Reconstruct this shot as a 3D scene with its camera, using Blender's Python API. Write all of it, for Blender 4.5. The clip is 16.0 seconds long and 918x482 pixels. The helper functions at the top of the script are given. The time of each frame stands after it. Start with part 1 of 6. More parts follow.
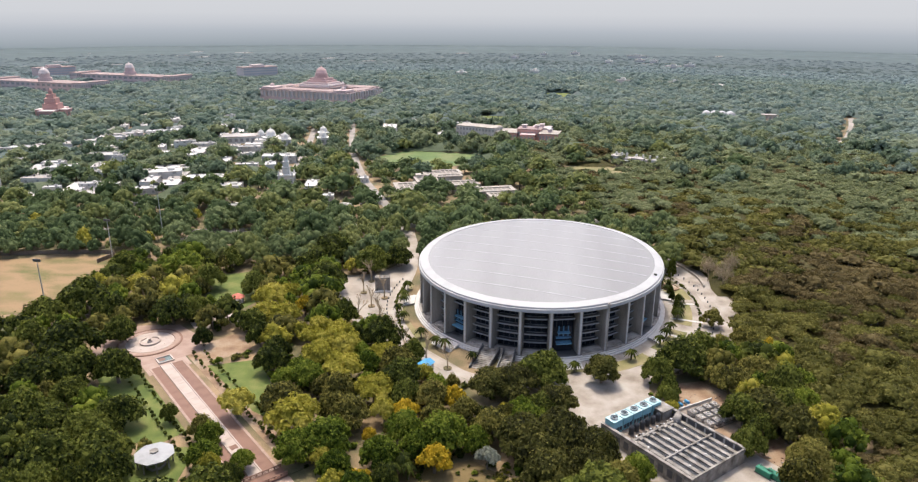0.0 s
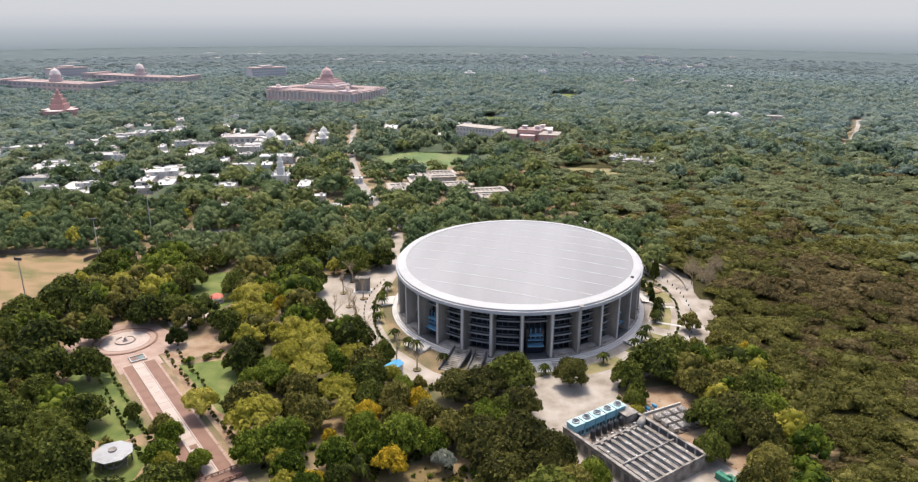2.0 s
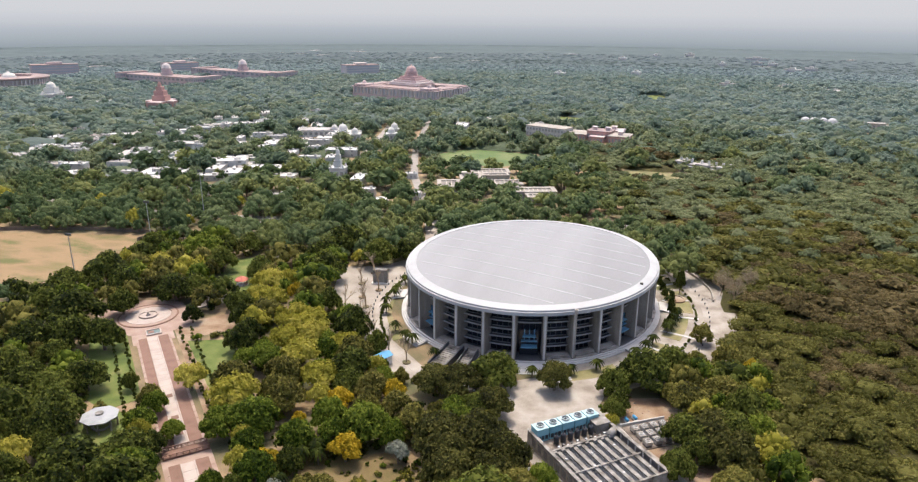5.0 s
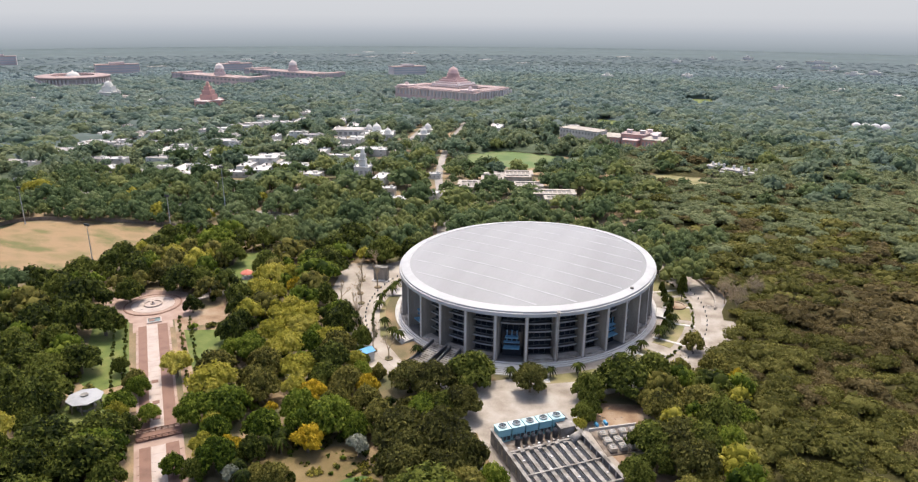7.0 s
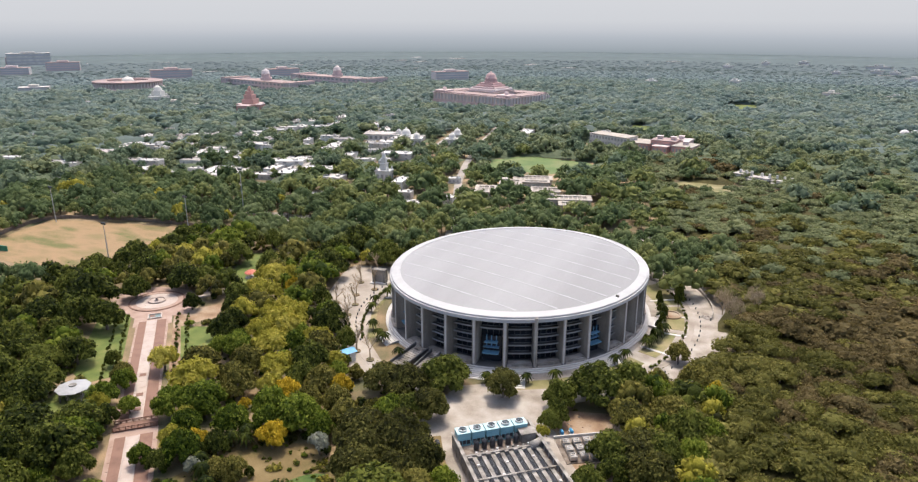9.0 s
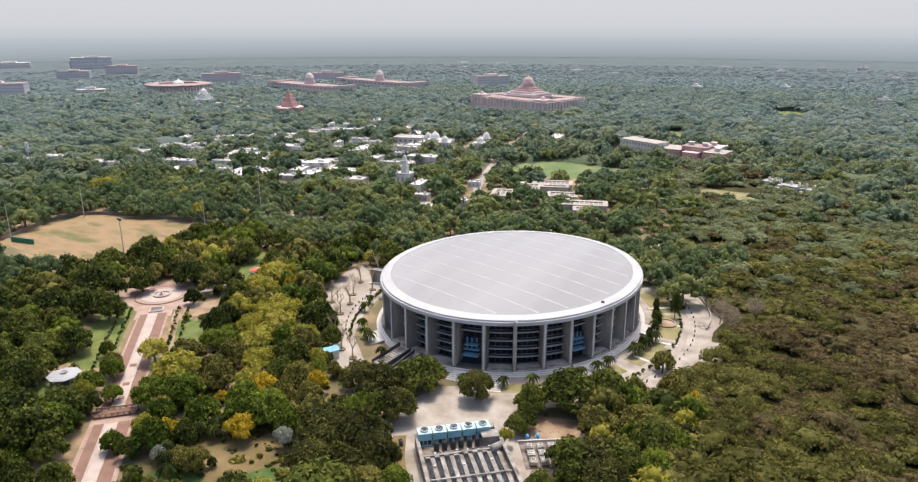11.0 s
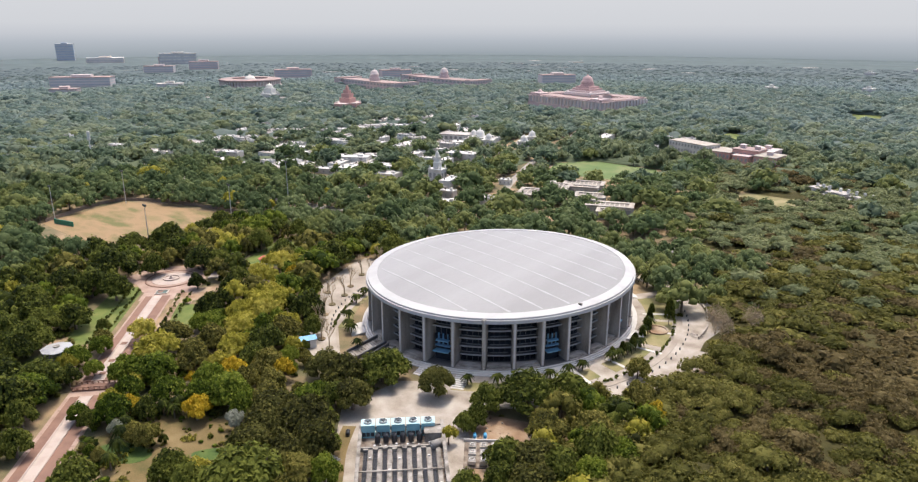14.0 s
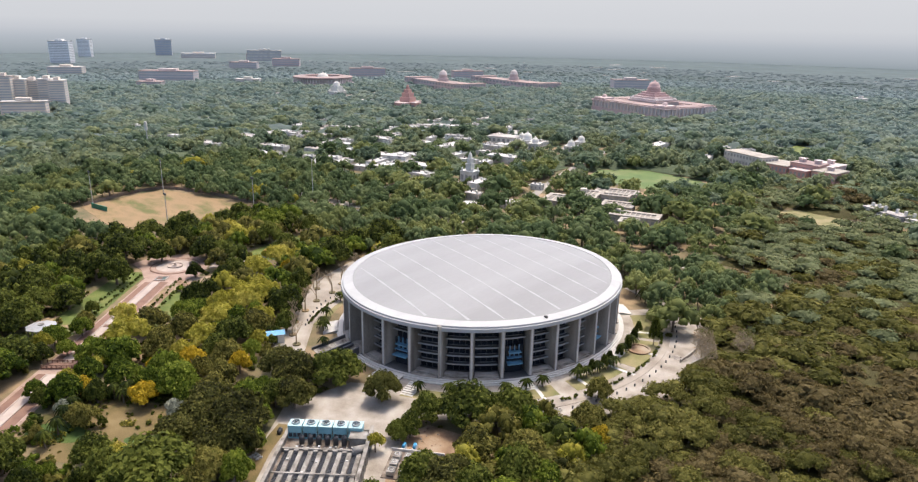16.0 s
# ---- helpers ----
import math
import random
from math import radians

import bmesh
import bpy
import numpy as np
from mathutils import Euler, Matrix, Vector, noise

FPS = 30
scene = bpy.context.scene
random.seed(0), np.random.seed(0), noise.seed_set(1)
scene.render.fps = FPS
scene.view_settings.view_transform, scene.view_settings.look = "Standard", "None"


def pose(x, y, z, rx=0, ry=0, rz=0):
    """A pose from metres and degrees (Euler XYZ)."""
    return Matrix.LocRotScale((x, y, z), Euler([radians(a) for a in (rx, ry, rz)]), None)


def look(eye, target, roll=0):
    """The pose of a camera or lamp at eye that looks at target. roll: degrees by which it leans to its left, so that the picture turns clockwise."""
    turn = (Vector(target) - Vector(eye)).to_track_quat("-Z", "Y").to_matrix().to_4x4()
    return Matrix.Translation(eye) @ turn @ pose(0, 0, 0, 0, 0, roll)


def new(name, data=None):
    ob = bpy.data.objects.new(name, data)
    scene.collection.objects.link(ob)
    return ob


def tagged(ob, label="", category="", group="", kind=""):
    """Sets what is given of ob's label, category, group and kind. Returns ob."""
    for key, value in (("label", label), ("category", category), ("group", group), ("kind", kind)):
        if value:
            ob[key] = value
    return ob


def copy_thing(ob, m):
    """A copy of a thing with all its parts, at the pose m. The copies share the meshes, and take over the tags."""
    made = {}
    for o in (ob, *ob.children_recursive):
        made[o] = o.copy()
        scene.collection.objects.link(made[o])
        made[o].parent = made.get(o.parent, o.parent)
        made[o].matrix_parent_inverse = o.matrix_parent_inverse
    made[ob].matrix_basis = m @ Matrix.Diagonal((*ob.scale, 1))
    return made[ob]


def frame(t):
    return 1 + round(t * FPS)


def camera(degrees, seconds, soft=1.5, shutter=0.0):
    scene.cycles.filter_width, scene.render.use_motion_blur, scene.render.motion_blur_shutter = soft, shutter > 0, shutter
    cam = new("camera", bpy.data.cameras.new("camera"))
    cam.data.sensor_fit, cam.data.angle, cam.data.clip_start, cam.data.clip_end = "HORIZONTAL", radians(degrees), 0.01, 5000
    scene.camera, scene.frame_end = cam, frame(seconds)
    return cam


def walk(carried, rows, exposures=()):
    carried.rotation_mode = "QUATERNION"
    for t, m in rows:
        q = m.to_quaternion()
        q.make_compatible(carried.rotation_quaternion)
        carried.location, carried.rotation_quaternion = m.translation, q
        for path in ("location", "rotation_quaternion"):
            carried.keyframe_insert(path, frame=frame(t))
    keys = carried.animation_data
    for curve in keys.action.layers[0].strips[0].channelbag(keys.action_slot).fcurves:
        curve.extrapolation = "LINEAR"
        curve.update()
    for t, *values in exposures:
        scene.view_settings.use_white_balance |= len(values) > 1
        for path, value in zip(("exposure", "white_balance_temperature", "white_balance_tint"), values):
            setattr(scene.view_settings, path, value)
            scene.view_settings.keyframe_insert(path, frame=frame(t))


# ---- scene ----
cam = camera(67.755, 16.0, soft=1.25)
# seconds, eye, turn to the left, pitch, roll
PATH = [
    (0, -0.00, -238.67, 100.25, 7.20, -18.16, 0.38),
    (0.5, 2.01, -238.28, 100.32, 7.04, -18.21, 0.32),
    (1, 4.93, -237.64, 100.32, 6.99, -18.22, 0.29),
    (1.5, 8.48, -236.94, 100.29, 7.50, -18.17, 0.29),
    (2, 12.98, -236.05, 100.19, 8.49, -18.10, 0.28),
    (2.5, 17.90, -235.10, 100.10, 10.06, -18.12, 0.33),
    (3, 22.96, -234.00, 99.96, 11.99, -18.16, 0.37),
    (3.5, 28.11, -232.77, 99.89, 13.81, -18.25, 0.38),
    (4, 33.17, -231.66, 99.57, 14.95, -18.23, 0.41),
    (6.5, 58.10, -224.66, 98.77, 20.80, -18.08, 0.41),
    (7, 63.11, -223.01, 98.59, 21.93, -18.02, 0.41),
    (7.5, 68.12, -221.22, 98.72, 23.08, -17.93, 0.32),
    (8, 73.14, -219.39, 98.77, 24.21, -17.78, 0.23),
    (8.5, 77.97, -217.53, 98.85, 25.33, -17.72, 0.15),
    (9, 82.75, -215.62, 98.93, 26.41, -17.64, 0.08),
    (11.5, 104.99, -203.86, 97.91, 31.82, -17.20, 0.02),
    (12, 109.19, -201.12, 97.71, 32.88, -17.19, 0.05),
    (12.5, 113.30, -198.28, 97.46, 33.95, -17.17, 0.09),
    (13, 117.33, -195.27, 97.27, 35.07, -17.22, 0.09),
    (13.5, 121.26, -192.17, 97.11, 36.20, -17.29, 0.13),
    (14, 125.22, -188.97, 96.99, 37.35, -17.36, 0.15),
    (14.5, 129.04, -185.70, 96.80, 38.50, -17.45, 0.20),
    (15, 132.94, -182.52, 96.77, 39.62, -17.52, 0.22),
    (15.5, 137.19, -178.65, 96.75, 40.75, -17.62, 0.25),
    (15.6, 139.20, -175.46, 96.65, 41.48, -17.55, 0.42),
    (15.7, 141.21, -172.26, 96.55, 42.20, -17.48, 0.58),
    (15.8, 143.22, -169.07, 96.46, 42.93, -17.41, 0.75),
    (15.9, 145.23, -165.88, 96.36, 43.66, -17.33, 0.91),
    (16, 147.24, -162.69, 96.26, 44.38, -17.26, 1.08),
]
walk(cam, [(t, pose(x, y, z, 0, 0, yaw) @ pose(0, 0, 0, 90 + pitch) @ pose(0, 0, 0, 0, 0, roll)) for t, x, y, z, yaw, pitch, roll in PATH])

# ---- daylight: a high sun ahead of the camera, hazy sky ----
SUN_UP, SUN_TO = radians(70), Vector((-0.38, 0.92, 0))
world = bpy.data.worlds.new("sky")
scene.world = world
world.use_nodes = True
wn = world.node_tree.nodes
sky = wn.new("ShaderNodeTexSky")
sky.sky_type = "NISHITA"
sky.sun_disc = False
sky.sun_elevation, sky.sun_rotation = SUN_UP, math.atan2(SUN_TO.x, SUN_TO.y)
sky.air_density, sky.dust_density, sky.ozone_density, sky.altitude = 0.8, 5.0, 0.6, 200
wn["Background"].inputs["Strength"].default_value = 0.245
world.node_tree.links.new(sky.outputs["Color"], wn["Background"].inputs["Color"])

sun_way = Vector((SUN_TO.x * math.cos(SUN_UP), SUN_TO.y * math.cos(SUN_UP), math.sin(SUN_UP)))
sun = new("sun", bpy.data.lights.new("sun", "SUN"))
sun.data.energy, sun.data.angle, sun.data.color = 2.1, radians(1.2), (1.0, 0.94, 0.82)
sun.matrix_world = look(sun_way * 500, (0, 0, 0))
scene.view_settings.exposure = 0.42

# ---- materials ----
def material(name, stops, scale=0.3, detail=6.0, rough=0.8, bump=0.0, bump_scale=8.0, metal=0.0, spots=None, island=0.0, per_object=0.0, sheen=0.0, stretch=None, grain=0.3):
    """stops: (place, colour) over a two-scale noise laid out in metres."""
    m = bpy.data.materials.new(name)
    m.use_nodes = True
    nodes, links = m.node_tree.nodes, m.node_tree.links
    bsdf = nodes["Principled BSDF"]
    bsdf.inputs["Roughness"].default_value, bsdf.inputs["Metallic"].default_value = rough, metal
    geo = nodes.new("ShaderNodeNewGeometry")
    vec = geo.outputs["Position"]
    if stretch:
        mp = nodes.new("ShaderNodeMapping")
        mp.inputs["Rotation"].default_value[2] = radians(stretch[0])
        mp.inputs["Scale"].default_value = stretch[1]
        links.new(vec, mp.inputs["Vector"])
        vec = mp.outputs["Vector"]
    big = nodes.new("ShaderNodeTexNoise")
    big.inputs["Scale"].default_value, big.inputs["Detail"].default_value = scale, detail
    links.new(vec, big.inputs["Vector"])
    fine = nodes.new("ShaderNodeTexNoise")
    fine.inputs["Scale"].default_value, fine.inputs["Detail"].default_value = bump_scale, 4.0
    links.new(vec, fine.inputs["Vector"])
    mix = nodes.new("ShaderNodeMath")
    mix.operation = "MULTIPLY_ADD"
    links.new(fine.outputs["Fac"], mix.inputs[0])
    mix.inputs[1].default_value = grain
    links.new(big.outputs["Fac"], mix.inputs[2])
    value = mix.outputs[0]
    for amount, socket in ((island, geo.outputs["Random Per Island"]), (per_object, None)):
        if amount:
            if socket is None:
                socket = nodes.new("ShaderNodeObjectInfo").outputs["Random"]
            add = nodes.new("ShaderNodeMath")
            add.operation = "MULTIPLY_ADD"
            links.new(socket, add.inputs[0])
            add.inputs[1].default_value = amount
            links.new(value, add.inputs[2])
            sub = nodes.new("ShaderNodeMath")
            sub.operation = "SUBTRACT"
            links.new(add.outputs[0], sub.inputs[0])
            sub.inputs[1].default_value = amount / 2
            value = sub.outputs[0]
    ramp = nodes.new("ShaderNodeValToRGB")
    els = ramp.color_ramp.elements
    while len(els) < len(stops):
        els.new(0.5)
    for e, (p, c) in zip(els, stops):
        e.position, e.color = p, (*c, 1)
    links.new(value, ramp.inputs["Fac"])
    links.new(ramp.outputs["Color"], bsdf.inputs["Base Color"])
    if bump:
        b = nodes.new("ShaderNodeBump")
        b.inputs["Strength"].default_value, b.inputs["Distance"].default_value = bump, 0.3 if bump > 0.8 else 0.1
        links.new(fine.outputs["Fac"], b.inputs["Height"])
        links.new(b.outputs["Normal"], bsdf.inputs["Normal"])
    if sheen:
        bsdf.inputs["Sheen Weight"].default_value = sheen
        bsdf.inputs["Sheen Roughness"].default_value = 0.6
        bsdf.inputs["Sheen Tint"].default_value = (0.85, 0.92, 1.0, 1)
    return m


def leaves(name, dark, mid, light, scale=0.09, island=0.22, per_object=0.0, sheen=0.0, soft=0.9):
    m = material(name, [(0.42, dark), (0.78, mid), (1.0, light)], scale, 3.0, 0.7, soft, 2.6, island=island, per_object=per_object, sheen=sheen, grain=0.55)
    nodes, links = m.node_tree.nodes, m.node_tree.links
    bsdf = nodes["Principled BSDF"]
    bsdf.inputs["Specular IOR Level"].default_value = 0.12
    # light comes through the thin leaves
    thin, both = nodes.new("ShaderNodeBsdfTranslucent"), nodes.new("ShaderNodeMixShader")
    both.inputs[0].default_value = 0.42
    links.new(bsdf.inputs["Base Color"].links[0].from_socket, thin.inputs["Color"])
    links.new(bsdf.outputs[0], both.inputs[1])
    links.new(thin.outputs[0], both.inputs[2])
    links.new(both.outputs[0], nodes["Material Output"].inputs["Surface"])
    return m


M = {}
M["soil"] = material("dry_soil", [(0.30, (0.05, 0.058, 0.022)), (0.50, (0.085, 0.085, 0.035)), (0.66, (0.17, 0.125, 0.065)), (0.80, (0.30, 0.205, 0.115)), (0.98, (0.09, 0.10, 0.035))], 0.06, 8, 0.95, 0.5, 3)
M["sand"] = material("bare_earth", [(0.44, (0.162, 0.095, 0.055)), (0.58, (0.237, 0.152, 0.090)), (0.72, (0.294, 0.214, 0.142)), (0.9, (0.361, 0.294, 0.218))], 0.16, 8, 0.95, 0.4, 3)
M["pitch"] = material("worn_pitch", [(0.50, (0.104, 0.104, 0.028)), (0.59, (0.190, 0.135, 0.059)), (0.66, (0.261, 0.169, 0.087)), (0.76, (0.204, 0.141, 0.065)), (0.88, (0.133, 0.123, 0.036))], 0.055, 9, 0.95, 0.3, 3, stretch=(15, (0.55, 1.3, 1)))
M["lawn"] = material("mown_lawn", [(0.45, (0.060, 0.088, 0.012)), (0.62, (0.094, 0.124, 0.020)), (0.82, (0.155, 0.160, 0.042))], 0.16, 6, 0.9, 0.3, 6)
M["wet_lawn"] = material("watered_garden_lawn", [(0.45, (0.026, 0.052, 0.006)), (0.62, (0.046, 0.084, 0.010)), (0.85, (0.085, 0.115, 0.022))], 0.3, 6, 0.9, 0.3, 6)
M["dry_lawn"] = material("dry_lawn", [(0.45, (0.11, 0.115, 0.034)), (0.62, (0.19, 0.168, 0.066)), (0.85, (0.28, 0.225, 0.12))], 0.12, 6, 0.9, 0.3, 6)
M["paving"] = material("pale_paving", [(0.42, (0.221, 0.182, 0.144)), (0.65, (0.317, 0.274, 0.226)), (0.9, (0.394, 0.350, 0.302))], 0.12, 8, 0.85, 0.2, 5, per_object=0.15)
M["yard"] = material("dusty_concrete", [(0.45, (0.192, 0.158, 0.125)), (0.57, (0.259, 0.221, 0.180)), (0.68, (0.312, 0.271, 0.228)), (0.85, (0.384, 0.346, 0.298))], 0.17, 9, 0.9, 0.25, 4)
M["asphalt"] = material("worn_asphalt", [(0.3, (0.20, 0.18, 0.16)), (0.7, (0.29, 0.26, 0.23)), (0.95, (0.36, 0.33, 0.29))], 0.1, 8, 0.9, 0.2, 6)
M["pink"] = material("pink_sandstone", [(0.3, (0.233, 0.149, 0.108)), (0.6, (0.302, 0.206, 0.160)), (0.9, (0.363, 0.268, 0.219))], 0.25, 7, 0.8, 0.2, 5, per_object=0.2)
M["pale_stone"] = material("pale_pink_stone", [(0.3, (0.316, 0.242, 0.200)), (0.7, (0.400, 0.330, 0.284))], 0.3, 7, 0.8, 0.2, 5, per_object=0.15)
M["brown_stone"] = material("red_brown_stone", [(0.3, (0.13, 0.070, 0.048)), (0.7, (0.195, 0.108, 0.076))], 0.3, 7, 0.85, 0.2, 5, per_object=0.15)
M["roof"] = material("pale_roof_sheet", [(0.45, (0.194, 0.189, 0.187)), (0.65, (0.229, 0.225, 0.223)), (0.85, (0.262, 0.258, 0.256))], 0.05, 7, 0.55, 0.04, 4, stretch=(35, (1.0, 0.12, 1)))
M["white"] = material("white_paint", [(0.45, (0.326, 0.319, 0.314)), (0.8, (0.391, 0.384, 0.378))], 0.2, 7, 0.6, 0.05, 4)
# floor darkened to paint in the shade behind the fins
M["floor_shade"] = material("painted_shade_floor", [(0.3, (0.05, 0.05, 0.052)), (0.7, (0.09, 0.088, 0.088))], 0.4, 6, 0.6)
M["fin"] = material("grey_concrete", [(0.45, (0.185, 0.152, 0.125)), (0.6, (0.285, 0.25, 0.215)), (0.8, (0.40, 0.36, 0.315))], 0.25, 8, 0.85, 0.2, 6, stretch=(0, (1, 1, 0.25)))
M["band"] = material("louvre_grey", [(0.3, (0.20, 0.20, 0.20)), (0.7, (0.30, 0.30, 0.30))], 0.4, 5, 0.6)
M["slab"] = material("plinth_stone", [(0.3, (0.399, 0.373, 0.342)), (0.7, (0.522, 0.497, 0.465))], 0.3, 7, 0.8, 0.1, 5)
M["glass"] = material("dark_glazing", [(0.3, (0.010, 0.013, 0.017)), (0.7, (0.025, 0.03, 0.04))], 0.2, 3, 0.12)
M["blue"] = material("blue_glazing", [(0.3, (0.05, 0.13, 0.22)), (0.7, (0.11, 0.24, 0.36))], 0.3, 3, 0.25)
M["blue_roof"] = material("dusty_blue_sheet", [(0.3, (0.07, 0.19, 0.29)), (0.7, (0.12, 0.27, 0.38))], 0.4, 5, 0.5)
M["cyan"] = material("pale_blue_panel", [(0.4, (0.15, 0.325, 0.365)), (0.75, (0.23, 0.43, 0.465))], 0.5, 5, 0.5)
M["black"] = material("black_plastic", [(0.3, (0.012, 0.012, 0.013)), (0.7, (0.03, 0.03, 0.032))], 0.8, 4, 0.45)
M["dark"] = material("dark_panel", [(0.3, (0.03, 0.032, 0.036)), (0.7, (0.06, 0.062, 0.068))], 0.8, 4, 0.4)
M["steel"] = material("galvanised_steel", [(0.3, (0.33, 0.34, 0.35)), (0.7, (0.5, 0.5, 0.5))], 0.8, 4, 0.45, metal=0.6)
M["concrete"] = material("weathered_concrete", [(0.44, (0.085, 0.072, 0.058)), (0.56, (0.165, 0.146, 0.124)), (0.68, (0.235, 0.212, 0.184)), (0.85, (0.34, 0.315, 0.285))], 0.45, 8, 0.9, 0.2, 5)
M["stained"] = material("rust_stained_floor", [(0.44, (0.05, 0.038, 0.03)), (0.58, (0.115, 0.085, 0.065)), (0.72, (0.20, 0.16, 0.125)), (0.88, (0.30, 0.265, 0.225))], 0.5, 8, 0.9, 0.2, 5)
M["cyan_pale"] = material("paler_blue_panel", [(0.4, (0.27, 0.42, 0.44)), (0.8, (0.37, 0.51, 0.52))], 0.6, 6, 0.6)
M["red"] = material("red_tiles", [(0.3, (0.42, 0.09, 0.06)), (0.7, (0.55, 0.16, 0.11))], 0.5, 5, 0.7)
M["green_paint"] = material("green_paint", [(0.3, (0.01, 0.10, 0.06)), (0.7, (0.02, 0.17, 0.10))], 0.5, 5, 0.6)
M["bright_blue"] = material("blue_paint", [(0.3, (0.03, 0.19, 0.38)), (0.7, (0.06, 0.28, 0.48))], 0.5, 5, 0.5)
M["bark"] = material("grey_brown_bark", [(0.3, (0.08, 0.06, 0.045)), (0.7, (0.17, 0.13, 0.10))], 0.8, 5, 0.9, 0.4, 6)
M["wall_white"] = material("whitewashed_wall", [(0.35, (0.365, 0.335, 0.292)), (0.62, (0.505, 0.475, 0.428)), (0.9, (0.630, 0.600, 0.552))], 0.12, 7, 0.8, 0.1, 3, per_object=0.35)
M["roof_flat"] = material("flat_roof", [(0.25, (0.230, 0.202, 0.179)), (0.5, (0.368, 0.336, 0.308)), (0.85, (0.589, 0.561, 0.534))], 0.06, 7, 0.9, 0.1, 3, per_object=0.55)
M["cream_roof"] = material("dusty_cream_roof", [(0.42, (0.215, 0.18, 0.145)), (0.56, (0.30, 0.262, 0.22)), (0.75, (0.375, 0.335, 0.285))], 0.3, 7, 0.9, 0.1, 3)
M["terrace"] = material("weathered_roof_terrace", [(0.35, (0.125, 0.108, 0.090)), (0.55, (0.185, 0.162, 0.140)), (0.8, (0.265, 0.236, 0.205))], 0.22, 8, 0.95, 0.2, 3)
M["dome_stone"] = material("red_dome_stone", [(0.3, (0.40, 0.262, 0.245)), (0.7, (0.475, 0.325, 0.305))], 0.08, 6, 0.9, 0.1, 1)
M["palace_roof"] = material("weathered_stone_roof", [(0.4, (0.23, 0.165, 0.15)), (0.8, (0.32, 0.24, 0.22))], 0.06, 7, 0.9, 0.1, 1)
M["tower_white"] = material("white_concrete", [(0.4, (0.485, 0.458, 0.415)), (0.8, (0.605, 0.578, 0.530))], 0.1, 5, 0.8)
# landmark sandstones greyed and lightened: haze put into the colour
M["sandstone"] = material("hazed_red_sandstone", [(0.3, (0.46, 0.345, 0.325)), (0.7, (0.55, 0.43, 0.405))], 0.05, 7, 0.9, 0.1, 1)
M["sandstone_pale"] = material("hazed_cream_sandstone", [(0.3, (0.49, 0.415, 0.39)), (0.7, (0.58, 0.50, 0.475))], 0.05, 7, 0.9, 0.1, 1)
M["red_stone"] = material("brick_red_stone", [(0.3, (0.40, 0.215, 0.18)), (0.7, (0.49, 0.285, 0.245))], 0.08, 6, 0.9, 0.1, 1)
M["window"] = material("shaded_window", [(0.3, (0.20, 0.19, 0.185)), (0.7, (0.27, 0.26, 0.255))], 0.3, 3, 0.4)
M["water"] = material("pool_water", [(0.3, (0.10, 0.14, 0.13)), (0.7, (0.16, 0.2, 0.18))], 0.3, 3, 0.1)

M["leaf_deep"] = leaves("deep_green_leaves", (0.012, 0.020, 0.0025), (0.060, 0.075, 0.0095), (0.148, 0.162, 0.028), island=0.62, per_object=0.4)
M["leaf_fresh"] = leaves("fresh_green_leaves", (0.020, 0.038, 0.002), (0.094, 0.130, 0.010), (0.200, 0.232, 0.030), island=0.62, per_object=0.35)
M["leaf_olive"] = leaves("olive_leaves", (0.028, 0.031, 0.006), (0.132, 0.120, 0.023), (0.240, 0.212, 0.052), island=0.62, per_object=0.4)
M["leaf_dusk"] = leaves("dark_olive_leaves", (0.020, 0.022, 0.005), (0.066, 0.066, 0.013), (0.140, 0.132, 0.032), island=0.62, per_object=0.3)
M["leaf_yellow"] = leaves("yellow_blossom", (0.18, 0.145, 0.012), (0.42, 0.295, 0.018), (0.58, 0.41, 0.035), island=0.4, per_object=0.3)
M["leaf_lime"] = leaves("yellow_green_leaves", (0.150, 0.146, 0.017), (0.305, 0.275, 0.034), (0.44, 0.385, 0.078), island=0.4, per_object=0.3)
M["leaf_silver"] = leaves("silver_leaves", (0.15, 0.16, 0.12), (0.25, 0.26, 0.20), (0.37, 0.375, 0.30))
M["ridge"] = leaves("ridge_scrub_leaves", (0.058, 0.058, 0.011), (0.106, 0.102, 0.021), (0.172, 0.160, 0.040), 0.05, 0.55)
# ridge green lightened and greyed: haze painted in for the far rows
M["ridge_far"] = leaves("hazed_ridge_leaves", (0.104, 0.122, 0.056), (0.164, 0.184, 0.084), (0.232, 0.250, 0.118), 0.05, 0.25, soft=0.6)
M["ridge_gold"] = leaves("yellowish_scrub_leaves", (0.086, 0.082, 0.017), (0.148, 0.138, 0.031), (0.222, 0.200, 0.056), 0.05, 0.55)
M["ridge_dry"] = leaves("dry_scrub", (0.076, 0.058, 0.021), (0.120, 0.092, 0.035), (0.176, 0.136, 0.057), 0.045, 0.55)
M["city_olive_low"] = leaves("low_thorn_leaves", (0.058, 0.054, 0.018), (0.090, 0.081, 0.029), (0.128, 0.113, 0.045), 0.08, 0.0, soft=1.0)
# shrub colours with haze put in, stronger in the second
M["city_low"] = leaves("hazed_shrub_leaves", (0.090, 0.117, 0.066), (0.130, 0.162, 0.092), (0.170, 0.204, 0.116), 0.05, 0.0, soft=0.9)
M["far_low"] = leaves("hazed_far_shrubs", (0.114, 0.150, 0.132), (0.142, 0.182, 0.160), (0.172, 0.212, 0.184), 0.03, 0.0, soft=0.6)
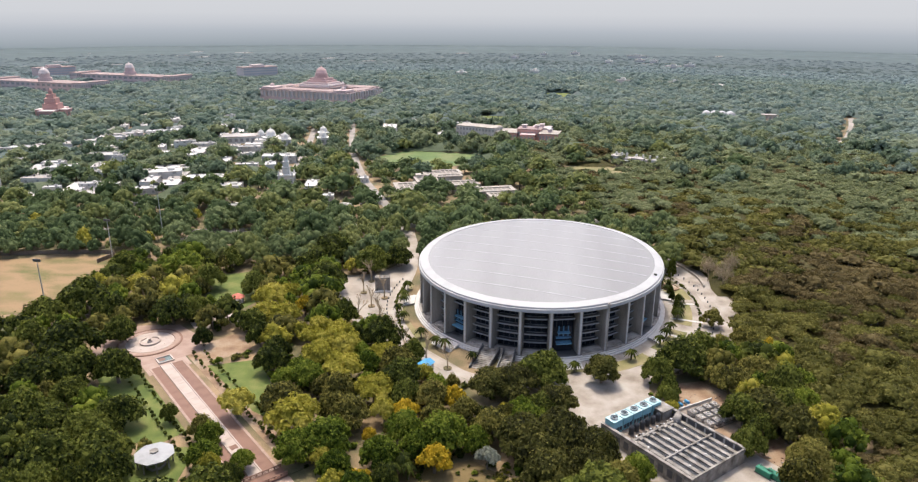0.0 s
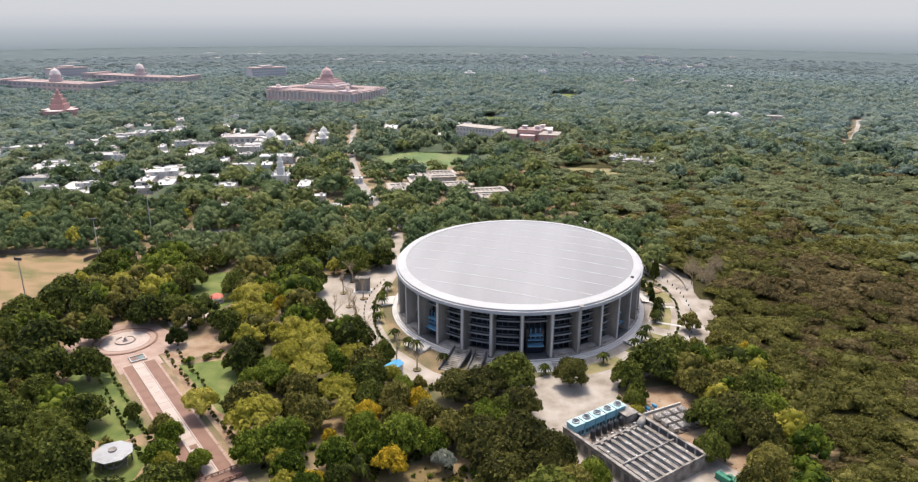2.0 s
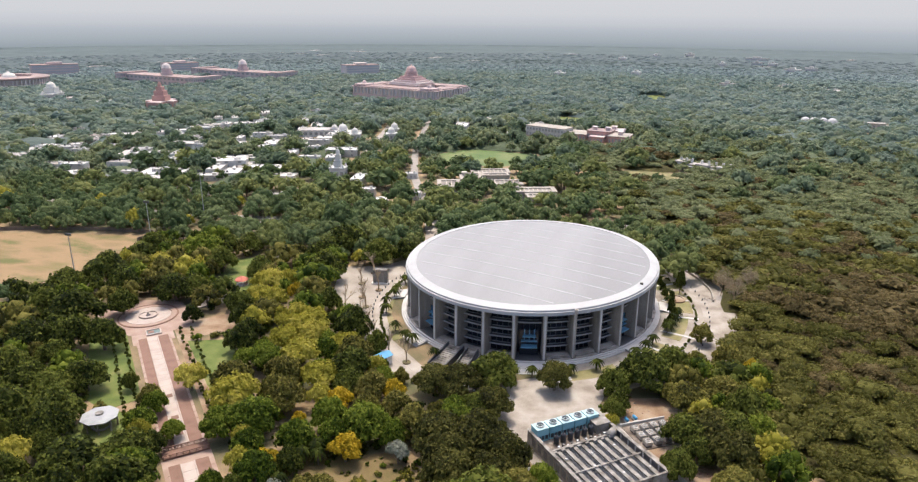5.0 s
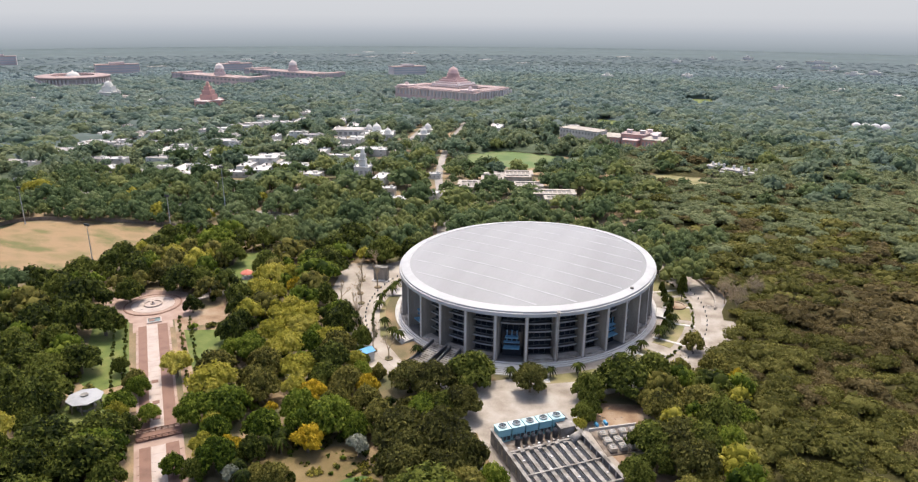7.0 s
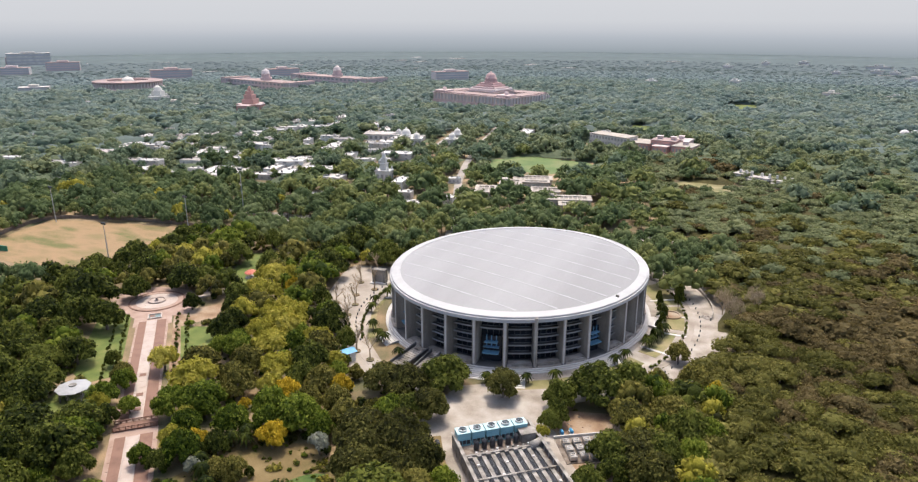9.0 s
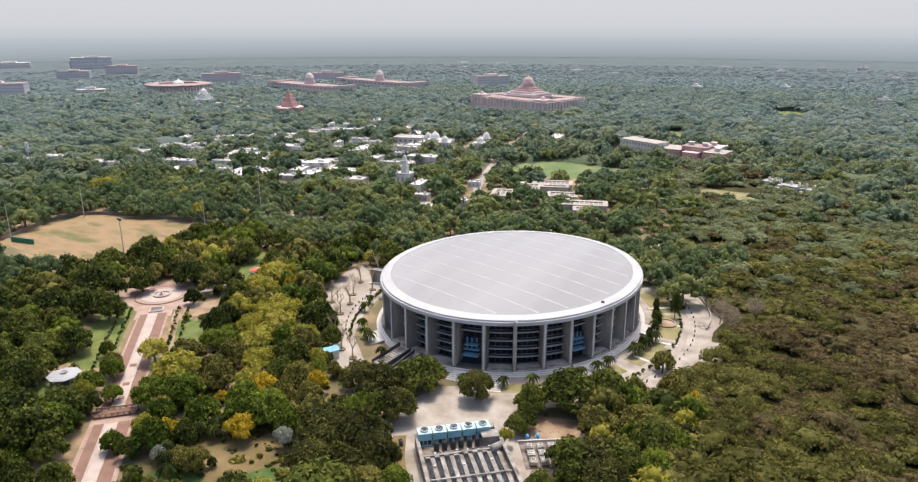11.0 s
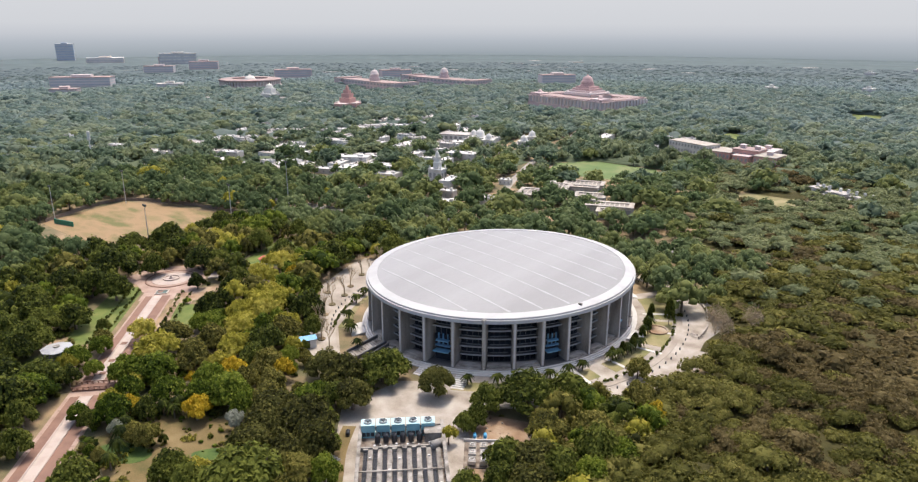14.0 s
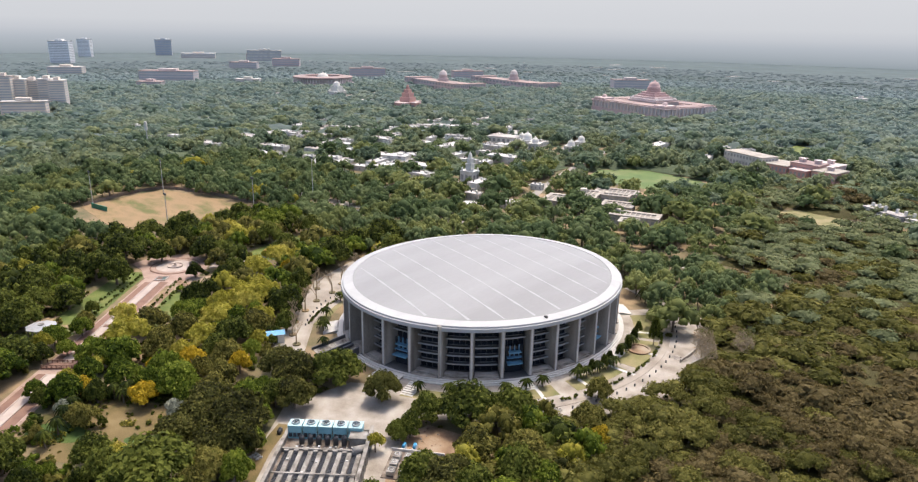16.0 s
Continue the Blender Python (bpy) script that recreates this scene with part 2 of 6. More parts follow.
M["lawn_bright"] = material("watered_lawn", [(0.40, (0.060, 0.100, 0.024)), (0.62, (0.092, 0.140, 0.036)), (0.85, (0.150, 0.165, 0.062))], 0.05, 6, 0.9, 0.2, 4)
M["roof_light"] = material("bleached_roof_seam", [(0.3, (0.276, 0.273, 0.271)), (0.8, (0.304, 0.301, 0.299))], 0.2, 5, 0.6)
M["earth"] = material("brown_garden_earth", [(0.46, (0.062, 0.066, 0.014)), (0.56, (0.098, 0.078, 0.024)), (0.66, (0.138, 0.096, 0.036)), (0.85, (0.190, 0.138, 0.062))], 0.09, 8, 0.95, 0.4, 3)
# far windows paled to put haze into their colour
M["far_window"] = material("hazed_far_window", [(0.3, (0.34, 0.33, 0.33)), (0.7, (0.41, 0.40, 0.40))], 0.3, 3, 0.5)
WOODS, SHEETS, CITY, CANOPY = [], [], [], []
# haze painted into the far canopy: paler and bluer as g grows
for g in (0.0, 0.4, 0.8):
    CANOPY.append(leaves("hazed_canopy_leaves", (0.112 + 0.04 * g, 0.148 + 0.04 * g, 0.142 + 0.078 * g), (0.132 + 0.04 * g, 0.170 + 0.04 * g, 0.164 + 0.078 * g), (0.156 + 0.04 * g, 0.196 + 0.04 * g, 0.188 + 0.078 * g), 0.012, 0.2, soft=0.0))
# four distances with painted haze, three kinds of tree each: dark broad-leaved, green, olive
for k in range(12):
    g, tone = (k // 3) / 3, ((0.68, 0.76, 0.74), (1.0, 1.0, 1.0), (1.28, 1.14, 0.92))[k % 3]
    # g blends haze into the leaf colour, paler and bluer per tier
    near, haze_tone = ((0.072, 0.097, 0.036), (0.122, 0.155, 0.060), (0.183, 0.217, 0.091)), ((0.150, 0.198, 0.172), (0.187, 0.240, 0.207), (0.227, 0.280, 0.241))
    rows = [tuple((a + (b - a) * g) * (1 + (tone[i] - 1) * (1 - 0.55 * g)) for i, (a, b) in enumerate(zip(p, q))) for p, q in zip(near, haze_tone)]
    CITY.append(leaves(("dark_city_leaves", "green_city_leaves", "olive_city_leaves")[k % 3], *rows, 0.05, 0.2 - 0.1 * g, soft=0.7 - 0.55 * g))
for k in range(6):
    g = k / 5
    # ring colours carry the haze, paler and bluer outwards
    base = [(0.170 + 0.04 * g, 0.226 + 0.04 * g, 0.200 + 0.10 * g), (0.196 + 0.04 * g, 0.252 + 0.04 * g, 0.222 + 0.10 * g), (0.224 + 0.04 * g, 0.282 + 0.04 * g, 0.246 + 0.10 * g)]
    SHEETS.append(leaves("hazed_horizon_woods", (0.100 + 0.05 * g, 0.136 + 0.058 * g, 0.128 + 0.078 * g), (0.122 + 0.05 * g, 0.160 + 0.058 * g, 0.152 + 0.078 * g), (0.155 + 0.05 * g, 0.194 + 0.058 * g, 0.184 + 0.078 * g), 0.02, 0.0, soft=0.0))
    WOODS.append(leaves("hazed_distant_woods", *base, 0.02, 0.12, soft=0.1))

# ---- tools ----
def new_mesh(bm, name, mat, smooth=False):
    me = bpy.data.meshes.new(name)
    bmesh.ops.recalc_face_normals(bm, faces=bm.faces)
    bm.to_mesh(me)
    bm.free()
    for m in (mat if isinstance(mat, (list, tuple)) else [mat]):
        me.materials.append(m)
    if smooth:
        me.polygons.foreach_set("use_smooth", [True] * len(me.polygons))
    return me


def thing(name, label, category, group="", kind="", at=(0, 0, 0), turn=0):
    ob = tagged(new(name), label, category, group, kind)
    ob.matrix_basis = pose(*at, 0, 0, turn)
    return ob


def part(name, bm, mat, parent, label="", smooth=False):
    ob = new(name, bm if isinstance(bm, bpy.types.Mesh) else new_mesh(bm, name, mat, smooth))
    ob.parent = parent
    if label:
        ob["label"] = label
    return ob


def solid(name, bm, mat, label, category, kind="", group="", smooth=False):
    return tagged(new(name, new_mesh(bm, name, mat, smooth)), label, category, group, kind)


def box(bm, x0, x1, y0, y1, z0, z1, m=None):
    r = bmesh.ops.create_cube(bm, size=1)["verts"]
    t = Matrix.Translation(((x0 + x1) / 2, (y0 + y1) / 2, (z0 + z1) / 2)) @ Matrix.Diagonal((x1 - x0, y1 - y0, z1 - z0, 1))
    bmesh.ops.transform(bm, matrix=(m @ t) if m else t, verts=r)
    return r


def boxes(*dims, m=None):
    bm = bmesh.new()
    for d in dims:
        box(bm, *d, m=m)
    return bm


def cyl(bm, r0, r1, z0, z1, n=16, x=0, y=0, caps=True):
    r = bmesh.ops.create_cone(bm, cap_ends=caps, segments=n, radius1=r0, radius2=r1, depth=z1 - z0)["verts"]
    bmesh.ops.translate(bm, verts=r, vec=(x, y, (z0 + z1) / 2))
    return r


def prism(points, z0, z1):
    """An upright slab on a plan outline."""
    bm = bmesh.new()
    lo = [bm.verts.new((x, y, z0)) for x, y in points]
    hi = [bm.verts.new((x, y, z1)) for x, y in points]
    bm.faces.new(hi)
    bm.faces.new(lo[::-1])
    for i in range(len(points)):
        j = (i + 1) % len(points)
        bm.faces.new((lo[i], lo[j], hi[j], hi[i]))
    return bm


def lathe(bm, profile, n=24, z=0.0, a0=0.0, a1=2 * math.pi, radius=None):
    """Turns (r, z) pairs round z; radius(angle) scales the plan."""
    full = abs(a1 - a0 - 2 * math.pi) < 1e-6
    cols = []
    for i in range(n if full else n + 1):
        a = a0 + (a1 - a0) * i / n
        k = radius(a) if radius else 1.0
        cols.append([bm.verts.new((r * k * math.cos(a), r * k * math.sin(a), h + z)) for r, h in profile])
    for i in range(n):
        p, q = cols[i], cols[(i + 1) % len(cols)]
        for j in range(len(profile) - 1):
            if profile[j][0] < 1e-6:
                bm.faces.new((p[j], q[j + 1], p[j + 1]))
            elif profile[j + 1][0] < 1e-6:
                bm.faces.new((p[j], q[j], p[j + 1]))
            else:
                bm.faces.new((p[j], q[j], q[j + 1], p[j + 1]))
    bmesh.ops.remove_doubles(bm, verts=bm.verts, dist=1e-5)
    return bm


def ribbon(points, width, z0, z1):
    """A raised strip along a smooth line through the points."""
    pts = [Vector((*p, 0)) for p in points]
    line = []
    for i in range(len(pts) - 1):
        p0, p1, p2, p3 = pts[max(i - 1, 0)], pts[i], pts[i + 1], pts[min(i + 2, len(pts) - 1)]
        for k in range(8):
            t = k / 8
            line.append(0.5 * (2 * p1 + (p2 - p0) * t + (2 * p0 - 5 * p1 + 4 * p2 - p3) * t * t + (3 * p1 - p0 - 3 * p2 + p3) * t ** 3))
    line.append(pts[-1])
    bm = bmesh.new()
    rows = []
    for i, p in enumerate(line):
        d = (line[min(i + 1, len(line) - 1)] - line[max(i - 1, 0)]).normalized()
        s = Vector((-d.y, d.x, 0)) * width / 2
        rows.append([bm.verts.new((q.x, q.y, z)) for q, z in ((p - s, z0), (p - s, z1), (p + s, z1), (p + s, z0))])
    for a, b in zip(rows, rows[1:]):
        for j in range(3):
            bm.faces.new((a[j], b[j], b[j + 1], a[j + 1]))
    bm.faces.new(rows[0]), bm.faces.new(rows[-1][::-1])
    return bm


def inside(x, y, poly):
    hit = False
    for i in range(len(poly)):
        (x0, y0), (x1, y1) = poly[i - 1], poly[i]
        if (y0 > y) != (y1 > y) and x < (x1 - x0) * (y - y0) / (y1 - y0) + x0:
            hit = not hit
    return hit


def near_line(x, y, line, far):
    for (x0, y0), (x1, y1) in zip(line, line[1:]):
        dx, dy = x1 - x0, y1 - y0
        t = max(0, min(1, ((x - x0) * dx + (y - y0) * dy) / (dx * dx + dy * dy)))
        if (x - x0 - t * dx) ** 2 + (y - y0 - t * dy) ** 2 < far * far:
            return True
    return False

# ---- plan: outlines of the open places ----
PLAZA_W = [(-70, -22), (-79, 2), (-80, 12), (-66, 17), (-58, 32), (-61, 54), (-68, 76), (-62, 77), (-54, 48), (-51, 22), (-50, 4), (-48, -23), (-36, -45), (-19, -60), (-8, -66), (-26, -67), (-44, -51), (-60, -32)]
YARD = [(2, -79), (4, -70), (5, -60), (12, -55), (31, -50), (33, -57), (32, -65), (38, -70), (40, -75), (62, -98), (44, -118), (30, -116), (14, -93), (8, -86)]
SOIL_YARD = [(36, -59), (48, -55), (54, -61), (60, -75), (66, -92), (61, -97), (40, -75), (36, -69)]
PARK_E = [(14, 64), (30, 66), (42, 66), (56, 54), (68, 36), (72, 4), (66, -28), (58, -36), (46, -48), (40, -44), (53, -28), (58, -4), (58, 18), (51, 40), (38, 54), (26, 60)]
AXIS = [(-119, -57), (-59.5, -115.5), (-30, -144), (10, -183)]
FIELD = [(-252, -50), (-264, 0), (-180, 25), (-169, -32), (-205, -52)]
LAWN_W = [(-131, -72), (-123, -65), (-87, -99), (-92, -107), (-101, -104)]
SHELTER_LAWN = [(-95, -107), (-81, -105), (-79, -119), (-92, -122)]
LAWN_M = [(-98, -66), (-84, -60), (-72, -78), (-66, -92), (-74, -88)]
BARE = [(-109, -56), (-97, -42), (-89, -54), (-100, -66)]
LAWN_HUT = [(-131, 5), (-117, 12), (-101, -12), (-106, -26), (-120, -22)]
GARDEN = [(-35, -127), (-31, -109), (-14, -101), (3, -112), (-2, -124), (-16, -134)]
LAWN_FAR = [(-124, 256), (-108, 284), (-56, 280), (-44, 264), (-66, 228), (-112, 222)]
LAWN_MANSION = [(8, 236), (22, 248), (48, 244), (62, 228), (40, 214), (14, 218)]
LAWN_BACK = [(-79, 440), (-70, 496), (-36, 486), (-44, 426)]
LAWN_RIDGE = [(-8, 660), (-2, 740), (33, 745), (30, 660)]
CAR_PARK = [(-170, 46), (-166, 56), (-136, 61), (-131, 45)]
BARE_NORTH = [(-169, 30), (-165, 35), (-155, 16), (-162, 12)]
CLEAR = [SHELTER_LAWN, LAWN_BACK, LAWN_RIDGE, CAR_PARK, BARE_NORTH, PLAZA_W, YARD, SOIL_YARD, PARK_E, FIELD, LAWN_W, LAWN_M, BARE, LAWN_HUT, GARDEN, LAWN_FAR, LAWN_MANSION]

# stadium plan: slightly longer than wide
def rim(a):
    return 46.0 * (1 - 0.049 * math.cos(2 * a) + 0.018 * math.sin(2 * a))


def open_ground(x, y, pad=0.0):
    """Whether a place is paved, mown or built on."""
    if math.hypot(x, y) < rim(math.atan2(y, x)) + 15 + pad:
        return True
    if near_line(x, y, AXIS, (7.4 if y > -112 else 5.6) + pad * 0.5) or math.hypot(x + 123, y + 54) < 15 + pad:
        return True
    if inside(x, y, [(-262, -62), (-205, -66), (-158, -42), (-169, -32), (-252, -50)]):
        return True
    return any(inside(x, y, p) for p in CLEAR)


SIGHT = [SHELTER_LAWN, LAWN_W, LAWN_M, BARE, LAWN_HUT, GARDEN, FIELD, PLAZA_W, YARD, LAWN_FAR, LAWN_MANSION, LAWN_BACK, LAWN_RIDGE, CAR_PARK, BARE_NORTH]


def in_the_way(x, y):
    """How much a tall tree here would stand in front of an open place."""
    for far, odds in ((6, 0.9), (12, 0.8), (18, 0.6), (24, 0.5)):
        a, b = x - 0.42 * far, y + 0.9 * far
        if any(inside(a, b, p) for p in (SIGHT if far < 20 else (LAWN_HUT, LAWN_FAR, SHELTER_LAWN))) or far < 10 and (near_line(a, b, AXIS, 6) or near_line(x - 0.92 * far, y + 0.38 * far, AXIS, 6)):
            return odds
    return 0.0


# ---- ground ----
bm = bmesh.new()
rings = [0, 60, 120, 200, 320, 500, 800, 1300, 2000, 3000, 4900]
cols = 48
grid = [[bm.verts.new((r * math.cos(2 * math.pi * i / cols), r * math.sin(2 * math.pi * i / cols), 0)) for i in range(cols)] for r in rings[1:]]
mid = bm.verts.new((0, 0, 0))
for i in range(cols):
    bm.faces.new((mid, grid[0][i], grid[0][(i + 1) % cols]))
    for a, b in zip(grid, grid[1:]):
        bm.faces.new((a[i], b[i], b[(i + 1) % cols], a[(i + 1) % cols]))
solid("ground", bm, M["soil"], "dry brown earth with thin grass under the trees", "ground", "structure")


def patch(name, poly, mat, label, category="pavement", z=0.06):
    return solid(name, prism(poly, -0.2, z), mat, label, category, "structure")


def blob(cx, cy, rx, ry, seed, turn=0.0):
    """A rounded uneven outline."""
    k = random.Random(seed)
    out = []
    for i in range(28):
        a = 2 * math.pi * i / 28
        q = 1 + 0.14 * math.sin(2 * a + seed) + 0.10 * math.sin(3 * a + 2 * seed) + k.uniform(-0.03, 0.03)
        u, v = rx * q * math.cos(a), ry * q * math.sin(a)
        out.append((cx + u * math.cos(turn) - v * math.sin(turn), cy + u * math.sin(turn) + v * math.cos(turn)))
    return out


patch("pavement_plaza", PLAZA_W, M["paving"], "pale dusty paved forecourt beside the stadium", z=0.10)
patch("pavement_yard", YARD, M["yard"], "dusty pale concrete service yard", z=0.08)
patch("soil_yard", SOIL_YARD, M["sand"], "bare reddish earth beside the service yard", "ground", 0.05)
patch("road_east", PARK_E, M["yard"], "wide dusty concrete drive and parking beside the stadium", "road", 0.08)
patch("sports_field", FIELD, M["pitch"], "worn sandy sports pitch with thin grass at the edge", "sports field", 0.06)
patch("lawn_west", LAWN_W, M["lawn"], "green mown lawn beside the garden walk", "lawn", 0.05)
patch("lawn_shelter", SHELTER_LAWN, M["lawn"], "green grass round the garden shelter", "lawn", 0.045)
patch("lawn_middle", LAWN_M, M["lawn"], "small green lawn between garden trees", "lawn", 0.05)
patch("bare_patch", BARE, M["sand"], "bare sandy patch beside the fountain square", "ground", 0.05)
patch("lawn_hut", LAWN_HUT, M["lawn"], "green lawn round a small red pavilion", "lawn", 0.05)
patch("garden_clearing", GARDEN, M["earth"], "dry brown garden clearing with beds", "ground", 0.04)
patch("lawn_garden_a", blob(-24, -127, 7.0, 5.0, 1, 0.5), M["wet_lawn"], "small watered green lawn in the garden", "lawn", 0.07)
patch("lawn_garden_b", blob(-5.5, -113, 4.6, 2.8, 2, 0.6), M["wet_lawn"], "small watered green lawn in the garden", "lawn", 0.07)
patch("lawn_far", LAWN_FAR, M["lawn_bright"], "large bright green lawn among the trees", "lawn", 0.05)
patch("lawn_mansion", LAWN_MANSION, M["dry_lawn"], "dry yellowish lawn by the white mansion", "lawn", 0.05)
patch("lawn_back", LAWN_BACK, M["lawn"], "green lawn behind the red bungalow", "lawn", 0.05)
patch("lawn_ridge", LAWN_RIDGE, M["lawn"], "pale green lawn in the far woods", "lawn", 0.05)
patch("pavement_car_park", CAR_PARK, M["yard"], "dusty car park between the trees", z=0.05)
patch("bare_north", BARE_NORTH, M["sand"], "bare sandy patch behind the pitch", "ground", 0.05)
ROADS = {
    "road_ring": ([(-58, 52), (-53, 26), (-52, 0), (-49, -23), (-38, -46), (-22, -60), (-2, -66)], 4.0, M["paving"], "pale paved ring drive round the stadium"),
    "road_north": ([(-64, 70), (-76, 100), (-95, 140), (-118, 190), (-150, 280), (-190, 420)], 5.0, M["asphalt"], "grey avenue between the trees"),
    "road_cross": ([(-330, 58), (-240, 54), (-160, 62), (-95, 82), (-20, 92), (60, 120)], 7.0, M["asphalt"], "grey road through the trees"),
    "road_city": ([(-155, 110), (-165, 180), (-185, 270), (-215, 380)], 5.0, M["asphalt"], "grey street between white houses"),
    "road_ridge": ([(247, 373), (268, 412), (297, 478), (322, 543)], 5.0, M["asphalt"], "pale dusty track over the wooded ridge"),
    "path_shed": ([(247, 548), (227, 497), (206, 439)], 4.0, M["paving"], "pale paved path beside the long shed"),
    "path_service": ([(11, -85), (17, -94), (25, -103), (36, -116), (50, -130)], 3.4, M["earth"], "sandy service path along the plant wall"),
}
for name, (line, width, mat, label) in ROADS.items():
    solid(name, ribbon(line, width, -0.2, {"road_ring": 0.14, "road_cross": 0.128}.get(name, 0.12)), mat, label, "road", "structure")

# ---- stadium ----
RIM_Z, FIN_TOP, PLINTH = 17.4, 15.7, 1.0
BAYS = 32
FIN_AT = radians(-62.4)
SEAM = -14.0
ellipse = lambda a: rim(a) / 46.0
stadium = thing("stadium", "round grey concrete stadium with tall fins and a white roof", "stadium")
seg = 192
part("plinth", lathe(bmesh.new(), [(0, PLINTH), (46.9, PLINTH), (46.9, 0.62), (47.5, 0.62), (47.5, 0.3), (48.1, 0.3), (48.1, -0.2)], seg, radius=ellipse), M["slab"], stadium, "pale stone plinth with steps")
# dark ring over the plinth top, standing in for shade
part("floor", lathe(bmesh.new(), [(39.5, PLINTH + 0.004), (46.2, PLINTH + 0.004)], seg, radius=ellipse), M["floor_shade"], stadium, "floor behind the fins with shade painted dark")
part("glazing", lathe(bmesh.new(), [(40.2, PLINTH), (40.2, FIN_TOP)], seg, radius=ellipse), M["glass"], stadium, "dark recessed glass wall")
part("soffit", lathe(bmesh.new(), [(39.5, FIN_TOP), (46.2, FIN_TOP)], seg, radius=ellipse), M["fin"], stadium)
roof = part("roof", lathe(bmesh.new(), [(42.6, RIM_Z + 0.15), (36, RIM_Z + 0.5), (26, RIM_Z + 0.85), (14, RIM_Z + 1.1), (0, RIM_Z + 1.2)], seg, radius=ellipse), M["roof"], stadium, "pale grey metal roof with faint seams", True)
part("roof_rim", lathe(bmesh.new(), [(42.6, RIM_Z + 0.15), (42.7, RIM_Z + 0.35), (45.4, RIM_Z), (45.75, RIM_Z - 0.12), (45.8, RIM_Z - 0.62), (46.25, RIM_Z - 0.66), (46.35, FIN_TOP), (46.0, FIN_TOP - 0.02)], seg, radius=ellipse), M["white"], roof, "white stepped rim of the roof")


def bend(a, r, z):
    k = r * rim(a) / 46.0
    return (k * math.cos(a), k * math.sin(a), z)


def arc_block(bm, a0, a1, r0, r1, z0, z1, n=3):
    rows = []
    for i in range(n + 1):
        a = a0 + (a1 - a0) * i / n
        rows.append([bm.verts.new(bend(a, r, z)) for r, z in ((r0, z0), (r1, z0), (r1, z1), (r0, z1))])
    for p, q in zip(rows, rows[1:]):
        for j in range(4):
            bm.faces.new((p[j], q[j], q[(j + 1) % 4], p[(j + 1) % 4]))
    bm.faces.new(rows[0]), bm.faces.new(rows[-1][::-1])
    return bm


step = 2 * math.pi / BAYS
for i in range(BAYS):
    a = FIN_AT + i * step
    bm = bmesh.new()
    w = 0.55 / 46
    arc_block(bm, a - w, a + w, 40.0, 45.7, 0.6, FIN_TOP, 1)
    part("fin", bm, M["fin"], stadium)
    # white front edge of the fin
    part("fin_edge", arc_block(bmesh.new(), a - w * 0.5, a + w * 0.5, 45.7, 45.78, 0.7, FIN_TOP, 1), M["slab"], stadium)
    blue = i % 4 == 2
    b0, b1 = a + w + 0.002, a + step - w - 0.002
    for k in range(5):
        z = 3.6 + k * 2.65
        if blue and k < 3:
            continue
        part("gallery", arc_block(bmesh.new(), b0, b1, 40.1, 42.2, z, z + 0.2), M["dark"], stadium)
        part("railing", arc_block(bmesh.new(), b0, b1, 42.2, 42.3, z - 0.05, z + 0.42), M["band"], stadium)
        part("sun_slat", arc_block(bmesh.new(), b0 + 0.02, b1 - 0.02, 41.9, 42.1, z + 0.95, z + 1.03), M["band"], stadium)
    if not blue:
        for k in range(3):
            part("bay_step", arc_block(bmesh.new(), b0 + 0.004, b1 - 0.004, 42.4, 46.4 - 0.85 * k, PLINTH - 0.1, PLINTH + 0.22 * (k + 1)), M["concrete"] if k % 2 else M["fin"], stadium)
    for f in (0.25, 0.5, 0.75):
        am = b0 + (b1 - b0) * f
        part("mullion", arc_block(bmesh.new(), am - 0.0016, am + 0.0016, 40.2, 40.4, PLINTH, FIN_TOP, 1), M["dark"], stadium)
    if blue:
        porch = part("entrance_porch", arc_block(bmesh.new(), b0 + 0.03, b1 - 0.03, 40.3, 43.2, 5.7, 6.0), M["blue"], stadium, "blue glazed entrance porch")
        part("porch_glass", arc_block(bmesh.new(), b0 + 0.02, b1 - 0.02, 42.0, 42.2, PLINTH, 9.2), M["glass"], porch)
        part("porch_roof", arc_block(bmesh.new(), b0 + 0.03, b1 - 0.03, 40.3, 44.4, 4.2, 4.5), M["blue_roof"], porch)
        part("porch_roof", arc_block(bmesh.new(), b0 + 0.04, b1 - 0.04, 40.3, 43.6, 7.4, 7.7), M["blue_roof"], porch)
        for f in (0.3, 0.5, 0.7):
            am = b0 + (b1 - b0) * f
            part("porch_strut", arc_block(bmesh.new(), am - 0.004, am + 0.004, 42.2, 42.5, 5.9, 9.6, 1), M["blue"], porch)
        for k in range(5):
            part("entrance_step", arc_block(bmesh.new(), b0, b1, 47.9, 52.4 - k * 0.8, 0.0, 0.2 + k * 0.16), M["slab"], stadium)
# seams of the roof sheets
d = Vector((math.cos(radians(SEAM)), math.sin(radians(SEAM)), 0))
n = Vector((-d.y, d.x, 0))
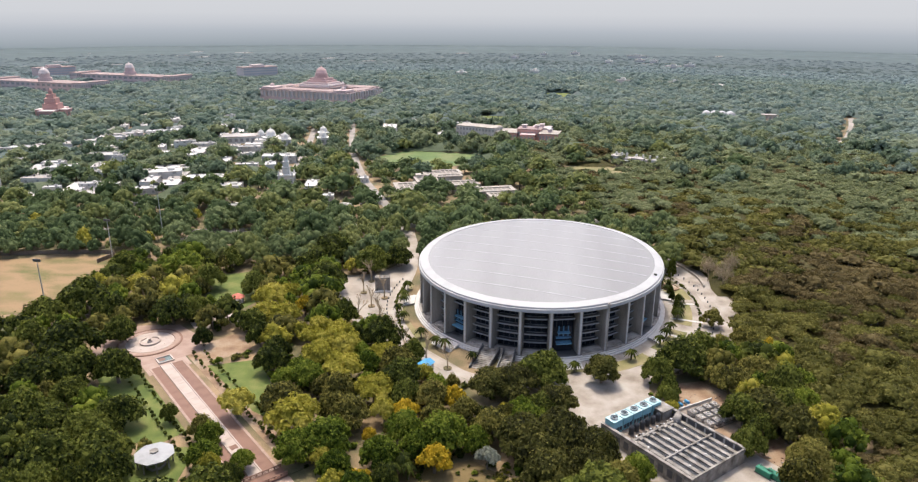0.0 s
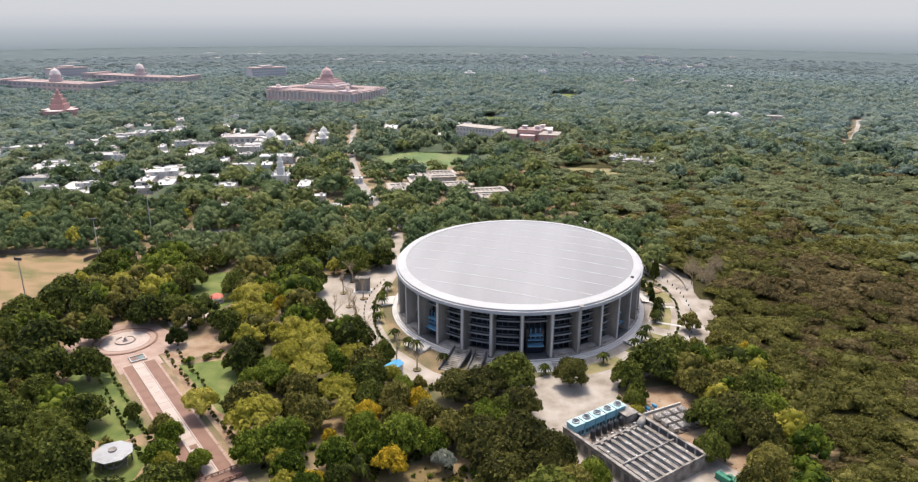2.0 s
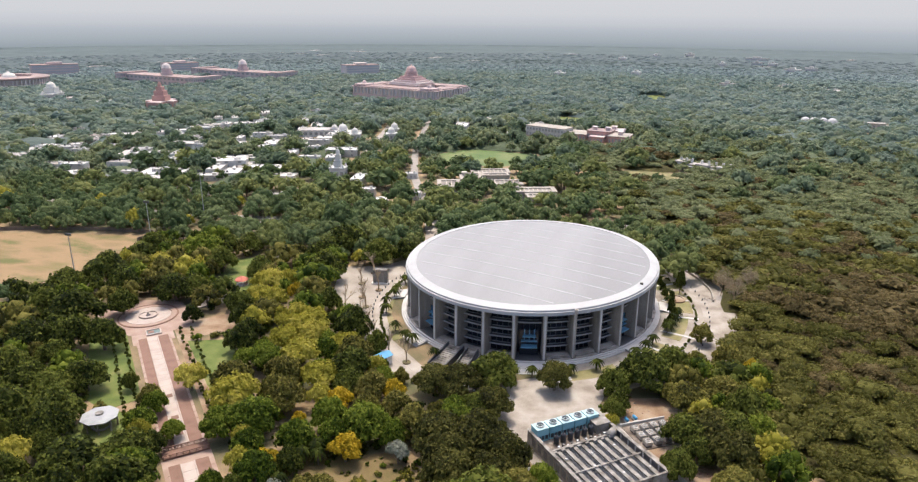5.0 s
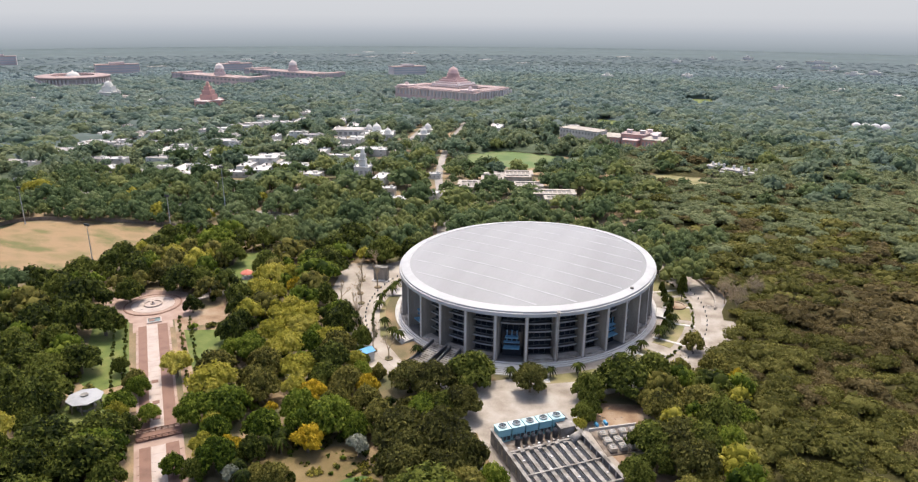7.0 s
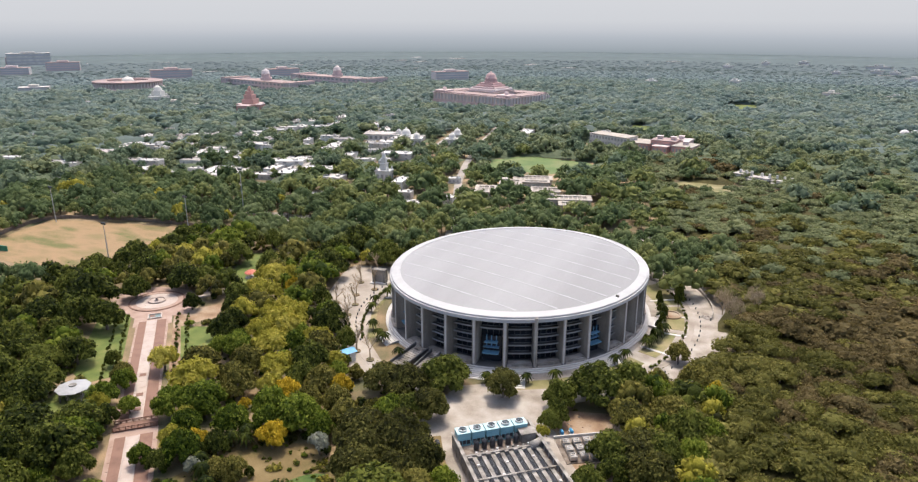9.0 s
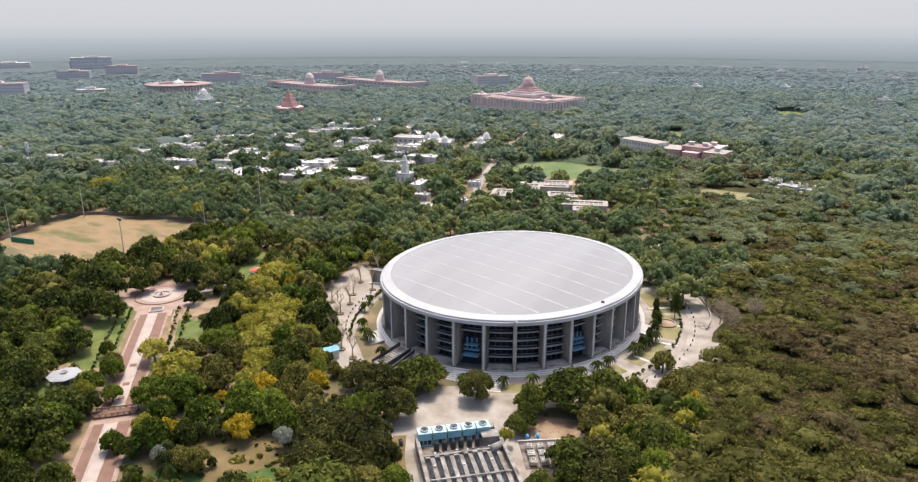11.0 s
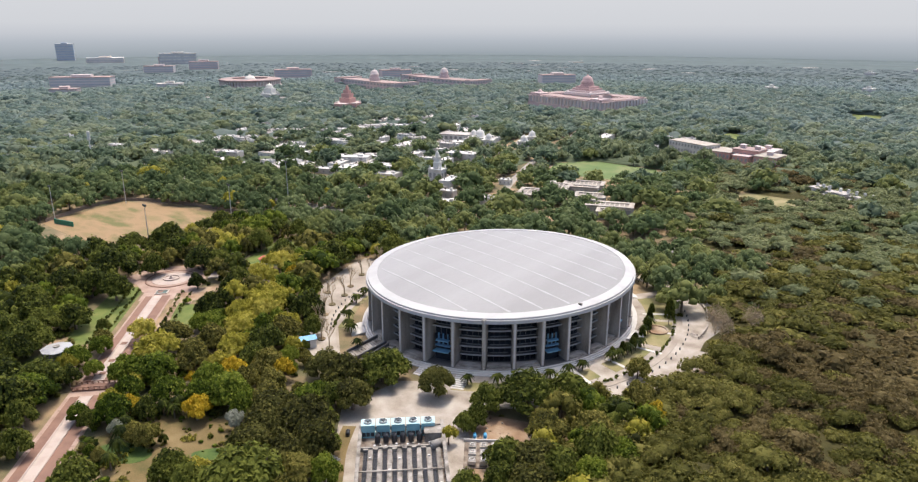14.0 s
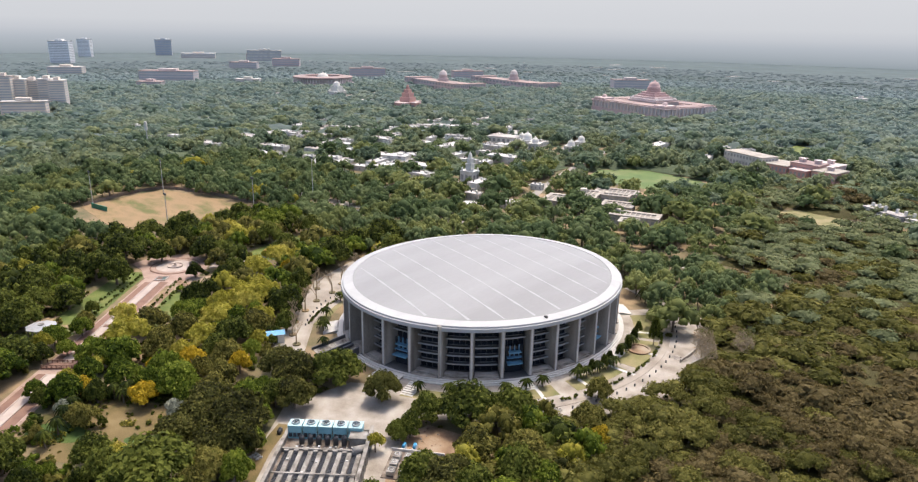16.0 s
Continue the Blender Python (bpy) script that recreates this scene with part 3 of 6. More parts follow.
for i in range(-4, 5):
    off = i * 9.2 + 1.5
    rows, bm = [], bmesh.new()
    for j in range(81):
        p = d * (j - 40) * 1.08 + n * off
        rr = p.length * 46.0 / rim(math.atan2(p.y, p.x))
        if rr > 42.0:
            continue
        h = RIM_Z + float(np.interp(rr, (0, 14, 26, 36, 42.6), (1.2, 1.1, 0.85, 0.5, 0.15))) + 0.02
        w = 0.34 + 0.12 * math.sin(j * 0.7 + i)
        rows.append([bm.verts.new((p + n * k * w + Vector((0, 0, h + u)))[:]) for k, u in ((-1, -0.1), (-1, 0.01), (1, 0.01), (1, -0.1))])
    for p, q in zip(rows, rows[1:]):
        for j in range(3):
            bm.faces.new((p[j], q[j], q[j + 1], p[j + 1]))
    part("roof_seam", bm, M["roof_light"], roof)
# stair flights with dark side walls leading up to two bays
for a, wide in ((-106.5, 2.6), (-99.5, 1.6)):
    flight = thing("stair_flight", "pale entrance steps between dark sloping side walls", "stairs", "entrance stairs", at=(0, 0, 0), turn=a)
    reach = rim(radians(a)) / 46.0
    for k in range(12):
        x = (56.5 - 0.85 * k) * reach
        part("step", boxes((46.2 * reach, x, -wide, wide, 0.02, 0.2 + 0.17 * k)), M["concrete"], flight)
    for y in (-wide - 0.35, wide):
        bm = bmesh.new()
        pts = [(57.0 * reach, 0.0), (57.0 * reach, 0.9), (46.5 * reach, 3.2), (46.5 * reach, 0.0)]
        near_side, far_side = [[bm.verts.new((px, y + e, pz)) for px, pz in pts] for e in (0.0, 0.35)]
        bm.faces.new(near_side), bm.faces.new(far_side[::-1])
        for k in range(4):
            bm.faces.new((near_side[k], far_side[k], far_side[(k + 1) % 4], near_side[(k + 1) % 4]))
        bmesh.ops.recalc_face_normals(bm, faces=bm.faces)
        part("side_wall", bm, M["dark"], flight)
flight = thing("garden_steps", "short flight of pale stone steps up from the yard", "stairs", "entrance stairs", turn=-68.4)
for k in range(7):
    part("step", boxes((56.9 - 0.95 * k, 57.6 - 0.95 * k, -1.9, 1.9, 0.02, 0.14 + 0.13 * k)), M["slab"], flight)
# service pipe on one fin and a hatch on the rim
pipe = bmesh.new()
x, y, _ = bend(FIN_AT, 46.3, 0)
cyl(pipe, 0.22, 0.22, 1.0, RIM_Z, 10, x, y)
box(pipe, x - 0.5, x + 0.5, y - 0.5, y + 0.5, RIM_Z - 1.2, RIM_Z - 0.2)
part("service_pipe", pipe, M["fin"], stadium)
bm = bmesh.new()
x, y, _ = bend(radians(-22), 44.0, 0)
box(bm, x - 0.5, x + 0.5, y - 0.3, y + 0.3, RIM_Z + 0.05, RIM_Z + 0.75)
part("roof_hatch", bm, M["concrete"], roof)

# ---- trees ----
def ico(sub):
    bm = bmesh.new()
    bmesh.ops.create_icosphere(bm, subdivisions=sub, radius=1)
    v = np.array([x.co[:] for x in bm.verts])
    f = np.array([[x.index for x in q.verts] for q in bm.faces])
    bm.free()
    return v, f


ICO = {s: ico(s) for s in (1, 2)}


def crown(seed, lobes, cards, size, flat=0.7, sub=1, spread=0.62, base=0.30, lobe=0.42, squash=0.72, core=0.9, poke=1.16, tilt=0.55, up=0.5):
    """A crown one metre in radius and one high over its foot: lumpy boughs with leaf sprays on them."""
    rng = np.random.default_rng(seed)
    verts, faces, count = [], [], 0
    v0, f0 = ICO[sub]
    f0 = f0[v0[f0].mean(1)[:, 2] > -0.55]
    centres = []
    for i in range(lobes):
        a = 2.4 * i + rng.uniform(-0.5, 0.5)
        d = spread * math.sqrt((i + 0.3) / lobes)
        r = lobe * rng.uniform(0.75, 1.2) * (1.15 - 0.35 * d)
        z = base + (1 - base) * (0.72 - 0.45 * d * d / spread ** 2 * flat) * rng.uniform(0.85, 1.12)
        c = np.array([d * math.cos(a), d * math.sin(a), min(z, 1 - r * 0.45)])
        centres.append((c, r))
        w = v0 * (1 + 0.22 * np.sin(v0[:, [1]] * 5 + i) * np.cos(v0[:, [0]] * 4 + 2 * i) + rng.uniform(-0.12, 0.12, (len(v0), 1)))
        w = w * np.array([r, r, r * squash]) * core + c
        verts.append(w), faces.append(f0 + count)
        count += len(w)
    for i in range(cards):
        c, r = centres[rng.integers(lobes)]
        n = rng.normal(size=3)
        n[2] = abs(n[2]) * 0.9 - 0.15
        n /= np.linalg.norm(n)
        p = c + n * np.array([r, r, r * squash * 1.04]) * rng.uniform(0.86, poke)
        m = n + rng.normal(size=3) * tilt + np.array([0, 0, up])
        m /= np.linalg.norm(m)
        u = np.cross(m, rng.normal(size=3))
        u /= np.linalg.norm(u)
        w = np.cross(m, u)
        s = size * rng.uniform(0.6, 1.4)
        q = np.array([p - u * s - w * s * 0.45, p + u * s - w * s * 0.45 - m * s * 0.2, p + w * s * 0.9])
        verts.append(q), faces.append(np.array([[0, 1, 2]]) + count)
        count += 3
    return np.concatenate(verts), np.concatenate(faces)


def tri_mesh(name, v, f, mats, idx=None):
    me = bpy.data.meshes.new(name)
    me.vertices.add(len(v)), me.loops.add(3 * len(f)), me.polygons.add(len(f))
    me.vertices.foreach_set("co", np.ascontiguousarray(v, np.float32).ravel())
    me.loops.foreach_set("vertex_index", np.ascontiguousarray(f, np.int32).ravel())
    me.polygons.foreach_set("loop_start", np.arange(0, 3 * len(f), 3, dtype=np.int32))
    for m in mats:
        me.materials.append(m)
    if idx is not None:
        me.polygons.foreach_set("material_index", np.ascontiguousarray(idx, np.int32))
    me.polygons.foreach_set("use_smooth", np.ones(len(f), bool))
    me.update(calc_edges=True)
    me.validate()
    return me


def trunk(seed, h, r, limbs=5):
    """A tapered trunk with limbs, for a tree h high with a crown of radius r."""
    rng = random.Random(seed)
    bm = bmesh.new()

    def limb(a, b, ra, rb, n=6):
        d = b - a
        m = Matrix.Translation((a + b) / 2) @ d.to_track_quat("Z", "Y").to_matrix().to_4x4()
        bmesh.ops.create_cone(bm, cap_ends=True, segments=n, radius1=ra, radius2=rb, depth=d.length, matrix=m)

    top = Vector((rng.uniform(-0.04, 0.04) * h, rng.uniform(-0.04, 0.04) * h, 0.42 * h))
    limb(Vector((0, 0, -0.3)), top, 0.045 * h, 0.028 * h, 8)
    for i in range(limbs):
        a = 2 * math.pi * i / limbs + rng.uniform(-0.4, 0.4)
        end = Vector((math.cos(a) * r * 0.55, math.sin(a) * r * 0.55, h * rng.uniform(0.58, 0.75)))
        mid = top.lerp(end, 0.5) + Vector((0, 0, -0.03 * h))
        limb(top, mid, 0.02 * h, 0.014 * h)
        limb(mid, end, 0.014 * h, 0.006 * h)
    return new_mesh(bm, "trunk", M["bark"])


def scatter(name, spots, kinds, mats, label, category="trees"):
    """One mesh of many trees. spots: rows x, y, radius, height, turn, kind, material. kinds: crowns."""
    vs, fs, ms, count = [], [], [], 0
    post = np.array([[x, y, z] for z in (0, 0.5) for x, y in ((0.05, 0), (-0.03, 0.045), (-0.03, -0.045))], float)
    post_f = np.array([[0, 1, 4], [0, 4, 3], [1, 2, 5], [1, 5, 4], [2, 0, 3], [2, 3, 5]])
    for k, (cv, cf) in enumerate(kinds):
        mine = np.array([s for s in spots if int(s[5]) == k])
        if not len(mine):
            continue
        v = np.concatenate([cv, post])
        f = np.concatenate([cf, post_f + len(cv)])
        c, s = np.cos(mine[:, 4])[:, None], np.sin(mine[:, 4])[:, None]
        x = (v[None, :, 0] * c - v[None, :, 1] * s) * mine[:, [2]] + mine[:, [0]]
        y = (v[None, :, 0] * s + v[None, :, 1] * c) * mine[:, [2]] + mine[:, [1]]
        z = v[None, :, 2] * mine[:, [3]] + 0 * x
        vs.append(np.stack([x, y, z], -1).reshape(-1, 3))
        fs.append((f[None] + (np.arange(len(mine)) * len(v))[:, None, None]).reshape(-1, 3) + count)
        bark = len(mats) - 1
        ms.append(np.concatenate([np.tile(mine[:, [6]], (1, len(cf))), np.full((len(mine), len(post_f)), bark)], 1).reshape(-1))
        count += len(v) * len(mine)
    v, f, m = np.concatenate(vs), np.concatenate(fs), np.concatenate(ms)
    return tagged(new(name, tri_mesh(name, v, f, mats, m)), label, category, "", "stuff")


# crowns of the single trees, by kind: (leaf, height, radius, lobes, leaf sprays, flatness)
TREE_KINDS = {
    "deep": ("leaf_deep", 9.0, 4.8, 34, 2900, 1.0, "dark green broad-leaved tree with a dense rounded crown"),
    "fresh": ("leaf_fresh", 8.0, 4.4, 34, 2900, 0.95, "fresh green tree with a dense leafy crown"),
    "olive": ("leaf_olive", 8.0, 4.6, 32, 2800, 0.95, "olive green tree with a loose spreading crown"),
    "dusk": ("leaf_dusk", 9.0, 5.0, 34, 2900, 0.9, "broad dark olive tree with a dense dusty crown"),
    "yellow": ("leaf_yellow", 6.5, 3.2, 14, 1400, 0.7, "small tree covered in bright yellow blossom"),
    "lime": ("leaf_lime", 7.0, 3.6, 14, 1300, 0.6, "yellow-green tree with a thin open crown"),
    "silver": ("leaf_silver", 5.0, 2.8, 9, 600, 0.5, "pale silver-leaved tree with a feathery crown"),
}
models = {}
for n, (kind, (leaf, h, r, lobes, cards, flat, label)) in enumerate(TREE_KINDS.items()):
    for variant in range(3 if kind in ("deep", "fresh", "olive") else 2):
        v, f = crown(100 + 7 * n + variant, lobes, cards, 0.064 if lobes > 20 else 0.075 if kind != "silver" else 0.11, flat, 1, 0.78, 0.10, 0.26 if lobes > 20 else 0.30, core=0.80, tilt=0.5, up=0.8)
        models[kind, variant] = (tri_mesh("crown", v * np.array([r, r, h]), f, [M[leaf]]), trunk(7 * n + variant, h, r), label)
tree_first = {}


def UNIT(ob):
    return Matrix.Diagonal(tuple(1 / k for k in ob.scale) + (1,))


def plant_tree(kind, x, y, size=1.0, variant=None, rng=random, group="park trees"):
    variant = rng.randrange(3 if kind in ("deep", "fresh", "olive") else 2) if variant is None else variant
    m = pose(x, y, 0, 0, 0, rng.uniform(0, 360)) @ Matrix.Diagonal((size, size, size ** (0.45 if size > 1 else 0.8) * rng.uniform(0.9, 1.12), 1))
    if (kind, variant) in tree_first:
        return copy_thing(tree_first[kind, variant], m @ UNIT(tree_first[kind, variant]))
    head, foot, label = models[kind, variant]
    ob = thing("tree", label, "tree", group)
    part("trunk", foot, None, ob)
    part("crown", head, None, ob)
    ob.matrix_basis = m
    tree_first[kind, variant] = ob
    return ob

# ---- cooling plant beside the yard ----
plant = thing("plant_building", "low concrete plant building with an open roof of slats", "building", at=(17, -87, 0), turn=42.4)
W, L = 20.3, 27.0
part("floor_slab", boxes((0.3, W - 0.3, -L + 0.3, -0.3, -0.2, 2.3)), M["stained"], plant)
part("parapet", boxes((0, 0.45, -L, 0, -0.2, 4.0)), M["concrete"], plant)
part("parapet", boxes((W - 0.45, W, -L, 0, -0.2, 4.0)), M["concrete"], plant)
part("parapet", boxes((0.45, W - 0.45, -L, -L + 0.45, -0.2, 4.0)), M["concrete"], plant)
part("parapet", boxes((0.45, W - 0.45, -0.45, 0, -0.2, 3.2)), M["concrete"], plant)
for side, x in (("west", -0.12), ("east", W)):
    for i in range(10):
        y = -1.6 - i * 2.6
        part("pilaster", boxes((x, x + 0.12, y - 0.35, y, -0.2, 3.8)), M["concrete"], plant)
        if i < 9:
            part("vent_opening", boxes((x + (0.06 if x < 0 else -0.0), x + (0.13 if x < 0 else 0.07), y - 2.2, y - 0.75, 1.0, 3.0)), M["dark"], plant)
part("coping", boxes((-0.2, 0.65, -L - 0.2, 0.2, 4.0, 4.15)), M["concrete"], plant)
part("coping", boxes((W - 0.65, W + 0.2, -L - 0.2, 0.2, 4.0, 4.15)), M["concrete"], plant)
for i in range(8):
    x = 1.6 + i * 2.25
    part("roof_beam", boxes((x + 0.75, x + 1.75, -L + 1, -9.3, 2.3, 2.86)), M["concrete"], plant)
    for j in range(5):
        y0 = -9.6 - j * 3.3
        bm = boxes((x - 0.36, x + 0.62, y0 - 2.95, y0, 2.3, 2.55))
        for k in range(9):
            box(bm, x - 0.34, x + 0.6, y0 - 0.16 - k * 0.32, y0 - 0.06 - k * 0.32, 2.55, 2.68)
        part("vent_grille", bm, M["dark"], plant)
part("cross_beam", boxes((0.5, W - 0.5, -9.2, -8.6, 2.3, 3.3)), M["concrete"], plant)
part("cross_beam", boxes((0.5, W - 0.5, -18.2, -17.8, 3.15, 3.3)), M["concrete"], plant)
part("stair_head", boxes((W - 4.6, W - 0.8, -6.4, -3.6, 2.3, 4.6)), M["concrete"], plant)
part("stair_roof", boxes((W - 4.8, W - 0.6, -6.6, -3.4, 4.6, 4.8)), M["concrete"], plant)
bm = bmesh.new()
cyl(bm, 0.95, 0.95, 0, 3.0, 16)
bmesh.ops.transform(bm, matrix=pose(W - 3.2, -9.4, 3.4, 0, 90, 25), verts=bm.verts)
part("water_tank", bm, M["concrete"], plant, "grey horizontal cylinder tank", True)
for i in range(12):
    part("pipe_stand", boxes((2.2 + i * 1.3, 2.7 + i * 1.3, -8.4, -7.9, 2.3, 3.0 + 0.25 * (i % 3))), M["steel"] if i % 2 else M["concrete"], plant)


for i in range(8):
    x = 1.6 + i * 2.25
    part("duct_head", boxes((x - 0.4, x + 0.65, -9.9, -9.3, 2.55, 3.2 + 0.12 * (i % 3))), M["concrete"], plant)
    for j in range(3):
        y = -12.5 - 4.7 * j - 0.7 * (i % 2)
        if (i + j) % 3 == 0:
            part("junction_box", boxes((x + 0.95, x + 1.5, y - 0.4, y, 2.86, 3.12)), M["slab"], plant)
for i in range(9):
    y = -2.6 - i * 2.7
    part("wall_post", boxes((W - 0.62, W - 0.45, y - 0.14, y + 0.14, 2.3, 4.0)), M["steel"], plant)
    part("wall_panel", boxes((W - 0.50, W - 0.45, y - 2.3, y - 0.4, 2.6, 3.7)), M["dark"], plant)


def cooling_tower(x):
    ob = thing("cooling_tower", "pale blue cooling tower with a round fan on top", "cooling tower", "row of cooling towers")
    ob.matrix_basis = plant.matrix_basis @ pose(x, -2.2, 2.3)
    part("casing", boxes((-1.6, 1.6, -1.45, 1.45, 1.5, 3.3)), M["cyan"], ob)
    part("top_panel", boxes((-1.68, 1.68, -1.53, 1.53, 3.3, 3.42)), M["cyan_pale"], ob)
    for k in range(5):
        part("louvre", boxes((-1.55, 1.55, -1.46 - 0.05, 1.4, 0.45 + k * 0.2, 0.52 + k * 0.2)), M["dark"], ob)
    part("basin", boxes((-1.65, 1.65, -1.5, 1.5, 0.0, 0.4)), M["cyan"], ob)
    for sx in (-1.55, -0.5, 0.5, 1.55):
        part("leg", boxes((sx - 0.09, sx + 0.09, -1.56, -1.4, 0.3, 1.55)), M["cyan"], ob)
    ring = bmesh.new()
    lathe(ring, [(0.95, 3.42), (1.05, 3.42), (1.0, 3.85), (0.9, 3.85), (0.95, 3.42)], 20)
    fan = part("fan_ring", ring, M["steel"], ob)
    bm = bmesh.new()
    cyl(bm, 0.2, 0.16, 3.5, 3.8, 10)
    for k in range(6):
        box(bm, 0.1, 0.88, -0.12, 0.12, 3.6, 3.64, m=pose(0, 0, 0, 0, 0, 60 * k))
    part("fan_blades", bm, M["dark"], fan)
    return ob


first = cooling_tower(2.1)
for i in range(1, 5):
    copy_thing(first, plant.matrix_basis @ pose(2.1 + 3.62 * i, -2.2, 2.3))
for i in range(6):
    ob = thing("pressure_tank", "upright black tank in front of the cooling towers", "tank", "row of black tanks")
    ob.matrix_basis = plant.matrix_basis @ pose(4.4 + 2.0 * i, -6.0 + 0.1 * (i % 2), 2.3)
    bm = bmesh.new()
    lathe(bm, [(0, 0.25), (0.62, 0.25), (0.66, 0.5), (0.66, 2.0), (0.5, 2.35), (0.14, 2.45), (0.12, 2.7), (0, 2.7)], 16)
    part("tank", bm, M["black"], ob, "", True)
    part("foot", boxes((-0.55, 0.55, -0.55, 0.55, 0, 0.26)), M["concrete"], ob)
for i, (x, y) in enumerate(((53.5, -97.5), (55.5, -98.5), (57.5, -99.5))):
    ob = thing("generator", "dark green generator set on the bare earth", "generator", "green generators", at=(x, y, 0.05), turn=42)
    bm = boxes((-0.8, 0.8, -1.9, 1.9, 0.25, 1.7))
    bmesh.ops.bevel(bm, geom=bm.edges[:], offset=0.12, segments=1, affect="EDGES")
    part("casing", bm, M["green_paint"], ob)
    part("skid", boxes((-0.7, -0.5, -2.1, 2.1, 0, 0.25), (0.5, 0.7, -2.1, 2.1, 0, 0.25)), M["dark"], ob)
    bm = bmesh.new()
    cyl(bm, 0.12, 0.12, 1.7, 2.3, 8, 0.3, 1.2)
    part("exhaust", bm, M["steel"], ob)

# open compound with condenser units
pad = solid("pavement_pad", boxes((-6.2, 6.2, -5.2, 5.2, -0.2, 0.22), m=pose(46.5, -73.5, 0, 0, 0, 35)), M["stained"], "low concrete pad for machines", "pavement", "structure")
solid("wall_pad", boxes((-6.4, 6.4, 5.2, 5.5, -0.2, 0.9), m=pose(46.5, -73.5, 0, 0, 0, 35)), M["slab"], "low white wall beside the pad", "wall", "structure")
for i in range(4):
    for j in range(3):
        ob = thing("condenser_unit", "pale grey condenser unit on a concrete pad", "machine", "condenser units")
        ob.matrix_basis = pose(46.5, -73.5, 0.22, 0, 0, 35) @ pose(-4.2 + i * 2.7, -3.6 + j * 2.9, 0)
        part("casing", boxes((-0.85, 0.85, -1.0, 1.0, 0.3, 1.25)), M["steel"], ob)
        part("cover", boxes((-0.92, 0.92, -1.08, 1.08, 1.25, 1.33)), M["concrete"], ob)
        bm = bmesh.new()
        lathe(bm, [(0.5, 1.33), (0.62, 1.33), (0.6, 1.48), (0.5, 1.48), (0.5, 1.33)], 14)
        part("fan_ring", bm, M["steel"], ob)
        for sx in (-0.7, 0.7):
            part("foot", boxes((sx - 0.08, sx + 0.08, -0.9, 0.9, 0, 0.3)), M["dark"], ob)
for x, y in ((39.6, -70.2), (41.6, -68.6), (52.6, -70.4), (53.6, -72.6)):
    ob = thing("pump_set", "blue pump on a white base", "pump", "blue pumps", at=(x, y, 0.1), turn=35)
    bm = bmesh.new()
    cyl(bm, 0.42, 0.42, -0.9, 0.5, 12)
    bmesh.ops.transform(bm, matrix=pose(0, 0, 0.85, 90, 0, 0), verts=bm.verts)
    part("motor", bm, M["bright_blue"], ob, "", True)
    part("base", boxes((-0.55, 0.55, -1.0, 1.2, 0, 0.42)), M["white"], ob)
# plastic bins and stacked sacks along the service path
for i, (x, y) in enumerate(((13.2, -87.6), (13.8, -88.3))):
    ob = thing("water_drum", "small black plastic water drum", "drum", "water drums", at=(x, y, 0.05))
    bm = bmesh.new()
    lathe(bm, [(0, 0), (0.5, 0), (0.55, 0.3), (0.55, 1.0), (0.35, 1.2), (0.2, 1.22), (0.2, 1.32), (0, 1.32)], 14)
    part("shell", bm, M["black"], ob, "", True)
for i in range(7):
    ob = thing("cement_block", "white cement block lying beside the plant wall", "block", "loose blocks", at=(17.6 + 0.9 * (i % 3), -96.6 - 0.9 * (i // 3), 0.05), turn=40 + 7 * i)
    bm = boxes((-0.4, 0.4, -0.25, 0.25, 0, 0.4))
    bmesh.ops.bevel(bm, geom=bm.edges[:], offset=0.04, segments=1, affect="EDGES")
    part("block", bm, M["slab"], ob)

# ---- the town beyond the park ----
HOUSE_SPOTS, LANDMARKS = [], []


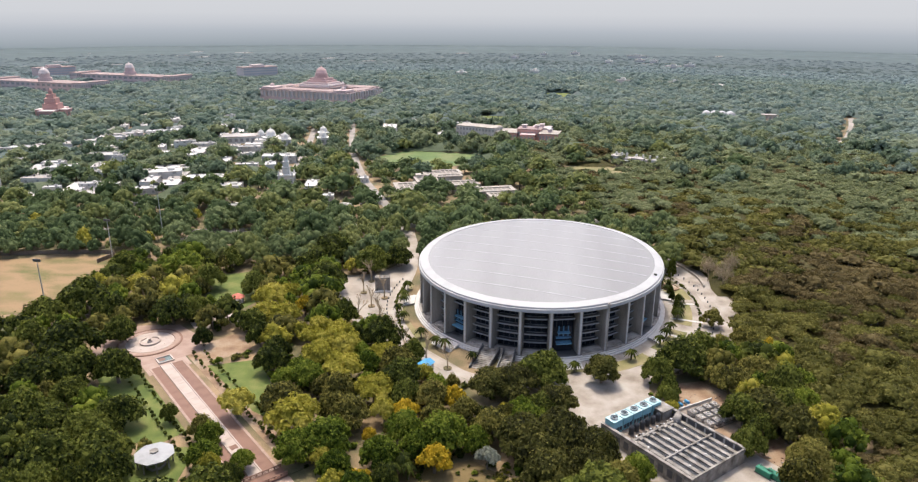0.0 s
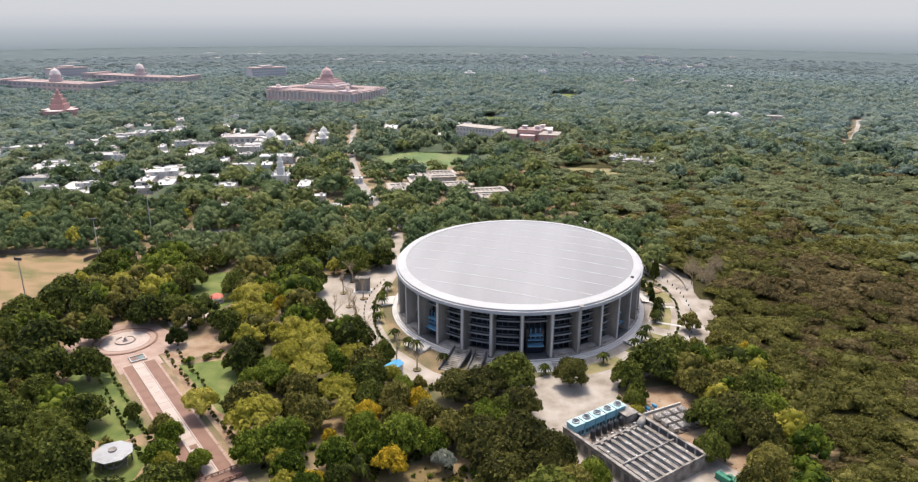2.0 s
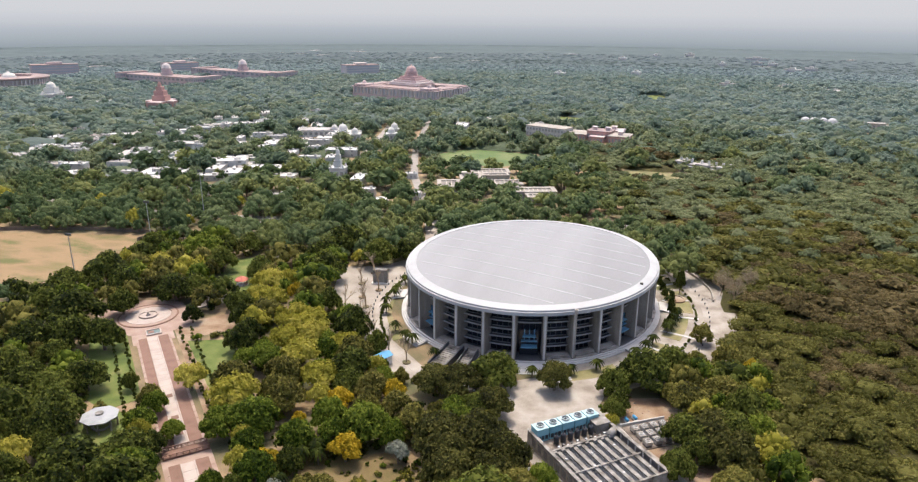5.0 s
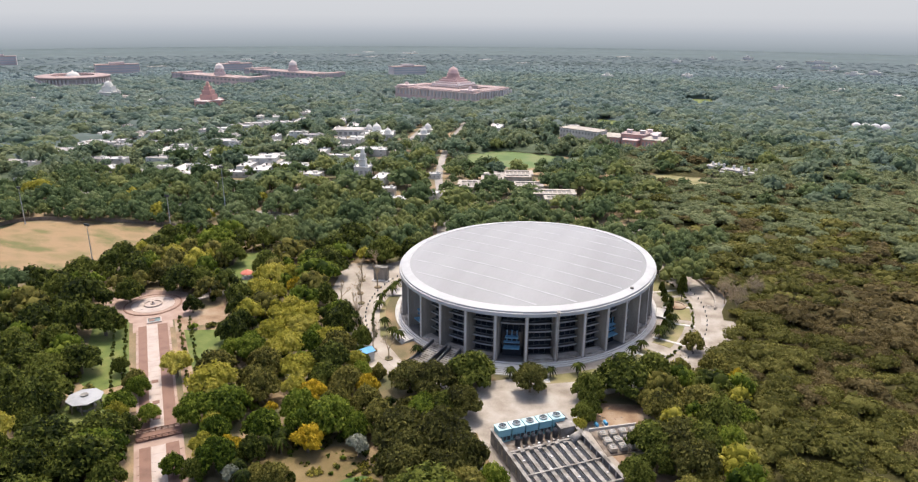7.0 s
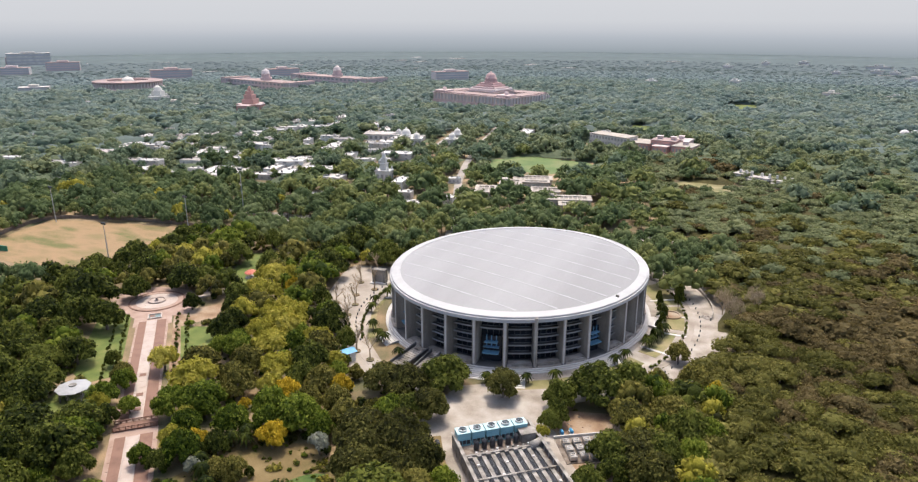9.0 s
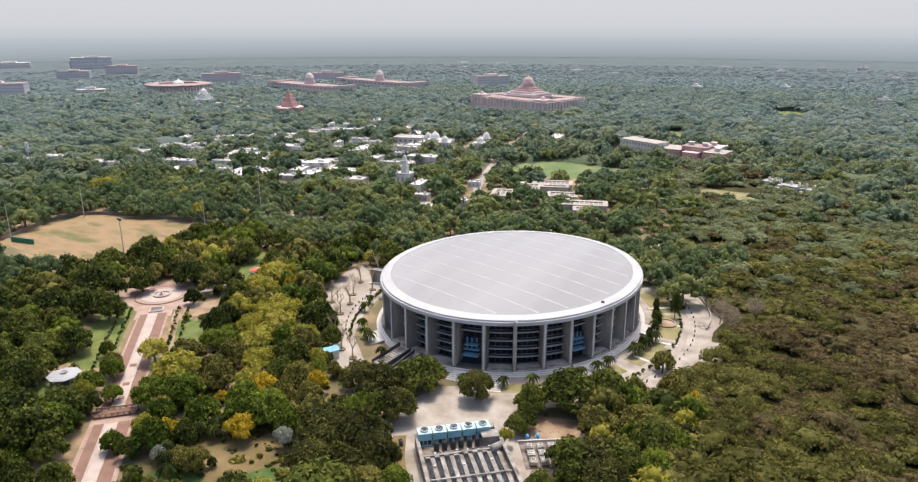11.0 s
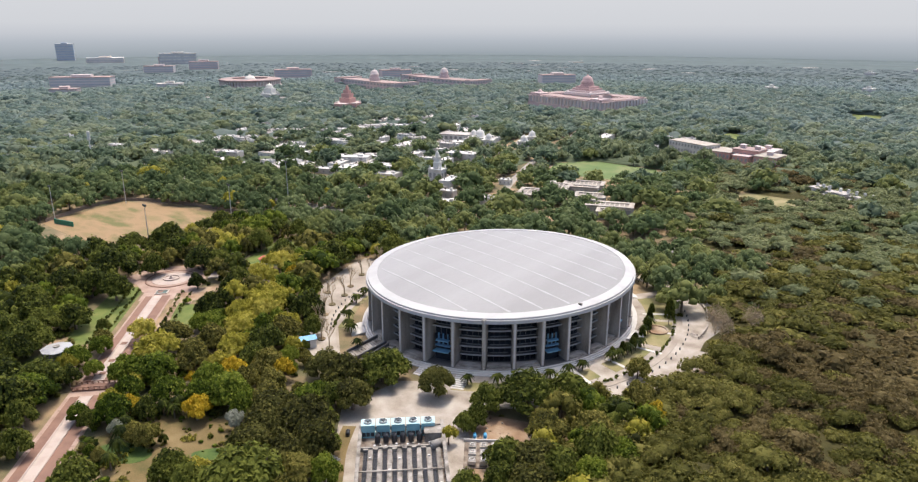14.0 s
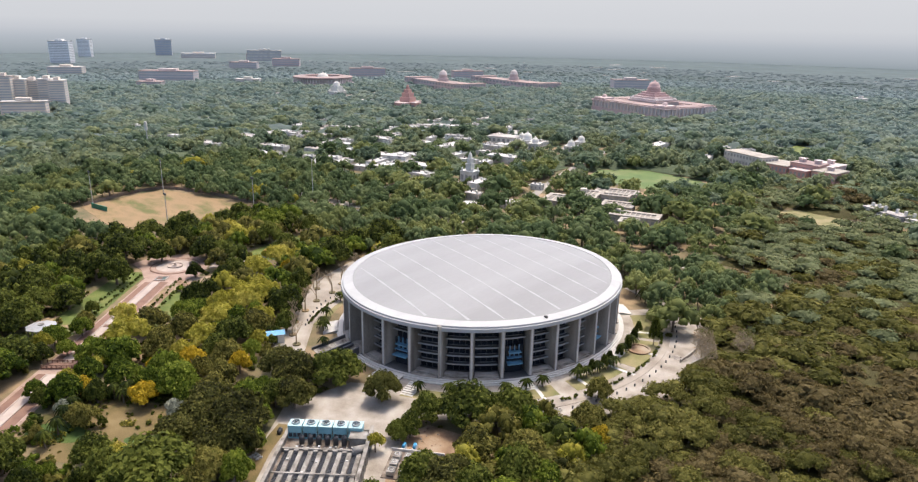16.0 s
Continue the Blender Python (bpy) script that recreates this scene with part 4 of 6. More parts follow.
def house(seed):
    """A flat-roofed white house of one or two storeys."""
    r = random.Random(seed)
    w, d, h = r.uniform(13, 24), r.uniform(8, 12), r.choice((3.2, 3.6, 4.0, 5.4))
    ob = thing("house", ("two-storey" if h > 5 else "single-storey") + " whitewashed house with a flat roof", "house", "white houses")
    part("wall", boxes((-w / 2, w / 2, -d / 2, d / 2, -0.2, h)), M["wall_white"], ob)
    part("roof", boxes((-w / 2 + 0.25, w / 2 - 0.25, -d / 2 + 0.25, d / 2 - 0.25, h, h + 0.12)), M["roof_flat"], ob)
    part("parapet", boxes((-w / 2, w / 2, -d / 2, -d / 2 + 0.22, h, h + 0.6), (-w / 2, w / 2, d / 2 - 0.22, d / 2, h, h + 0.6), (-w / 2, -w / 2 + 0.22, -d / 2 + 0.22, d / 2 - 0.22, h, h + 0.6), (w / 2 - 0.22, w / 2, -d / 2 + 0.22, d / 2 - 0.22, h, h + 0.6)), M["wall_white"], ob)
    part("stair_head", boxes((w / 4 - 1.3, w / 4 + 1.3, -1.0, 1.0, h + 0.1, h + 1.7)), M["wall_white"], ob)
    bm = bmesh.new()
    cyl(bm, 0.6, 0.6, h + 0.1, h + 1.4, 10, -w / 4, d / 5)
    part("water_tank", bm, M["black"] if seed % 2 else M["concrete"], ob)
    if r.random() < 0.7:
        part("porch", boxes((-w / 2 - 2.6, -w / 2, -d / 3, d / 3, 2.6, 2.8), (-w / 2 - 2.5, -w / 2 - 2.2, -d / 3, -d / 3 + 0.3, 0, 2.6), (-w / 2 - 2.5, -w / 2 - 2.2, d / 3 - 0.3, d / 3, 0, 2.6)), M["wall_white"], ob)
    for z in ((1.0,) if h < 5 else (1.0, 4.2)):
        for k in range(3):
            x = -w / 2 + w * (k + 0.5) / 3
            part("window", boxes((x - 0.7, x + 0.7, -d / 2 - 0.04, -d / 2 + 0.02, z, z + 1.4)), M["window"], ob)
    return ob


r = random.Random(21)
models_house = [house(s) for s in range(6)]
spare = list(models_house)
count = 0


def put_house(x, y, turn, k=None):
    global count
    k = k or r.uniform(0.7, 1.2)
    m = pose(x, y, 0, 0, 0, turn) @ Matrix.Diagonal((k, k * r.uniform(0.7, 1.0), r.uniform(0.8, 1.0), 1))
    if spare:
        spare.pop().matrix_basis = m
    else:
        first = models_house[r.randrange(6)]
        copy_thing(first, m @ UNIT(first))
    HOUSE_SPOTS.append((x, y, 7.6))
    count += 1


QUARTERS = [  # corner, two sides, turn, rows, columns, share built
    ((-420, 70), (190, 60), (-30, 170), 17, 11, 11, 0.52),
    ((-230, 110), (95, 30), (-60, 210), 17, 5, 12, 0.52),
    ((-400, 250), (150, 50), (-40, 130), 25, 9, 7, 0.42),
    ((-620, 130), (190, 70), (-40, 120), 20, 9, 6, 0.14),
    ((-130, 108), (60, 10), (-15, 40), 10, 4, 3, 0.6),
    ((-170, 330), (140, 30), (-30, 110), 12, 6, 5, 0.3),
    ((-520, 330), (200, 90), (-60, 120), 25, 8, 5, 0.2),
]
# the houses that stand out between the trees: place and length of the front
TOWN_HOUSES = [
    (-313, 145, 18), (-284, 93, 16), (-287, 120, 10), (-260, 114, 19), (-233, 128, 17), (-217, 94, 13), (-244, 164, 28), (-430, 351, 27), (-415, 368, 22), (-349, 279, 19), (-339, 323, 18), (-189, 144, 18),
    (-166, 99, 9), (-110, 106, 14), (-96, 125, 13), (-122, 124, 10), (-368, 193, 12), (-298, 208, 10), (-284, 154, 11), (-114, 174, 9), (-264, 262, 14), (-396, 94, 19), (-397, 131, 25), (-320, 105, 22),
]
for x, y, front in TOWN_HOUSES:
    put_house(x, y, r.uniform(8, 26), front / 17)
for (cx, cy), (ux, uy), (vx, vy), turn, nu, nv, share in QUARTERS:
    for i in range(nu):
        for j in range(nv):
            if r.random() > share * 0.72:
                continue
            u, v = (i + r.uniform(0.2, 0.8)) / nu, (j + r.uniform(0.25, 0.75)) / nv
            x, y = cx + ux * u + vx * v, cy + uy * u + vy * v
            if open_ground(x, y, 4) or any(near_line(x, y, line, width * 0.5 + 8) for line, width, *_ in ROADS.values()):
                continue
            if any(abs(x - a) < 12 and abs(y - b) < 12 for a, b, _ in HOUSE_SPOTS) or math.hypot(x + 85, y - 165) < 45:
                continue
            put_house(x, y, turn + r.choice((0, 90)) + r.uniform(-4, 4))
spread = r.getstate()
for x, y, front in ((-458, 19, 11), (-516, 81, 11), (-441, 67, 12), (-435, 85, 12), (-333, 52, 8), (-376, 93, 9), (-416, 177, 13), (-346, 122, 10), (-529, 198, 18), (-529, 161, 8), (-456, 248, 9), (-298, 105, 13), (-269, 129, 12)):
    put_house(x, y, r.uniform(8, 26), front / 17)
r.setstate(spread)



def block(ob, x0, x1, y0, y1, h, wall, roof, name="wing", windows=0, storeys=1):
    w = part(name, boxes((x0, x1, y0, y1, -0.2, h)), wall, ob)
    part("roof", boxes((x0 - 0.4, x1 + 0.4, y0 - 0.4, y1 + 0.4, h, h + 0.5)), roof, w)
    for s in range(storeys if windows else 0):
        z0, z1 = h * (s + 0.25) / storeys, h * (s + 0.75) / storeys
        for k in range(windows):
            x = x0 + (x1 - x0) * (k + 0.5) / windows
            half = (x1 - x0) / windows * 0.28
            part("window", boxes((x - half, x + half, y0 - 0.06, y0 + 0.02, z0, z1)), M["window"], w)
        n = max(2, int(windows * (y1 - y0) / (x1 - x0)))
        for k in range(n):
            y = y0 + (y1 - y0) * (k + 0.5) / n
            half = (y1 - y0) / n * 0.28
            part("window", boxes((x1 - 0.02, x1 + 0.06, y - half, y + half, z0, z1)), M["window"], w)
            part("window", boxes((x0 - 0.06, x0 + 0.02, y - half, y + half, z0, z1)), M["window"], w)
    return w


def dome(ob, r, z, mat, x=0, y=0, n=20, name="dome", tall=1.0):
    bm = bmesh.new()
    lathe(bm, [(r * 1.08, 0), (r * 1.08, r * 0.25), (r, r * 0.28), (r * 0.97, r * 0.55 * tall), (r * 0.8, r * 0.88 * tall), (r * 0.5, r * 1.1 * tall), (r * 0.18, r * 1.2 * tall), (r * 0.1, r * 1.42 * tall), (0, r * 1.5 * tall)], n)
    bmesh.ops.translate(bm, verts=bm.verts, vec=(x, y, z))
    return part(name, bm, mat, ob, "", True)


# long palace with a central dome, red below and cream above
palace = thing("palace", "long red and cream sandstone palace with a tall central dome", "palace", at=(-283, 613, 0), turn=-16)
S1, S2, RS = M["sandstone"], M["sandstone_pale"], M["red_stone"]
for name, d in (("front_wing", (-64, 64, -42, -18)), ("rear_wing", (-58, 58, 20, 44)), ("central_block", (-24, 24, -18, 20)), ("side_wing", (-64, -44, -18, 20)), ("side_wing", (44, 64, -18, 20))):
    h = 13.0 if name != "central_block" else 16.0
    w = part(name, boxes((*d, -0.2, 5.0)), S1, palace)
    part("upper_wall", boxes((d[0] + 0.5, d[1] - 0.5, d[2] + 0.5, d[3] - 0.5, 5.0, h)), S2, w)
    part("cornice", boxes((d[0] - 0.9, d[1] + 0.9, d[2] - 0.9, d[3] + 0.9, h, h + 0.8)), S1, w)
    part("roof", boxes((d[0] + 1, d[1] - 1, d[2] + 1, d[3] - 1, h + 0.8, h + 1.8)), M["palace_roof"], w)
column = new_mesh(boxes((-0.8, 0.8, -0.8, 0.8, 5.0, 12.6)), "column", S2)
recess = new_mesh(boxes((-1.3, 1.3, -0.1, 0.1, 5.4, 11.6)), "window", M["far_window"])
for i in range(22):
    x = -61 + i * 5.8
    for y, s in ((-42.2, -1),):
        o = new("column", column)
        o.parent = palace
        o.matrix_basis = pose(x, y, 0)
        o = new("window", recess)
        o.parent = palace
        o.matrix_basis = pose(x + 2.9, y + 0.75, 0)
for i in range(14):
    y = -39 + i * 5.9
    for x in (64.2, -64.2):
        o = new("column", column)
        o.parent = palace
        o.matrix_basis = pose(x, y, 0)
        o = new("window", recess)
        o.parent = palace
        o.matrix_basis = pose(x * 0.9885, y + 2.9, 0, 0, 0, 90)
for u, z, mat in ((22, 16.8, S2), (18, 19.2, S1), (14.5, 21.6, M["dome_stone"]), (11.5, 24.0, M["dome_stone"])):
    part("upper_storey", boxes((-u, u, -u * 0.8, u * 0.8, z, z + 2.4)), mat, palace)
for x in (-52, 52):
    part("end_pavilion", boxes((x - 9, x + 9, -41, -24, 14.0, 16.6)), S1, palace)
    dome(palace, 3.0, 16.6, S1, x, -32, 12, "corner_dome")
part("drum", lathe(bmesh.new(), [(8.8, 26.4), (8.8, 28.6), (7.6, 28.6), (7.6, 30.6), (8.2, 30.6), (8.2, 31.2), (0, 31.2)], 32), M["dome_stone"], palace)
dome(palace, 6.6, 31.2, M["dome_stone"], n=32, tall=1.0)
for x in (-20, 20):
    for y in (-14, 16):
        dome(palace, 2.4, 17.8, S2, x, y, 10, "corner_dome")
LANDMARKS.append((-283, 613, 72))


def secretariat(x, y, turn, length, mat_label):
    ob = thing("secretariat_block", mat_label, "palace", "domed government blocks", at=(x, y, 0), turn=turn)
    block(ob, -length / 2, length / 2, -16, 16, 12, S1, M["palace_roof"], "central_block", 16, 2)
    block(ob, -length / 2 - 14, -length / 2, -24, 24, 14, S1, M["palace_roof"], "end_wing", 4, 2)
    block(ob, length / 2, length / 2 + 14, -24, 24, 14, S1, M["palace_roof"], "end_wing", 4, 2)
    part("drum", lathe(bmesh.new(), [(9, 12), (9, 17), (7, 17), (7, 22), (7.6, 22), (0, 22.4)], 20), S1, ob)
    dome(ob, 6.2, 22.3, S2, n=20)
    LANDMARKS.append((x, y, 62))


secretariat(-640, 770, -12, 165, "red sandstone government block with a cream dome")
secretariat(-690, 648, -12, 150, "low red sandstone government block with a domed tower")
rotunda = thing("parliament_rotunda", "wide round sandstone building with a ring of columns", "public building", at=(-850, 520, 0))
part("podium", lathe(bmesh.new(), [(52, -0.2), (52, 5), (49, 5), (49, 5.5), (0, 5.5)], 64), S1, rotunda)
part("ring_wall", lathe(bmesh.new(), [(45, 5), (45, 15), (30, 15), (30, 5)], 64), S2, rotunda)
part("roof_ring", lathe(bmesh.new(), [(49, 13), (49.6, 13), (49.6, 15.2), (44, 16.2), (29, 16.2), (29, 14)], 64), M["palace_roof"], rotunda)
rod = new_mesh(boxes((-0.9, 0.9, -0.9, 0.9, 5, 13.2)), "column", S2)
for k in range(60):
    o = new("column", rod)
    o.parent = rotunda
    o.matrix_basis = pose(0, 0, 0, 0, 0, 6 * k) @ pose(47.8, 0, 0)
dome(rotunda, 9, 12, M["wall_white"], n=24, tall=0.8)
LANDMARKS.append((-850, 520, 54))
church = thing("church", "red stone church with a stepped central spire", "church", at=(-489, 394, 0), turn=15)
block(church, -7, 7, -19, 19, 10, RS, S1, "nave", 4)
block(church, -15, 15, -6, 6, 10, RS, S1, "transept", 4)
for k, (w, z0, z1) in enumerate(((7, 10, 16), (5.2, 16, 21), (3.4, 21, 25), (1.6, 25, 28))):
    part("tower_stage", boxes((-w, w, -w, w, z0, z1)), RS, church)
dome(church, 1.5, 28, RS, n=12, name="lantern", tall=1.3)
LANDMARKS.append((-489, 394, 20))
tomb = thing("white_church", "white domed church among the trees", "church", at=(-656, 409, 0), turn=20)
block(tomb, -8, 8, -12, 12, 10, M["tower_white"], M["tower_white"], "nave", 4)
part("tower_stage", boxes((-6, 6, -6, 6, 10, 17)), M["tower_white"], tomb)
dome(tomb, 5, 17, M["tower_white"], n=16)
for x, y in ((-7, -7), (7, -7), (7, 7), (-7, 7)):
    dome(tomb, 1.5, 10.5, M["tower_white"], x, y, 10, "corner_dome", 1.5)
LANDMARKS.append((-656, 409, 16))
tower = thing("temple_tower", "slender white temple tower with a domed top", "temple", at=(-157.3, 157.5, 0), turn=10)
tower.matrix_basis = pose(-157.3, 157.5, 0, 0, 0, 10) @ Matrix.Diagonal((0.8, 0.8, 1.4, 1))
block(tower, -6, 6, -5, 5, 5, M["tower_white"], M["tower_white"], "hall", 3)
for w, z0, z1 in ((2.6, 5.4, 8.6), (2.0, 8.6, 11.0)):
    part("tower_stage", boxes((-w, w, -w, w, z0, z1)), M["tower_white"], tower)
    part("ledge", boxes((-w - 0.3, w + 0.3, -w - 0.3, w + 0.3, z1 - 0.2, z1 + 0.1)), M["tower_white"], tower)
dome(tower, 1.7, 11.1, M["tower_white"], n=16, tall=1.3)
for x, y in ((-5, -4), (5, -4), (5, 4), (-5, 4)):
    dome(tower, 0.8, 5.5, M["tower_white"], x, y, 10, "corner_dome", 1.5)
HOUSE_SPOTS.append((-157, 157, 11))
for x, y, k in ((-225, 300, 1.2), (-210, 292, 0.9), (-182, 304, 0.9), (-190, 330, 0.9), (-236, 306, 0.8)):
    ob = thing("temple", "small white temple with a rounded dome", "temple", "white temples", at=(x, y, 0), turn=20)
    block(ob, -5 * k, 5 * k, -5 * k, 5 * k, 5, M["tower_white"], M["tower_white"], "hall", 3)
    dome(ob, 3.4 * k, 5.4, M["tower_white"], n=16, tall=1.25)
    HOUSE_SPOTS.append((x, y, 9))
hall = thing("temple_hall", "long grey-roofed white hall beside the temples", "hall", at=(-245, 305, 0), turn=18)
block(hall, -22, 14, -8, 8, 5, M["wall_white"], M["roof_flat"], "hall", 8)
HOUSE_SPOTS.append((-250, 303, 20))

# pale school with several flat wings
school = thing("school", "cream flat-roofed school of several linked wings", "school", at=(-55, 160, 0), turn=20)
CREAM = material("cream_plaster", [(0.4, (0.33, 0.285, 0.23)), (0.55, (0.42, 0.37, 0.305)), (0.75, (0.50, 0.45, 0.38))], 0.15, 8, 0.85, 0.1, 2)
for x0, x1, y0, y1, h, lip in ((-34, -21, -9, 9, 4.0, 2.0), (-20, -7, 4, 23, 5.0, 1.4), (-12, 12, 25, 37, 4.6, 1.8), (-6, 10, 15, 21, 5.2, 1.0), (-1, 16, -6, 6, 4.4, 1.6), (8, 33, -24, -13, 4.4, 2.2), (15, 24, -35, -26, 4, 1.4)):
    # a broad cream rim round a sunken, dirty roof terrace
    w = part("wing", boxes((x0, x1, y0, y1, -0.2, h)), CREAM, school)
    part("roof_terrace", boxes((x0 + lip, x1 - lip, y0 + lip, y1 - lip, h, h + 0.12)), M["terrace"], w)
    part("roof_rim", boxes((x0 - 0.5, x1 + 0.5, y0 - 0.5, y0 + lip, h, h + 0.7), (x0 - 0.5, x1 + 0.5, y1 - lip, y1 + 0.5, h, h + 0.7), (x0 - 0.5, x0 + lip, y0 + lip, y1 - lip, h, h + 0.7), (x1 - lip, x1 + 0.5, y0 + lip, y1 - lip, h, h + 0.7)), M["cream_roof"], w)
    n = max(3, int((x1 - x0 - 2 * lip) / 2.4))
    for k in range(1, n):
        x = x0 + lip + (x1 - x0 - 2 * lip) * k / n
        part("roof_beam", boxes((x - 0.16, x + 0.16, y0 + lip, y1 - lip, h + 0.2, h + 0.52)), CREAM, w)
    for k in range(6):
        x = x0 + (x1 - x0) * (k + 0.5) / 6
        u = (x1 - x0) / 6 * 0.3
        part("window", boxes((x - u, x + u, y0 - 0.06, y0 + 0.02, h * 0.25, h * 0.75)), M["window"], w)
    for k in range(4):
        y, u = y0 + (y1 - y0) * (k + 0.5) / 4, (y1 - y0) / 4 * 0.28
        for x in (x0, x1):
            part("window", boxes((x - 0.05, x + 0.05, y - u, y + u, h * 0.25, h * 0.75)), M["window"], w)
part("stair_head", boxes((-19, -15.5, 17, 21, 5.0, 7.2)), CREAM, school)
part("stair_head", boxes((9, 12.5, -17.5, -14, 4.4, 6.4)), CREAM, school)
HOUSE_SPOTS += [(-81, 151, 10), (-73, 168, 12), (-66, 189, 13), (-58, 178, 9), (-48, 162, 10), (-29, 150, 12), (-27, 138, 7)]
red = thing("red_bungalow", "long red sandstone bungalow with a pale flat roof", "house", at=(-16, 358, 0), turn=-8)
block(red, -26, -8, -10, 12, 5.5, RS, M["cream_roof"], "wing", 6)
block(red, -8, 12, -6, 10, 8.5, RS, M["palace_roof"], "central_block", 7)
block(red, 12, 28, -14, 6, 6.5, RS, M["cream_roof"], "wing", 6)
block(red, -4, 8, -14, -6, 5.0, RS, S1, "porch", 4)
block(red, 2, 18, 10, 24, 7.5, S1, S2, "rear_wing", 4)
for x, y, z in ((-3, 2, 9.0), (8, 2, 9.0), (20, -4, 7.0), (10, 17, 8.0)):
    part("roof_pavilion", boxes((x - 1.8, x + 1.8, y - 1.8, y + 1.8, z, z + 2.4)), S1, red)
    part("eave", boxes((x - 2.4, x + 2.4, y - 2.4, y + 2.4, z + 2.4, z + 2.7)), S2, red)
longh = thing("white_range", "long white two-storey range with a grey roof", "house", at=(-58, 366, 0), turn=-22)
block(longh, -20, 18, -8, 8, 8.5, M["wall_white"], M["cream_roof"], "range", 12, 2)
HOUSE_SPOTS += [(-16, 358, 27), (-58, 366, 22)]
mansion = thing("mansion", "white mansion with chimneys and a low terrace", "house", at=(67, 259, 0), turn=-26)
for x0, x1, y0, y1, h in ((-19, -12, -5, 5, 5.0), (-12, -5, -3, 4, 3.6), (-4, 4, -5, 3, 4.6), (5, 11, -2, 6, 3.6), (11, 20, -6, 3, 5.0)):
    block(mansion, x0, x1, y0, y1, h, M["wall_white"], M["roof_flat"], "wing", 3)
    part("porch", boxes((x0 + 1, x1 - 1, y0 - 2.2, y0 - 0.05, 2.5, 2.7), (x0 + 1, x0 + 1.3, y0 - 2.2, y0 - 1.9, -0.2, 2.5), (x1 - 1.3, x1 - 1, y0 - 2.2, y0 - 1.9, -0.2, 2.5)), M["tower_white"], mansion)
for x in (-17, -13, -9, -2, 3, 8, 13, 18):
    part("chimney", boxes((x - 0.6, x + 0.6, -0.6, 0.6, 3.4, 7.4)), M["tower_white"], mansion)
HOUSE_SPOTS += [(70, 254, 18), (60, 262, 12), (80, 245, 12)]
glass = thing("greenhouse", "pale vaulted hall on the wooded ridge", "hall", at=(181, 520, 0), turn=-4)
for k in range(4):
    bm = bmesh.new()
    cyl(bm, 4.4, 4.4, -9, 9, 20)
    bmesh.ops.transform(bm, matrix=pose(-12 + 8 * k, 0, 2.4, 90, 0, 0), verts=bm.verts)
    part("vault", bm, M["white"], glass, "", True)
LANDMARKS.append((181, 520, 18)), HOUSE_SPOTS.append((181, 520, 20))
store = thing("long_shed", "long low pale shed on the wooded ridge", "shed", at=(222, 520, 0), turn=-3)
block(store, -16, 16, -4, 4, 4.5, CREAM, M["roof_flat"], "shed", 8)
HOUSE_SPOTS.append((222, 520, 16))

# far blocks
def far_block(name, label, x, y, turn, w, d, h, mat, cols, rows, group="far blocks"):
    ob = thing(name, label, "building", group, at=(x, y, 0), turn=turn)
    part("wall", boxes((-w / 2, w / 2, -d / 2, d / 2, -0.2, h)), mat, ob)
    part("roof", boxes((-w / 2 - 0.5, w / 2 + 0.5, -d / 2 - 0.5, d / 2 + 0.5, h, h + 0.8)), M["palace_roof"] if mat in (S1, S2, RS) else M["roof_flat"], ob)
    part("plant_room", boxes((-w / 6, w / 6, -d / 4, d / 4, h + 0.8, h + 4)), mat, ob)
    for k in range(rows):
        z = h * (k + 0.3) / rows
        for y0 in (-d / 2 - 0.1,):
            part("window_band", boxes((-w / 2 + 1, w / 2 - 1, y0, y0 + 0.2, z, z + h / rows * 0.45)), M["far_window"], ob)
        part("window_band", boxes((w / 2 - 0.1, w / 2 + 0.1, -d / 2 + 1, d / 2 - 1, z, z + h / rows * 0.45)), M["far_window"], ob)
    LANDMARKS.append((x, y, max(w, d) * 0.7))
    return ob


PALE = M["wall_white"]
# far walls lightened: haze and the light missing on shaded sides in the colour
BLUEW = material("blue_grey_far_wall", [(0.3, (0.25, 0.29, 0.34)), (0.7, (0.33, 0.37, 0.42))], 0.1, 5, 0.6)
WHITEW = material("white_far_wall", [(0.3, (0.66, 0.66, 0.65)), (0.7, (0.76, 0.76, 0.75))], 0.1, 5, 0.85)
TAN = material("tan_far_wall", [(0.3, (0.56, 0.47, 0.40)), (0.7, (0.66, 0.57, 0.49))], 0.1, 5, 0.85)
far_block("office_tower", "dark blue-grey office slab above the trees", -1993, 735, 60, 45, 27, 49, BLUEW, 8, 7)
far_block("office_tower", "white office tower with a mast", -1683, 364, 50, 45, 26, 52, WHITEW, 8, 14)
far_block("office_tower", "tall pale office tower", -1956, 503, 50, 33, 19, 50, WHITEW, 4, 14)
for x, y, h in ((-767, 37, 36), (-771, 52, 32), (-774, 67, 30), (-759, 78, 32), (-746, 85, 31)):
    far_block("apartment_block", "tan concrete apartment tower with window bands", x, y, 62, 17, 17, h, TAN, 5, 12, "apartment towers")
far_block("apartment_block", "lower tan concrete apartment block", -688, 35, 62, 42, 14, 15, TAN, 9, 5, "apartment towers")
